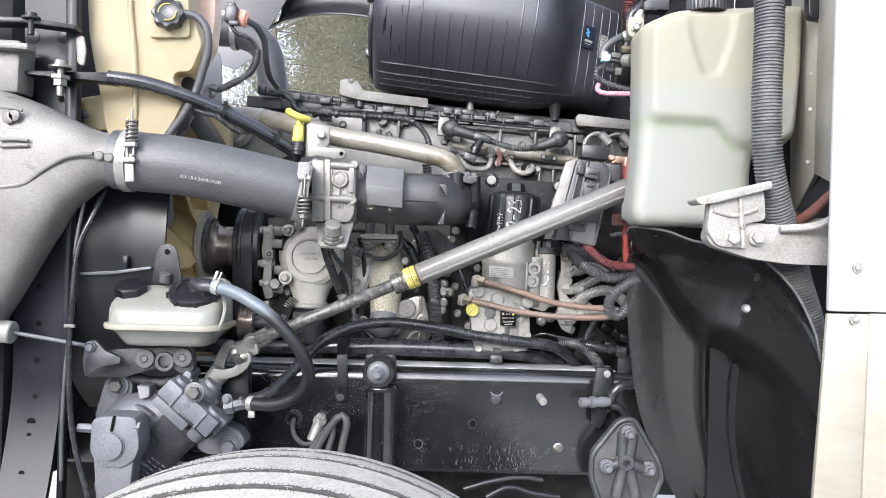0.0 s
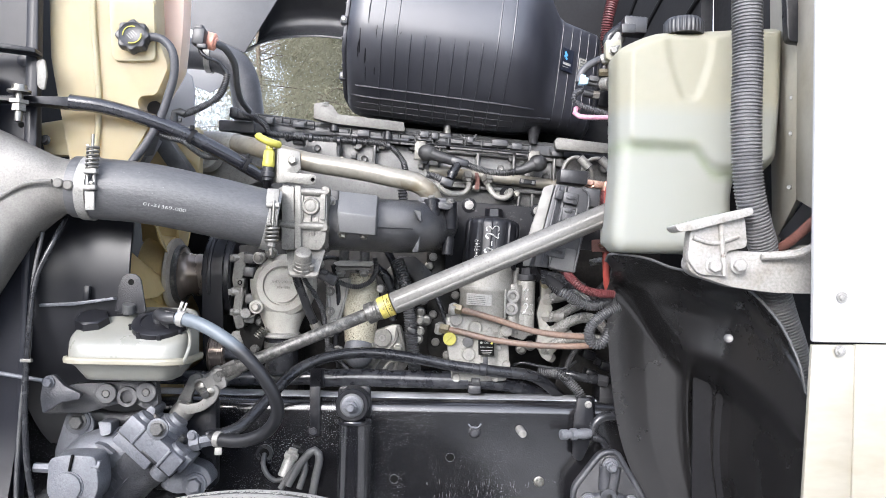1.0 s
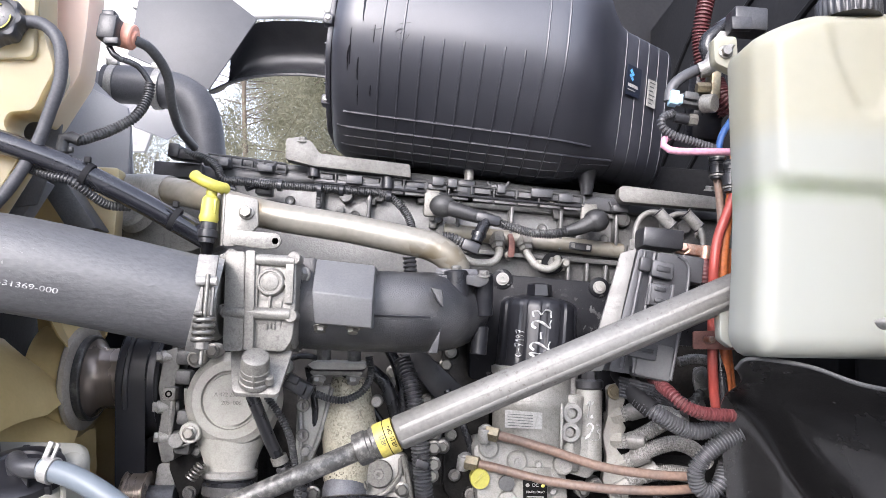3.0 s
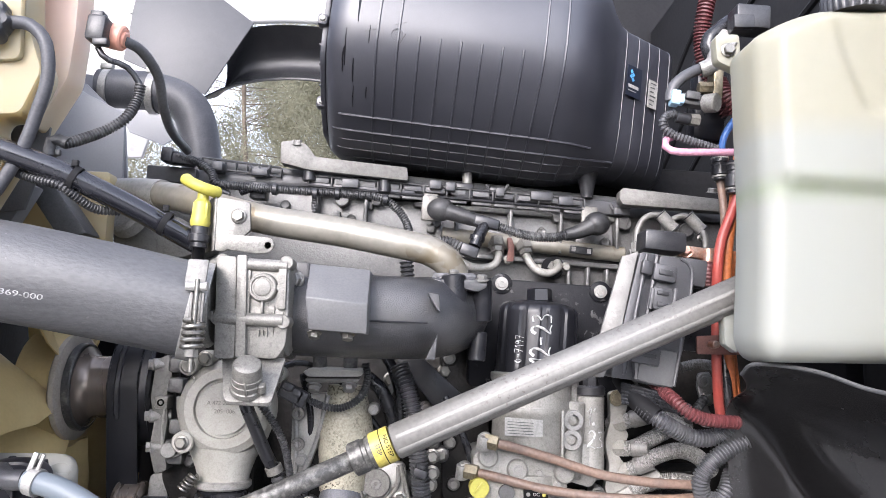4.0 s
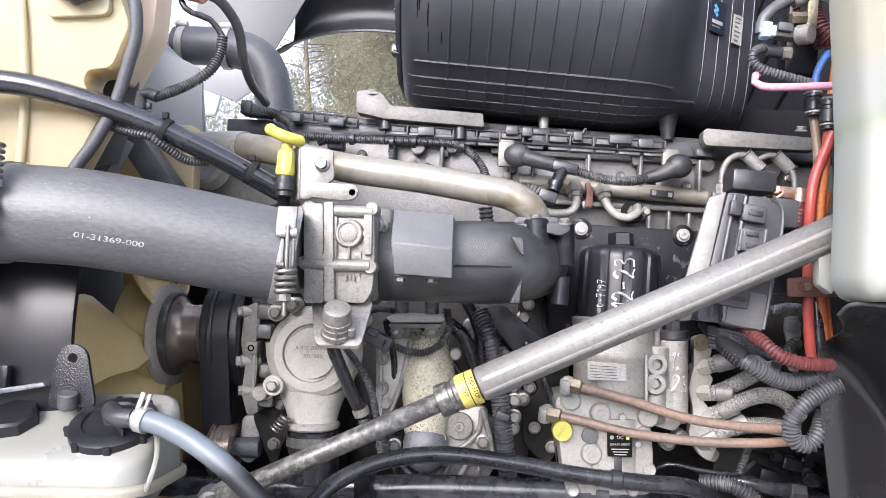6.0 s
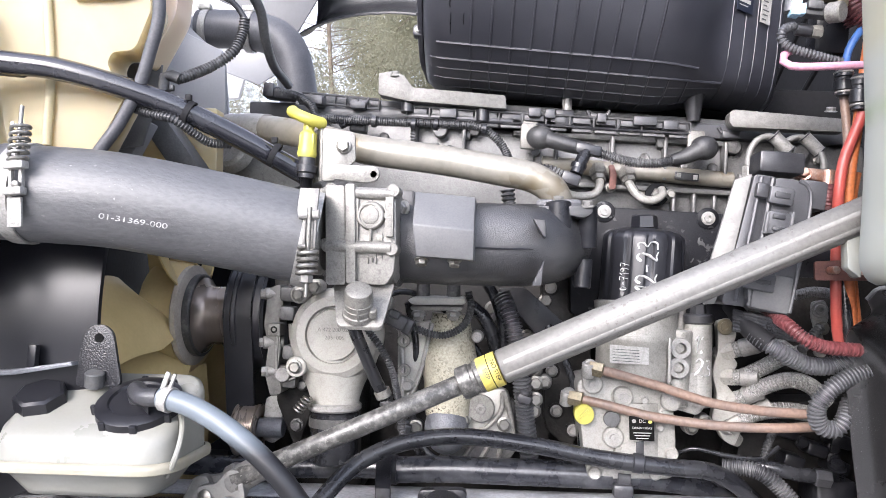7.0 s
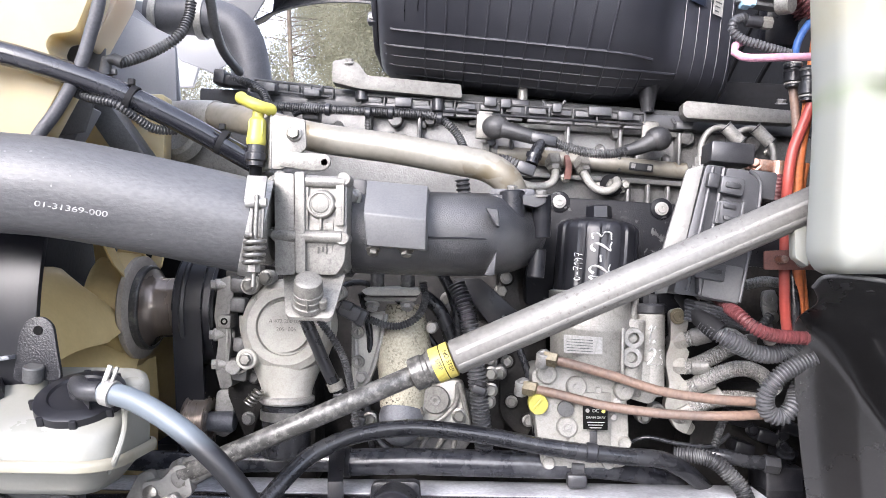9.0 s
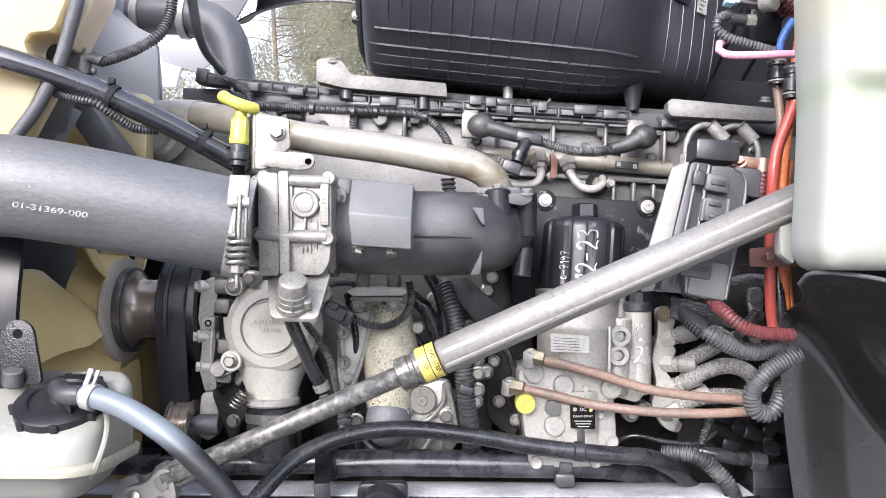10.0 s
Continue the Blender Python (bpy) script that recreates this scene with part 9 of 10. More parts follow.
cable("air_line", [(0.463, 1.72, 1.701), (0.45, 1.71, 1.641), (0.443, 1.71, 1.585), (0.433, 1.71, 1.529), (0.43, 1.715, 1.473), (0.43, 1.72, 1.41), (0.437, 1.73, 1.346), (0.445, 1.74, 1.289)], 0.0075, ORANGE, "orange nylon air line")
cable("air_line", [(0.449, 1.73, 1.516), (0.443, 1.73, 1.483), (0.44, 1.735, 1.427), (0.446, 1.74, 1.362), (0.451, 1.74, 1.297)], 0.006, ORANGE, "orange nylon air line")
cable("power_cable", [(0.445, 1.7, 1.595), (0.432, 1.7, 1.563), (0.418, 1.7, 1.527), (0.411, 1.7, 1.48), (0.414, 1.715, 1.425), (0.414, 1.72, 1.361), (0.419, 1.73, 1.297), (0.428, 1.74, 1.264)], 0.0075, BRIGHTRED, "thick red insulated battery cable")
cable("power_cable", [(0.436, 1.74, 1.509), (0.432, 1.74, 1.443), (0.431, 1.735, 1.37), (0.433, 1.73, 1.297), (0.439, 1.73, 1.265)], 0.008, HOSE, "thick black insulated battery cable")
cable("air_line", [(0.427, 1.72, 1.628), (0.431, 1.72, 1.587), (0.432, 1.72, 1.547), (0.432, 1.73, 1.491)], 0.006, BROWN, "brown nylon air line")
cable("air_line", [(0.465, 1.72, 1.734), (0.442, 1.71, 1.706), (0.431, 1.71, 1.686), (0.428, 1.715, 1.663)], 0.0055, BLUE, "blue nylon air line")
cable("air_line", [(0.437, 1.675, 1.655), (0.392, 1.675, 1.654), (0.351, 1.68, 1.655), (0.335, 1.685, 1.662), (0.336, 1.69, 1.674), (0.353, 1.7, 1.685)], 0.0055, PINK, "pink nylon air line bent in a loop")
loom_of([(0.35, 1.69, 1.716), (0.334, 1.685, 1.708), (0.332, 1.685, 1.694), (0.346, 1.685, 1.682), (0.373, 1.685, 1.673), (0.413, 1.69, 1.663)], 0.0068, "grey loom curving down from a switch", 0.005, FUSEGREY)
for pq in ([(0.425, 1.712, 1.66), (0.425, 1.712, 1.622)], [(0.442, 1.7, 1.648), (0.44, 1.7, 1.599)]):
    fc = thing("air_fitting", pq[0], "black push-in air line fitting", "fitting", "push-in fittings")
    a, b = Vector(pq[0]), Vector(pq[1])
    d = (b - a).normalized()
    l = (b - a).length
    part("body", Geo().lathe(a, d, [(0, 0.0095), (0.004, 0.0125), (l * 0.3, 0.0125), (l * 0.33, 0.0105), (l * 0.42, 0.0105), (l * 0.45, 0.013), (l * 0.8, 0.013), (l * 0.83, 0.0105), (l, 0.0105)], 20), PLASTIC, fc)
    part("collar", Geo().ring(a + d * 0.004, d, 0.009, 0.0132, 0.003, 20), ALLOY, fc)
    part("collar", Geo().ring(a + d * l * 0.84, d, 0.009, 0.0125, 0.003, 20), ALLOY, fc)
sw = thing("pressure_switch", (0.374, 1.68, 1.735), "grey pressure switch with a pale blue plug", "switch")
part("body", Geo().box((0.378, 1.68, 1.731), (0.046, 0.02, 0.017), (0, 8, 0), 0.003).box((0.37, 1.668, 1.736), (0.02, 0.01, 0.012), (0, 8, 0), 0.002), DUSTY, sw)
part("plug", Geo().box((0.346, 1.675, 1.734), (0.013, 0.018, 0.022), (0, 8, 0), 0.002).box((0.354, 1.672, 1.731), (0.008, 0.014, 0.015), (0, 8, 0), 0.002), PALEBLUE, sw, "pale blue plug")
part("boss", Geo().cyl((0.39, 1.675, 1.727), (0.403, 1.66, 1.724), 0.014, n=18), PALE, sw)
part("fitting", Geo().cyl((0.383, 1.68, 1.753), (0.404, 1.68, 1.753), 0.009, n=6).box((0.412, 1.69, 1.761), (0.015, 0.03, 0.05), (0, 5, 0), 0.003), BRASS, sw)
sw2 = thing("pressure_switch", (0.365, 1.69, 1.709), "small brass sender with a black plug", "switch")
part("body", Geo().cyl((0.352, 1.69, 1.711), (0.373, 1.69, 1.707), 0.0088, n=16), PLASTIC, sw2)
part("hex", Geo().cyl((0.373, 1.69, 1.707), (0.387, 1.69, 1.706), 0.009, n=6), PALE, sw2)
part("valve_block", Geo().box((0.425, 1.755, 1.759), (0.05, 0.04, 0.14), (0, 6, 0), 0.008), BLACKIRON, sw2)
hose_of("sender_hose", [(0.341, 1.68, 1.731), (0.345, 1.68, 1.752), (0.363, 1.68, 1.77), (0.396, 1.69, 1.788), (0.422, 1.7, 1.797)], 0.0082, FUSEGREY, "grey hose over the pressure switch")
solo("foil_wrap", Geo().tube([(0.39, 1.685, 1.782), (0.405, 1.68, 1.788), (0.414, 1.68, 1.805), (0.428, 1.69, 1.836)], 0.012, 14, 0.006, 0.016), ALLOY, "crumpled silver foil wrap round a hose", "hose wrap")
hose_of("upper_hose", [(0.463, 1.7, 1.877), (0.419, 1.69, 1.845), (0.404, 1.69, 1.827), (0.41, 1.69, 1.805)], 0.0125, HOSE, "black hose elbow near the tank")
loom_of([(0.426, 1.72, 1.949), (0.413, 1.72, 1.894), (0.41, 1.73, 1.853), (0.416, 1.735, 1.809), (0.432, 1.74, 1.766), (0.449, 1.74, 1.73)], 0.0135, "red corrugated cable sleeve at the firewall", 0.0052, RED, 16, "cable_sleeve")
loom_of([(0.429, 1.72, 1.777), (0.437, 1.71, 1.747), (0.462, 1.71, 1.721)], 0.014, "dark red corrugated sleeve behind the switch", 0.0052, RED, 16, "cable_sleeve")
solo("relay_block", Geo().box((0.453, 1.66, 1.849), (0.05, 0.04, 0.036), (0, 3, 0), 0.004).box((0.436, 1.64, 1.838), (0.03, 0.012, 0.02), bev=0.002), PLASTIC, "black relay connector block above the tank edge", "connector")
part_mount = thing("tank_stud", (0.402, 1.62, 1.793), "steel stud and nut holding the washer tank", "stud")
part("stud", Geo().cyl((0.386, 1.62, 1.795), (0.407, 1.6, 1.784), 0.006, n=12), ALLOY, part_mount)


# ---- under the engine ----
# Unseen oil pan and axle, added to block light from the ground beyond.
solo("oil_pan_blocker", Geo().box((0.0, 2.3, 0.62), (1.15, 0.5, 0.45), bev=0.03), GRIME, "unseen grimy black oil pan added to block light from the ground", "oil pan")
solo("axle_blocker", Geo().box((-0.25, 1.9, 0.5), (0.14, 1.9, 0.12), bev=0.015), BLACKIRON, "unseen black axle beam added to block light under the engine", "axle")
solo("cross_tube", Geo().cyl((-1.1, 1.95, 0.86), (1.2, 1.95, 0.84), 0.03, n=20), BLACKIRON, "black tube below the chassis rail", "tube")

# Leaf spring added as a dark mass over bright ground under the rail.
spring = thing("added_leaf_spring", (-0.25, 1.79, 0.6), "black leaf spring pack added to darken the gap under the rail", "leaf spring")
for k in range(3):
    reach_k = 0.78 - 0.17 * k
    pts_k = [Vector((-0.25 + reach_k * q, 1.79, 0.56 - 0.02 * k + 0.12 * q * q * reach_k / 0.78)) for q in (-1, -0.6, -0.2, 0.2, 0.6, 1)]
    rows_k = [[p + Vector((0, y, 0)) for y in (-0.04, 0.04)] for p in smooth(pts_k, 0.04)]
    part("leaf", Geo().sheet(rows_k, (0, 0, -0.018)), BLACKIRON, spring)
part("front_eye", Geo().ring((-1.04, 1.835, 0.672), (0, -1, 0), 0.022, 0.042, 0.09, 28), BLACKIRON, spring)
# Dark block added where ground would show between post and tyre.
solo("added_crossmember", Geo().slab(rounded([(-0.92, 1.84, 0.98), (-0.5, 1.84, 0.98), (-0.52, 1.84, 0.6), (-0.9, 1.84, 0.55)], 0.03), (0, 0.5, 0), 0.01), GRIME, "grimy black block added to cover bright ground between the rails", "crossmember")

# ---- fluid reservoir ----
res = thing("power_steering_reservoir", (-0.563, 1.54, 1.084), "off-white plastic power steering reservoir with two black caps", "fluid reservoir")
zb, zf, zs, z0 = (-0.588, 1.6, 1.221)[2], (-0.547, 1.492, 1.172)[2], (-0.54, 1.475, 1.133)[2], (-0.544, 1.49, 1.091)[2]
xl, xr = (-0.664, 1.5, 1.149)[0], (-0.436, 1.5, 1.155)[0]


def plan_ring(inset, level, r=0.04):
    """A rounded rectangle in plan, level giving the height at each depth."""
    x0, x1, y0, y1 = xl + inset, xr - inset, 1.472 + inset, 1.625 - inset
    ring = []
    for cx, cy, a0 in ((x1 - r, y1 - r, 0), (x0 + r, y1 - r, 90), (x0 + r, y0 + r, 180), (x1 - r, y0 + r, 270)):
        for k in range(9):
            a = radians(a0 + 90 * k / 8)
            y = cy + r * math.sin(a)
            ring.append((cx + r * math.cos(a), y, level(y)))
    return ring


def lid(y):
    return zf + (y - 1.492) * (zb - zf) / 0.108


part("upper_shell", Geo().loft([plan_ring(0.002, lambda y: zs), plan_ring(0.003, lambda y: lid(y) - 0.012), plan_ring(0.006, lambda y: lid(y) - 0.004, 0.036), plan_ring(0.014, lambda y: lid(y) + 0.001, 0.03), plan_ring(0.03, lambda y: lid(y) + 0.002, 0.02)]), RESERVOIR, res, sharp=60)
part("lower_shell", Geo().loft([plan_ring(0.042, lambda y: z0, 0.016), plan_ring(0.032, lambda y: z0 + 0.002, 0.022), plan_ring(0.026, lambda y: z0 + 0.01, 0.026), plan_ring(0.013, lambda y: zs - 0.014, 0.034), plan_ring(0.004, lambda y: zs - 0.008), plan_ring(0.002, lambda y: zs)]), RESERVOIR, res, sharp=60)
part("seam", Geo().loft([plan_ring(0.001, lambda y: zs - 0.008), plan_ring(-0.005, lambda y: zs - 0.006, 0.044), plan_ring(-0.006, lambda y: zs, 0.045), plan_ring(-0.005, lambda y: zs + 0.004, 0.044), plan_ring(0.001, lambda y: zs + 0.006)], cap=False), SEAMCREAM, res, "yellowed weld seam", 60)
ca = Vector((0.03, -0.45, 0.89)).normalized()
lc = Vector((-0.632, 1.54, 1.201))
part("small_cap", Geo().lathe(lc - ca * 0.01, ca, [(0, 0.028), (0.002, 0.033), (0.02, 0.031), (0.023, 0.027)], 7), SHROUDBLACK, res, "black seven-sided cap")
bc = Vector((-0.499, 1.532, 1.202))
big = Geo().lathe(bc - ca * 0.018, ca, [(0, 0.05), (0.002, 0.0525), (0.02, 0.052), (0.022, 0.049), (0.024, 0.036), (0.021, 0.034), (0.021, 0.012)], 48)
big_cap = part("large_cap", big, SHROUDBLACK, res, "black screw cap with grip lugs", 35)
rx = ca.orthogonal().normalized()
ry = ca.cross(rx)
for k in range(8):
    a = 2 * math.pi * (k + 0.3) / 8
    o = bc - ca * 0.007 + (rx * math.cos(a) + ry * math.sin(a)) * 0.0525
    part("grip_lug", Geo().box(o, (0.009, 0.006, 0.02), [math.degrees(v) for v in ca.to_track_quat("Z", "Y").to_euler()], 0.002), SHROUDBLACK, big_cap)
el = Vector((-0.484, 1.5, 1.208))
hc = Vector((-0.456, 1.495, 1.214))
cap_elbow = part("elbow", Geo().tube([bc + ca * 0.002, bc + ca * 0.018, el + Vector((0.005, 0, 0.006)), hc], 0.0115, 16, 0.005), PLASTIC, res)
part("elbow_web", Geo().slab([bc + ca * 0.003 + Vector((-0.004, 0, 0)), hc - Vector((0.014, 0, 0.006)), hc - Vector((0.014, -0.002, 0.022)), bc + ca * 0.003 + Vector((0.012, 0, -0.012))], (0, 0.003, 0), 0.001), PLASTIC, cap_elbow)
part("filler_stub", Geo().cyl((-0.568, 1.55, 1.217), (-0.565, 1.545, 1.236), 0.012, n=18), DUSTY, res)
part("strap", Geo().tube([(-0.445, 1.53, 1.198), (-0.429, 1.5, 1.172), (-0.431, 1.485, 1.143), (-0.446, 1.5, 1.121)], 0.0035, 8), RESERVOIR, res)
rh = thing("return_hose", hc, "faded blue-grey rubber return hose turning black", "hose")
path = [(-0.453, 1.493, 1.215), (-0.412, 1.485, 1.206), (-0.365, 1.475, 1.184), (-0.319, 1.47, 1.15), (-0.284, 1.475, 1.109), (-0.262, 1.485, 1.067), (-0.261, 1.5, 1.031), (-0.286, 1.52, 0.996), (-0.329, 1.535, 0.976), (-0.372, 1.55, 0.972), (-0.404, 1.56, 0.974)]
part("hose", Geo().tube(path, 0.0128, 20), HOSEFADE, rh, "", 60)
d = (Vector(path[1]) - Vector(path[0])).normalized()
hose_clamp = part("clamp", Geo().ring(Vector(path[0]) + d * 0.004, d, 0.0128, 0.0155, 0.012, 28), ALLOY, rh, "spring band clamp")
part("clamp_tongue", Geo().box(Vector(path[0]) + Vector((0.008, -0.006, 0.02)), (0.006, 0.004, 0.022), (0, 20, 0), 0.001).box(Vector(path[0]) + Vector((0.016, -0.006, 0.018)), (0.004, 0.004, 0.022), (0, 20, 0), 0.001), ALLOY, hose_clamp)
e = Vector(path[-2])
d = (Vector(path[-1]) - e).normalized()
hose_clamp = part("clamp", Geo().ring(e + d * 0.008, d, 0.0128, 0.0155, 0.012, 28), ALLOY, rh)
part("clamp_tongue", Geo().box(e + d * 0.012 + Vector((0, -0.004, -0.022)), (0.014, 0.004, 0.014), (0, 0, 0), 0.001), ALLOY, hose_clamp)
tb = thing("reservoir_bracket", (-0.576, 1.58, 1.239), "textured black steel bracket with a hole", "bracket")
part("plate", Geo().slab(rounded([(-0.589, 1.553, 1.274), (-0.58, 1.553, 1.293), (-0.561, 1.553, 1.297), (-0.547, 1.553, 1.287), (-0.534, 1.553, 1.218), (-0.596, 1.553, 1.216)], 0.008), (0, 0.006, 0), 0.001), TEXTURED, tb)
part("hole", Geo().ring((-0.565, 1.552, 1.279), (0, 1, 0), 0.0001, 0.006, 0.001, 16), BLACKINK, tb)
part("shelf", Geo().slab([(-0.739, 1.54, 1.233), (-0.67, 1.54, 1.238), (-0.595, 1.54, 1.249), (-0.592, 1.54, 1.244), (-0.67, 1.54, 1.231), (-0.737, 1.54, 1.227)], (0, 0.02, 0), 0.001), GREYIRON, tb)
part("tab", Geo().box((-0.648, 1.545, 1.255), (0.012, 0.01, 0.03), (0, 4, 0), 0.002), BLACKIRON, tb)
part("base", Geo().slab(rounded([(-0.725, 1.545, 1.051), (-0.668, 1.545, 1.078), (-0.507, 1.545, 1.089), (-0.501, 1.545, 1.04), (-0.526, 1.545, 1.029), (-0.552, 1.545, 1.047), (-0.596, 1.545, 1.036), (-0.644, 1.545, 1.021), (-0.724, 1.545, 1.019)], 0.008), (0, 0.02, 0), 0.003), ELBOWCAST, tb)
part("base_tube", Geo().tube([(-0.648, 1.6, 1.012), (-0.616, 1.6, 1.003), (-0.571, 1.6, 1.004), (-0.519, 1.6, 1.02)], 0.013, 14), ELBOWCAST, tb)
part("base_boss", Geo().ring((-0.56, 1.542, 1.056), (0, -1, 0), 0.013, 0.02, 0.006, 28), ELBOWCAST, tb)
for p in [(-0.522, 1.541, 1.066), (-0.599, 1.541, 1.062)]:
    part("base_boss", Geo().ring(p, (0, -1, 0), 0.008, 0.02, 0.009, 28), ELBOWCAST, tb)
    bolt((p[0], p[1] - 0.002, p[2]), 0.008, tb, DARKSTEEL)
ear = [(-0.703, 1.5, 1.098), (-0.685, 1.5, 1.102), (-0.664, 1.5, 1.08), (-0.633, 1.5, 1.067), (-0.635, 1.5, 1.056), (-0.67, 1.5, 1.05), (-0.703, 1.5, 1.027), (-0.709, 1.5, 1.058)]
part("ear", Geo().slab(rounded(ear, 0.006), (0, 0.012, 0), 0.003), IRONDUST, tb)
bolt((-0.693, 1.498, 1.088), 0.009, tb, GREYIRON)
rod = thing("latch_cable", (-0.768, 1.47, 1.105), "thin steel rod with a pale alloy end", "rod")
part("rod", Geo().cyl((-0.829, 1.46, 1.118), (-0.7, 1.49, 1.092), 0.004, n=10), GREYIRON, rod)
part("end", Geo().cyl((-0.883, 1.46, 1.123), (-0.824, 1.46, 1.117), 0.022, n=20), ALLOY, rod)
for k, pts in enumerate(([(-0.671, 1.5, 1.401), (-0.681, 1.47, 1.349), (-0.704, 1.46, 1.283), (-0.71, 1.455, 1.196), (-0.714, 1.455, 1.087), (-0.709, 1.455, 0.978), (-0.698, 1.455, 0.902), (-0.668, 1.45, 0.807)], [(-0.705, 1.48, 1.371), (-0.711, 1.465, 1.282), (-0.712, 1.46, 1.152), (-0.722, 1.46, 1.053), (-0.726, 1.46, 0.933), (-0.725, 1.46, 0.835)])):
    solo("brake_line", Geo().tube(pts, 0.0055 - 0.0015 * k, 10), HOSE if k == 0 else DUSTY, "thin line clipped along the radiator post", "line")
solo("line_clip", Geo().box((-0.711, 1.45, 1.134), (0.02, 0.008, 0.006), bev=0.001), PALE, "small pale clip on the lines", "clip")

# ---- steering gear ----
gear = thing("steering_gear", (-0.559, 1.55, 0.8), "dusty grey cast iron steering gear box", "steering gear")
g0, g1 = Vector((-0.637, 1.575, 0.807)), Vector((-0.493, 1.575, 0.975))
gd = (g1 - g0).normalized()
gn = Vector((-gd[2], 0, gd[0]))
lean = -math.degrees(math.atan2(gd[2], gd[0]))
gl = (g1 - g0).length


def on_gear(s, n, y):
    """A place in the gear's own frame: s along the barrel, n across it, y away from the camera."""
    p = g0 + gd * s + gn * n
    return Vector((p[0], y, p[2]))


part("cylinder", Geo().lathe(g0, gd, [(-0.05, 0.05), (0, 0.055), (gl * 0.28, 0.055), (gl * 0.3, 0.051), (gl * 0.58, 0.051), (gl * 0.6, 0.054), (gl * 0.98, 0.054)], 40), IRONDUST, gear, "rough dark cast barrel", 40)
spine = smooth([(-0.682, 1.575, 0.9), (-0.659, 1.575, 0.915), (-0.613, 1.575, 0.937), (-0.568, 1.575, 0.947), (-0.525, 1.575, 0.952)], 0.006)
part("shoulder", Geo().sweep(spine, [float(np.interp(i / (len(spine) - 1), (0, 0.08, 0.3, 0.55, 0.75, 1), (0.02, 0.042, 0.053, 0.05, 0.043, 0.04))) for i in range(len(spine))], 36), GREYIRON, gear, "smooth dusty sector housing", 50)
# Flat facet added where a highlight spot sits on the sector housing.
part("highlight_facet", Geo().slab(rounded([(-0.614, 1.518, 0.97), (-0.594, 1.514, 0.967), (-0.572, 1.514, 0.951), (-0.587, 1.514, 0.951)], 0.004), (0, 0.03, 0), 0.002), GREYIRON, gear, "raised flat facet standing for a highlight")
part("pad_stem", Geo().slab(rounded([(-0.618, 1.545, 1.006), (-0.592, 1.545, 1.004), (-0.588, 1.535, 0.984), (-0.606, 1.532, 0.98)], 0.005), (0, 0.04, 0), 0.004), GREYIRON, gear)
part("shoulder_boss", Geo().lathe(on_gear(0.135, 0.062, 1.56), gn, [(0, 0.024), (0.016, 0.023), (0.02, 0.018)], 28), GREYIRON, gear)
part("side_web", Geo().slab(rounded([(-0.56, 1.54, 0.98), (-0.516, 1.54, 1.04), (-0.504, 1.54, 1.033), (-0.53, 1.54, 0.963), (-0.547, 1.54, 0.942)], 0.006), (0, 0.06, 0), 0.005), GREYIRON, gear)
part("head", Geo().box(on_gear(gl - 0.004, 0.0, 1.55), (0.042, 0.115, 0.132), (0, lean, 0), 0.004, 2), GREYIRON, gear, "bolted cast valve head")
part("head_step", Geo().box(on_gear(gl - 0.034, 0.02, 1.545), (0.026, 0.1, 0.085), (0, lean, 0), 0.004, 2), GREYIRON, gear)
part("head_lobe", Geo().lathe(on_gear(gl - 0.05, -0.044, 1.52), gd, [(0, 0.016), (0.004, 0.019), (0.07, 0.019), (0.074, 0.016)], 24), GREYIRON, gear)
part("head_lobe", Geo().lathe(on_gear(gl - 0.04, 0.046, 1.525), gd, [(0, 0.015), (0.004, 0.018), (0.06, 0.018), (0.064, 0.015)], 24), GREYIRON, gear)
part("valve_cap", Geo().lathe(on_gear(gl + 0.014, 0.002, 1.57), gd, [(0, 0.044), (0.006, 0.044), (0.009, 0.04), (0.009, 0.03), (0.018, 0.028), (0.022, 0.02), (0.03, 0.018)], 36), GREYIRON, gear)
part("port_block", Geo().box(on_gear(gl + 0.004, -0.058, 1.54), (0.036, 0.06, 0.034), (0, lean, 0), 0.003, 2), GREYIRON, gear)
part("groove", Geo().box(on_gear(gl - 0.022, -0.016, 1.4935), (0.007, 0.004, 0.045), (0, lean, 0), 0.0015), BLACKIRON, gear)
part("head_rib", Geo().box(on_gear(gl - 0.004, 0.03, 1.4915), (0.04, 0.006, 0.006), (0, lean, 0), 0.0015), GREYIRON, gear)
part("head_rib", Geo().box(on_gear(gl - 0.004, -0.034, 1.4915), (0.04, 0.006, 0.006), (0, lean, 0), 0.0015), GREYIRON, gear)
part("head_pad", Geo().lathe((-0.482, 1.493, 1.005), (0, -1, 0), [(0, 0.02), (0.004, 0.02), (0.005, 0.018)], 28), GREYIRON, gear)
part("valve_stud", Geo().cyl(on_gear(gl + 0.012, -0.03, 1.54), on_gear(gl + 0.034, -0.03, 1.54), 0.006, n=12), DARKSTEEL, gear)
part("valve_stud", Geo().cyl(on_gear(gl + 0.012, 0.036, 1.54), on_gear(gl + 0.03, 0.036, 1.54), 0.006, n=12), DARKSTEEL, gear)
part("gasket_line", Geo().box(on_gear(gl - 0.024, 0.0, 1.551), (0.002, 0.119, 0.136), (0, lean, 0), 0.0005), BLACKIRON, gear)
bolt((-0.481, 1.489, 1.006), 0.0125, gear, DARKSTEEL)
for p in [(-0.42, 1.5, 0.992), (-0.497, 1.5, 0.979)]:
    bolt(p, 0.008, gear, GREYIRON)
for n in (-0.05, 0.05, 0.028):
    bolt(on_gear(gl + 0.016, n, 1.53), 0.0085, gear, GREYIRON, gd)
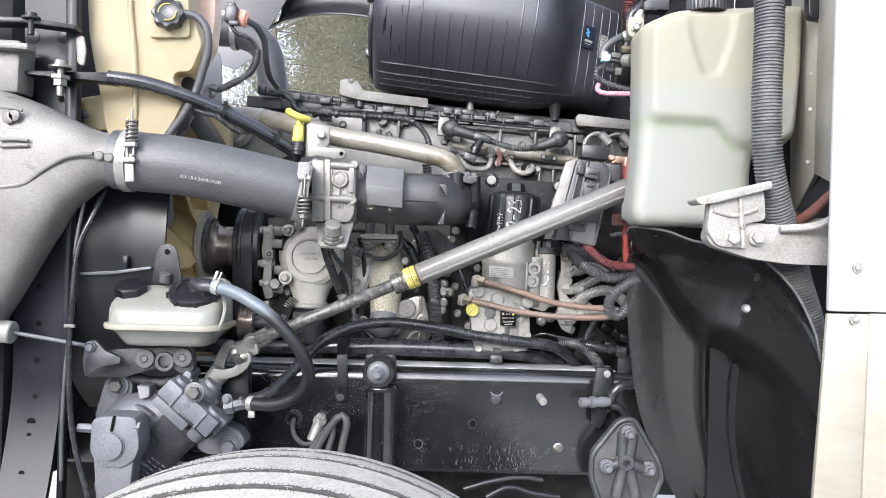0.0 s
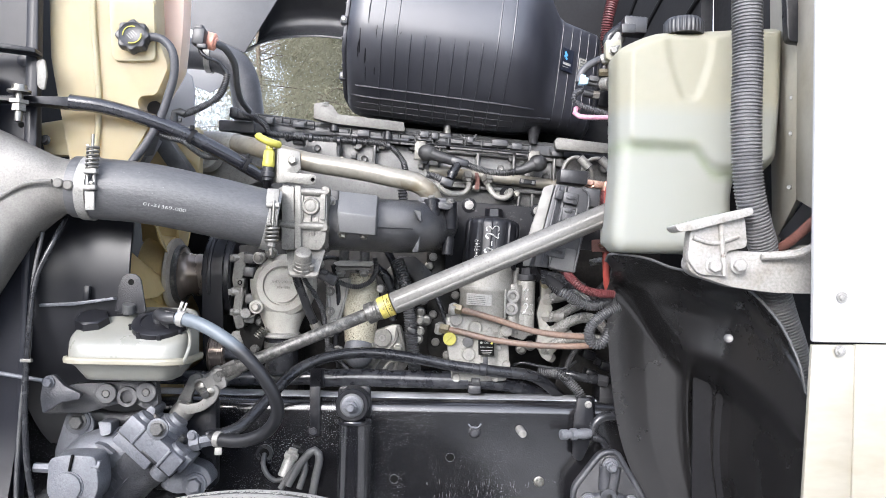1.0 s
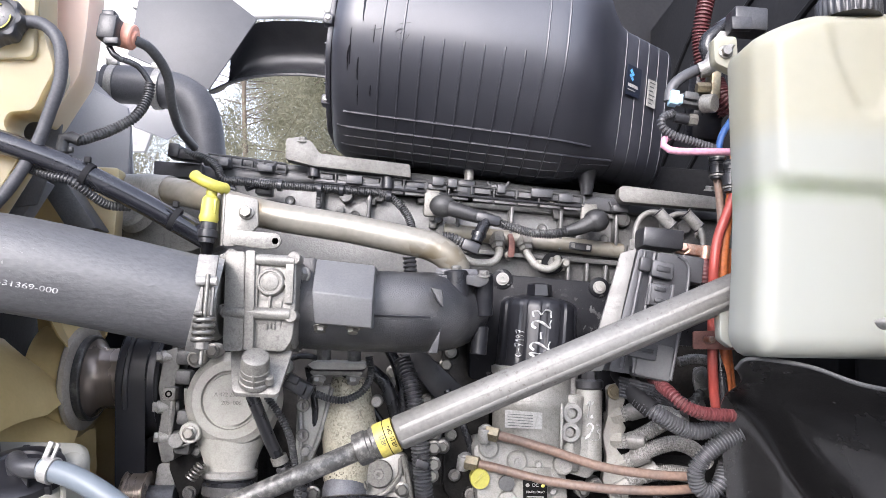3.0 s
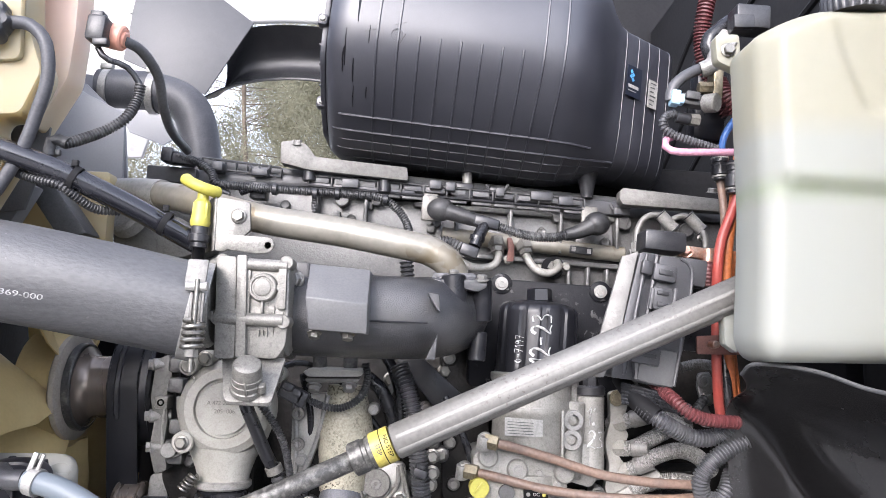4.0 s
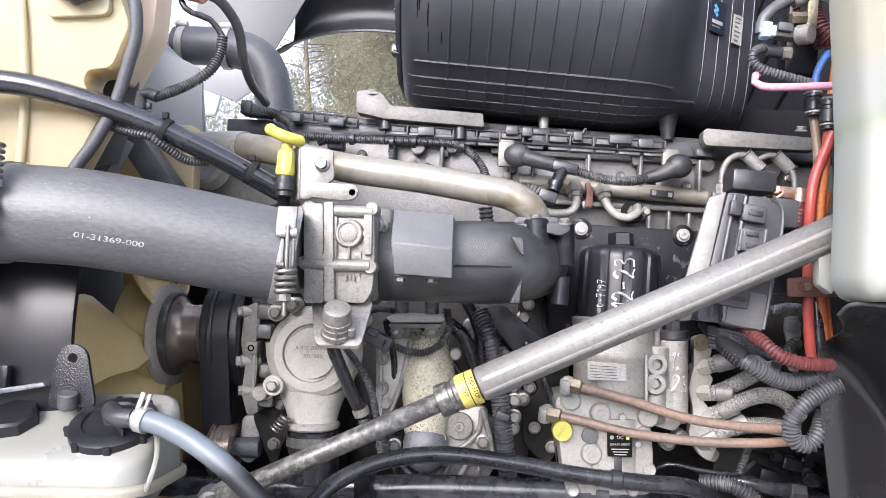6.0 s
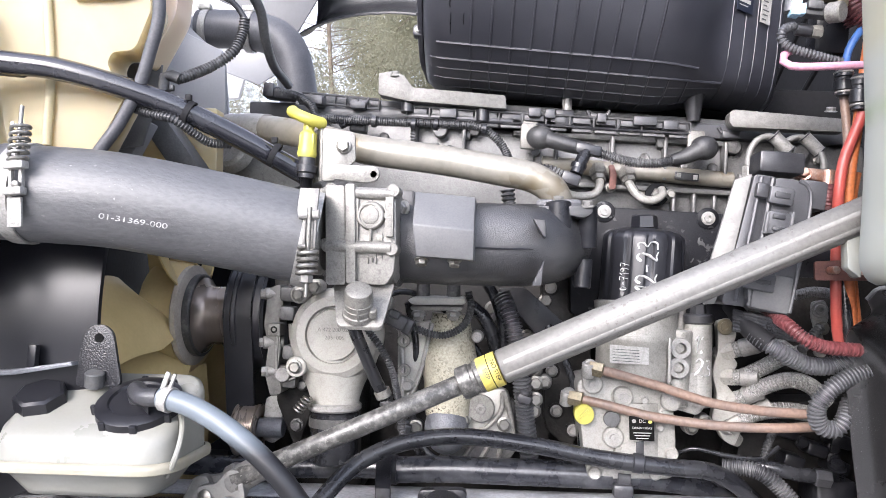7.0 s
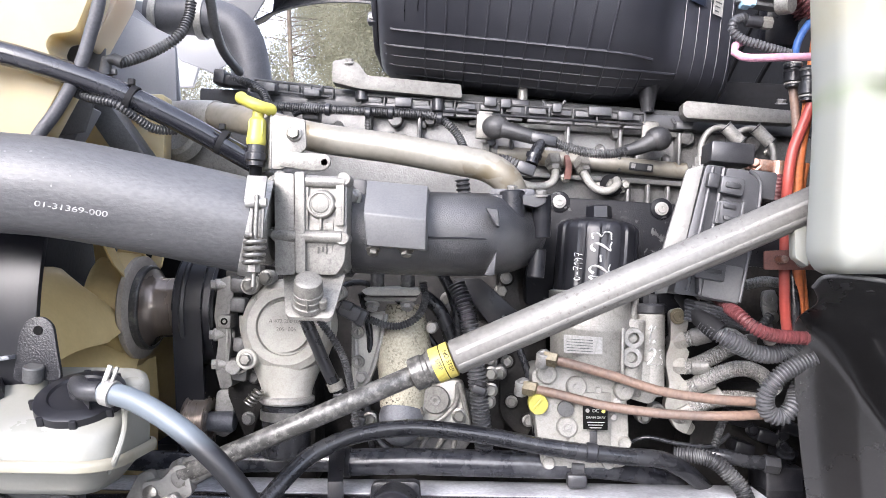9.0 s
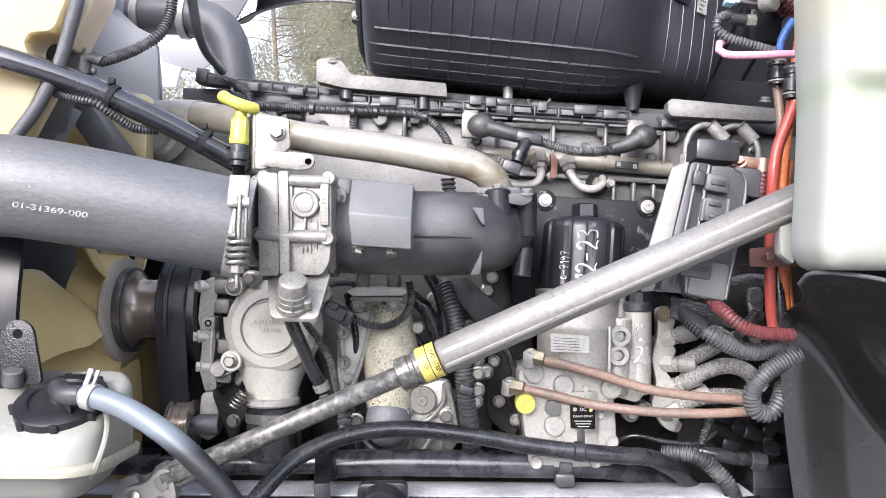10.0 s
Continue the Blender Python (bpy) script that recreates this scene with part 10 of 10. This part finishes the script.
part("port", Geo().lathe((-0.439, 1.552, 0.963), (1, 0.1, 0.22), [(0, 0.016), (0.018, 0.016), (0.019, 0.012), (0.044, 0.012)], 6), GREYIRON, gear)
part("bracket_plate", Geo().slab(rounded([(-0.514, 1.62, 0.973), (-0.41, 1.62, 1.048), (-0.405, 1.62, 0.855), (-0.538, 1.62, 0.851)], 0.02), (0, 0.03, 0), 0.006), BLACKIRON, gear, "black mounting plate")
part("frame_ear", Geo().slab(rounded([(-0.698, 1.585, 1.013), (-0.677, 1.585, 1.028), (-0.649, 1.585, 1.014), (-0.641, 1.585, 0.988), (-0.652, 1.585, 0.962), (-0.687, 1.585, 0.945), (-0.714, 1.585, 0.904), (-0.72, 1.585, 0.933)], 0.012), (0, 0.05, 0), 0.008, 3), GREYIRON, gear)
part("ear_seat", Geo().lathe((-0.674, 1.585, 0.997), (0, -1, 0), [(0, 0.025), (0.004, 0.025), (0.006, 0.022)], 32), GREYIRON, gear)
bolt((-0.672, 1.579, 0.998), 0.014, gear, DARKSTEEL)
part("frame_foot", Geo().slab(rounded([(-0.507, 1.575, 0.874), (-0.459, 1.575, 0.927), (-0.413, 1.575, 0.911), (-0.399, 1.575, 0.881), (-0.426, 1.575, 0.864), (-0.476, 1.575, 0.858)], 0.012), (0, 0.05, 0), 0.008, 3), GREYIRON, gear)
part("foot_seat", Geo().lathe((-0.435, 1.575, 0.878), (0, -1, 0), [(0, 0.024), (0.004, 0.024), (0.006, 0.021)], 32), GREYIRON, gear)
bolt((-0.433, 1.569, 0.88), 0.0145, gear, GREYIRON)
for k in range(5):
    part("cast_mark", Geo().box(on_gear(0.085 + 0.0125 * k, 0.012 - 0.004 * (k % 2), 1.5245), (0.003, 0.003, 0.018 - 0.004 * (k % 3)), (0, lean + 8 * (k % 2), 0), 0.001), IRONDUST, gear)
part("cast_mark", Geo().box(on_gear(0.115, -0.006, 1.523), (0.05, 0.003, 0.0025), (0, lean, 0), 0.001), IRONDUST, gear)
for k in range(6):
    for j in range(3):
        part("cast_bar", Geo().box(on_gear(0.035 + 0.0098 * k, -0.012 - 0.013 * j, 1.5225 + 0.0018 * j * j), (0.0028, 0.003, 0.0085), (0, lean, 0), 0.0008), GREYIRON, gear)
arm = thing("pitman_arm", (-0.625, 1.45, 0.819), "grey cast pitman arm clamped on the gear shaft", "steering arm")
arm_clamp = part("clamp", Geo().slab(rounded([(-0.669, 1.46, 0.954), (-0.639, 1.46, 0.961), (-0.584, 1.46, 0.959), (-0.576, 1.46, 0.904), (-0.584, 1.46, 0.877), (-0.609, 1.46, 0.86), (-0.653, 1.46, 0.861), (-0.672, 1.46, 0.891)], 0.012), (0, 0.06, 0), 0.007, 3), GREYIRON, arm)
part("arm", Geo().slab(rounded([(-0.667, 1.465, 0.89), (-0.587, 1.465, 0.892), (-0.601, 1.465, 0.749), (-0.655, 1.465, 0.748)], 0.01), (0, 0.045, 0), 0.007, 3), GREYIRON, arm)
sp = (-0.633, 1.455, 0.903)
part("shaft_end", Geo().lathe((sp[0], sp[1] + 0.006, sp[2]), (0, -1, 0), [(0, 0.029), (0.003, 0.029), (0.003, 0.0265), (0.008, 0.0262), (0.009, 0.02)], 36), GREYIRON, arm_clamp)
part("slot", Geo().box((-0.627, 1.458, 0.947), (0.004, 0.006, 0.03), (0, 10, 0), 0.0005), BLACKINK, arm_clamp)
part("pinch_bolt", Geo().cyl((-0.7, 1.47, 0.935), (-0.669, 1.47, 0.934), 0.009, n=6), GREYIRON, arm_clamp)
part("pinch_nut", Geo().cyl((-0.592, 1.47, 0.94), (-0.577, 1.47, 0.939), 0.011, n=6), GREYIRON, arm_clamp)

# ---- universal joint ----
uj = thing("universal_joint", (-0.452, 1.6, 1.05), "worn steel universal joint on the steering shaft", "universal joint")
part("fork_arm", Geo().slab(rounded([(-0.49, 1.615, 1.033), (-0.476, 1.615, 1.062), (-0.463, 1.615, 1.089), (-0.446, 1.615, 1.094), (-0.438, 1.615, 1.082), (-0.448, 1.615, 1.07), (-0.459, 1.615, 1.048), (-0.461, 1.615, 1.021), (-0.48, 1.615, 1.014)], 0.006), (0, 0.014, 0), 0.004, 3), STEEL, uj)
part("fork_arm", Geo().slab(rounded([(-0.474, 1.578, 1.039), (-0.455, 1.578, 1.035), (-0.432, 1.578, 1.04), (-0.418, 1.578, 1.054), (-0.414, 1.578, 1.069), (-0.4, 1.578, 1.076), (-0.392, 1.578, 1.062), (-0.401, 1.578, 1.041), (-0.422, 1.578, 1.024), (-0.45, 1.578, 1.016), (-0.471, 1.578, 1.02)], 0.006), (0, 0.014, 0), 0.004, 3), STEEL, uj)
part("fork_base", Geo().lathe((-0.473, 1.6, 1.016), gd, [(-0.02, 0.018), (0, 0.022), (0.012, 0.022), (0.018, 0.017)], 28), STEEL, uj)
part("spider", Geo().ball((-0.431, 1.6, 1.063), 0.0125, 16).cyl((-0.418, 1.57, 1.056), (-0.447, 1.63, 1.073), 0.008, n=16), DARKSTEEL, uj)
part("bearing_cap", Geo().lathe((-0.409, 1.578, 1.062), (0.2, -1, 0), [(-0.004, 0.0095), (0.001, 0.0095), (0.002, 0.008)], 20), ZINC, uj)
part("bearing_cap", Geo().lathe((-0.436, 1.592, 1.071), (-0.2, -1, 0.1), [(-0.004, 0.0105), (0.003, 0.0105), (0.004, 0.009)], 20), ZINC, uj)
part("shaft_fork", Geo().slab(rounded([(-0.446, 1.59, 1.085), (-0.422, 1.59, 1.088), (-0.404, 1.59, 1.108), (-0.389, 1.59, 1.106), (-0.381, 1.59, 1.07), (-0.398, 1.59, 1.063), (-0.417, 1.59, 1.062), (-0.438, 1.59, 1.057), (-0.448, 1.59, 1.069)], 0.007), (0, 0.013, 0), 0.004, 3), STEEL, uj)
part("shaft_fork", Geo().slab(rounded([(-0.457, 1.628, 1.087), (-0.432, 1.628, 1.09), (-0.413, 1.628, 1.108), (-0.399, 1.628, 1.101), (-0.39, 1.628, 1.07), (-0.407, 1.628, 1.062), (-0.427, 1.628, 1.064), (-0.449, 1.628, 1.058)], 0.007), (0, 0.013, 0), 0.004, 3), STEEL, uj)
qd = (Vector((-0.313, 1.61, 1.137)) - Vector((-0.401, 1.61, 1.089))).normalized()
part("socket", Geo().lathe((-0.408, 1.61, 1.085), qd, [(0, 0.02), (0.004, 0.0225), (0.014, 0.0225), (0.018, 0.0185), (0.05, 0.0175)], 28), STEEL, uj)
part("pinch_bolt", Geo().lathe((-0.457, 1.585, 1.031), (0, -1, 0), [(-0.01, 0.008), (-0.002, 0.008), (0, 0.006)], 6), ZINC, uj)

# ---- shock absorber ----
shock = thing("shock_absorber", (-0.127, 1.69, 0.768), "glossy black shock absorber hung on the chassis rail", "shock absorber")
se = (-0.134, 1.69, 1.026)
shock_eye = part("eye", Geo().ring((se[0], 1.705, se[2]), (0, -1, 0), 0.02, 0.035, 0.05, 36), BLACKIRON, shock)
part("bushing", Geo().lathe((se[0], 1.7, se[2]), (0, -1, 0), [(0, 0.025), (0.05, 0.025), (0.053, 0.021)], 32), RUBBER, shock_eye)
part("washer", Geo().lathe((se[0], 1.648, se[2]), (0, -1, 0), [(0, 0.021), (0.003, 0.021), (0.004, 0.019)], 28), GREYIRON, shock_eye)
nut((se[0], 1.644, se[2]), 0.0135, shock, GREYIRON)
part("hanger", Geo().slab(rounded([(-0.17, 1.715, 1.056), (-0.101, 1.715, 1.058), (-0.097, 1.715, 0.991), (-0.174, 1.715, 0.989)], 0.01), (0, 0.02, 0), 0.004), BLACKIRON, shock)
part("tube", Geo().lathe((-0.132, 1.69, 0.99), (0, 0, -1), [(-0.004, 0.024), (0, 0.034), (0.004, 0.0355), (0.01, 0.034), (0.4, 0.034)], 40), RAIL, shock)
part("lip", Geo().ring((-0.132, 1.69, 0.982), (0, 0, 1), 0.03, 0.037, 0.006, 40), BLACKIRON, shock)

# ---- pipes and hoses along the rail ----
solo("cross_pipe", Geo().tube([(-0.649, 1.84, 1.052), (-0.547, 1.84, 1.051), (-0.401, 1.84, 1.051), (-0.236, 1.83, 1.058)], 0.0165, 20, 0.03), PIPEBLACK, "black steel pipe behind the rail", "pipe")
solo("rail_pipe", Geo().tube([(-0.234, 1.82, 1.057), (-0.145, 1.82, 1.061), (-0.013, 1.82, 1.06), (0.118, 1.82, 1.059)], 0.0205, 24, 0.02).tube([(0.109, 1.82, 1.057), (0.189, 1.83, 1.051), (0.255, 1.85, 1.038), (0.305, 1.87, 1.016)], 0.0155, 20, 0.02), PIPEBLACK, "sleeved black pipe along the rail", "pipe", sharp=60)
solo("pipe_clamp", Geo().ring((0.125, 1.82, 1.058), (1, 0, -0.05), 0.0165, 0.0225, 0.02, 28).box((0.133, 1.8, 1.042), (0.03, 0.02, 0.02), bev=0.004), PLASTIC, "black clamp on the rail pipe", "clamp")
solo("pipe_strap", Geo().ring((-0.229, 1.82, 1.058), (1, 0, 0), 0.02, 0.0225, 0.014, 28), BLACKIRON, "steel strap round the pipe", "clamp")
ah = thing("arched_hose", (-0.089, 1.74, 1.127), "black braided rubber hose arching over the rail", "hose")
part("hose", Geo().tube([(-0.416, 1.58, 0.975), (-0.385, 1.585, 0.977), (-0.358, 1.6, 0.987), (-0.337, 1.625, 1.006)] + [(-0.277, 1.7, 1.076), (-0.234, 1.725, 1.104), (-0.179, 1.74, 1.121), (-0.106, 1.75, 1.127), (-0.006, 1.755, 1.116), (0.077, 1.76, 1.101), (0.153, 1.76, 1.092)], 0.0124, 24, 0.01), HOSE, ah, sharp=60)
part("ferrule", Geo().cyl((0.14, 1.76, 1.094), (0.157, 1.76, 1.092), 0.0145, n=20), PLASTIC, ah)
part("sleeve", Geo().tube([(0.153, 1.76, 1.092), (0.202, 1.765, 1.087), (0.254, 1.775, 1.081), (0.291, 1.79, 1.063), (0.329, 1.83, 1.032), (0.37, 1.9, 0.992), (0.414, 2, 0.929)], 0.0128, 18), HOSE, ah)
loom_of([(0.282, 1.8, 1.082), (0.304, 1.79, 1.085), (0.33, 1.78, 1.08), (0.353, 1.775, 1.062), (0.372, 1.77, 1.038), (0.384, 1.77, 1.005)], 0.0125, "glossy black corrugated loom behind the rail", 0.0048, n=14)
hose_of("fuel_hose", [(0.332, 1.84, 1.077), (0.363, 1.83, 1.076), (0.398, 1.83, 1.068), (0.425, 1.83, 1.065)], 0.011, HOSE, "short black fuel hose")
solo("fuel_nut", Geo().cyl((0.424, 1.83, 1.065), (0.448, 1.83, 1.062), 0.0145, n=6), PLASTIC, "black plastic fuel hose coupling", "coupling")
hose_of("thin_cable", [(0.215, 1.85, 1.083), (0.231, 1.84, 1.096), (0.252, 1.835, 1.101), (0.294, 1.83, 1.093), (0.346, 1.83, 1.09), (0.376, 1.84, 1.106)], 0.0035, HOSE, "thin black cable behind the fuel lines", "cable", 8)
loom_of([(0.35, 1.83, 1.088), (0.36, 1.84, 1.11), (0.378, 1.86, 1.133)], 0.0065, "small black loom near the manifold", 0.005)
gearbox = thing("transmission_side", (0.491, 1.98, 1.069), "black cast transmission housing with ribs", "transmission")
part("case", Geo().slab(rounded([(0.377, 1.99, 1.154), (0.613, 1.99, 1.157), (0.61, 1.99, 0.951), (0.337, 1.99, 0.946), (0.357, 1.99, 1.064)], 0.02), (0, 0.3, 0), 0.012), GRIME, gearbox)
for p in [(0.437, 1.965, 1.061), (0.475, 1.965, 1.081), (0.509, 1.965, 1.053), (0.428, 1.965, 1.11), (0.514, 1.965, 1.096)]:
    part("case_rib", Geo().box(p, (0.035, 0.05, 0.022), (0, 15, 0), 0.005), BLACKIRON, gearbox)
for p in [(0.503, 1.95, 1.085), (0.503, 1.95, 1.066), (0.451, 1.95, 1.093)]:
    bolt(p, 0.009, gearbox, BLACKIRON)
part("pan_block", Geo().box((0.462, 1.88, 1.031), (0.06, 0.08, 0.05), bev=0.006), BLACKIRON, gearbox)
bolt((0.471, 1.86, 1.072), 0.011, gearbox, BLACKIRON, (0, -0.4, 1))

# ---- fittings on the rail ----
grom = thing("cable_grommet", (-0.33, 1.73, 0.905), "black grommet with cable looping out of the rail", "grommet")
p = (-0.331, 1.735, 0.904)
part("ring", Geo().ring(p, (0, -1, 0), 0.011, 0.019, 0.008, 28), HOSE, grom)
part("core", Geo().cyl((p[0], 1.7345, p[2]), (p[0], 1.7325, p[2]), 0.0115, n=20), BLACKINK, grom)
part("cable", Geo().tube([(-0.331, 1.733, 0.902), (-0.33, 1.715, 0.885), (-0.321, 1.71, 0.865), (-0.3, 1.71, 0.85), (-0.28, 1.71, 0.857)], 0.0055, 12), DUSTY, grom)
part("connector", Geo().cyl((-0.285, 1.71, 0.859), (-0.27, 1.72, 0.902), 0.013, n=14).lathe((-0.271, 1.72, 0.898), (0.3, 0, 1), [(0, 0.017), (0.01, 0.017), (0.011, 0.012), (0.02, 0.011)], 6), ALLOY, grom, "alloy cable connector")
solo("cable_loop", Geo().tube([(-0.269, 1.68, 0.849), (-0.253, 1.68, 0.88), (-0.231, 1.68, 0.912), (-0.214, 1.68, 0.925), (-0.203, 1.68, 0.909), (-0.21, 1.68, 0.869), (-0.218, 1.68, 0.819)], 0.0085, 14), DUSTY, "dusty grey hose looping beside the rail", "hose")
solo("cable_loop", Geo().tube([(-0.286, 1.69, 0.839), (-0.269, 1.69, 0.867), (-0.244, 1.69, 0.897), (-0.234, 1.69, 0.885), (-0.246, 1.69, 0.84)], 0.007, 12), DUSTY, "dusty grey cable beside the rail", "cable")
endb = thing("rail_end_bracket", (0.37, 1.7, 0.955), "black steel bracket plate with a grey air fitting", "bracket")
part("plate", Geo().slab(rounded([(0.352, 1.7, 1.044), (0.383, 1.7, 1.042), (0.389, 1.7, 1.007), (0.378, 1.7, 0.936), (0.363, 1.7, 0.904), (0.343, 1.7, 0.914), (0.344, 1.7, 0.98)], 0.008), (0, 0.006, 0), 0.002), BLACKIRON, endb)
part("plate_return", Geo().slab([(0.355, 1.7, 1.044), (0.395, 1.72, 1.042), (0.397, 1.72, 0.978), (0.382, 1.7, 0.956)], (0, 0.004, 0), 0.001), BLACKIRON, endb)
part("fitting", Geo().lathe((0.311, 1.67, 0.969), (1, 0.25, 0), [(0, 0.009), (0.002, 0.011), (0.016, 0.011), (0.017, 0.0085), (0.024, 0.0085), (0.025, 0.013), (0.036, 0.013), (0.037, 0.009), (0.05, 0.012), (0.056, 0.012), (0.07, 0.01)], 14), GREYIRON, endb, "dull grey air fitting")
part("elbow", Geo().tube([(0.385, 1.7, 0.966), (0.392, 1.7, 0.988), (0.407, 1.7, 1.002), (0.44, 1.71, 1.004)], 0.011, 14), HOSE, endb)
part("elbow", Geo().tube([(0.385, 1.7, 0.958), (0.405, 1.7, 0.954), (0.416, 1.7, 0.937), (0.411, 1.71, 0.916)], 0.009, 14), HOSE, endb)
bolt((0.376, 1.698, 1.029), 0.0065, endb, ALLOY)
hang = thing("spring_hanger", (0.412, 1.66, 0.766), "dusty black cast spring hanger with three nuts", "hanger")
tri3 = [(0.397, 1.66, 0.933), (0.429, 1.66, 0.938), (0.488, 1.66, 0.84), (0.494, 1.66, 0.812), (0.451, 1.66, 0.705), (0.377, 1.66, 0.703), (0.338, 1.66, 0.808), (0.339, 1.66, 0.857)]
part("casting", Geo().slab(rounded(tri3, 0.014), (0, 0.035, 0), 0.006, 3), ELBOWCAST, hang)
rim = rounded([Vector(p) for p in tri3], 0.014)
part("rim", Geo().sweep(smooth([p + Vector((0, 0.002, 0)) for p in rim] + [rim[0] + Vector((0, 0.002, 0))], 0.006), [0.0065] * len(smooth([p + Vector((0, 0.002, 0)) for p in rim] + [rim[0] + Vector((0, 0.002, 0))], 0.006)), 10), IRONDUST, hang, sharp=60)
for pts in ([(0.403, 1.658, 0.858), (0.405, 1.658, 0.909)], [(0.42, 1.658, 0.859), (0.427, 1.658, 0.906)], [(0.397, 1.658, 0.841), (0.374, 1.658, 0.833)], [(0.427, 1.658, 0.842), (0.461, 1.658, 0.828)], [(0.406, 1.658, 0.829), (0.393, 1.658, 0.769)], [(0.421, 1.658, 0.829), (0.435, 1.658, 0.77)]):
    part("rib", Geo().tube(pts, 0.0125, 16), IRONDUST, hang)
part("centre_boss", Geo().ring((0.411, 1.655, 0.845), (0, -1, 0), 0.007, 0.018, 0.012, 28), IRONDUST, hang)
for p in [(0.416, 1.655, 0.909), (0.371, 1.655, 0.834), (0.462, 1.655, 0.831)]:
    part("nut_seat", Geo().lathe((p[0], p[1] + 0.006, p[2]), (0, -1, 0), [(0, 0.018), (0.008, 0.018), (0.01, 0.015)], 24), IRONDUST, hang)
    nut((p[0], p[1] - 0.004, p[2]), 0.0122, hang, GREYIRON)
for k, pts in enumerate(([(0.061, 1.74, 0.749), (0.126, 1.74, 0.769), (0.192, 1.75, 0.777), (0.245, 1.76, 0.769)], [(0.114, 1.74, 0.732), (0.165, 1.745, 0.755), (0.219, 1.75, 0.742), (0.286, 1.76, 0.73)])):
    hose_of("low_wire", pts, 0.0055, PLASTIC, "thin black wire sleeve below the rail", "cable", 10)
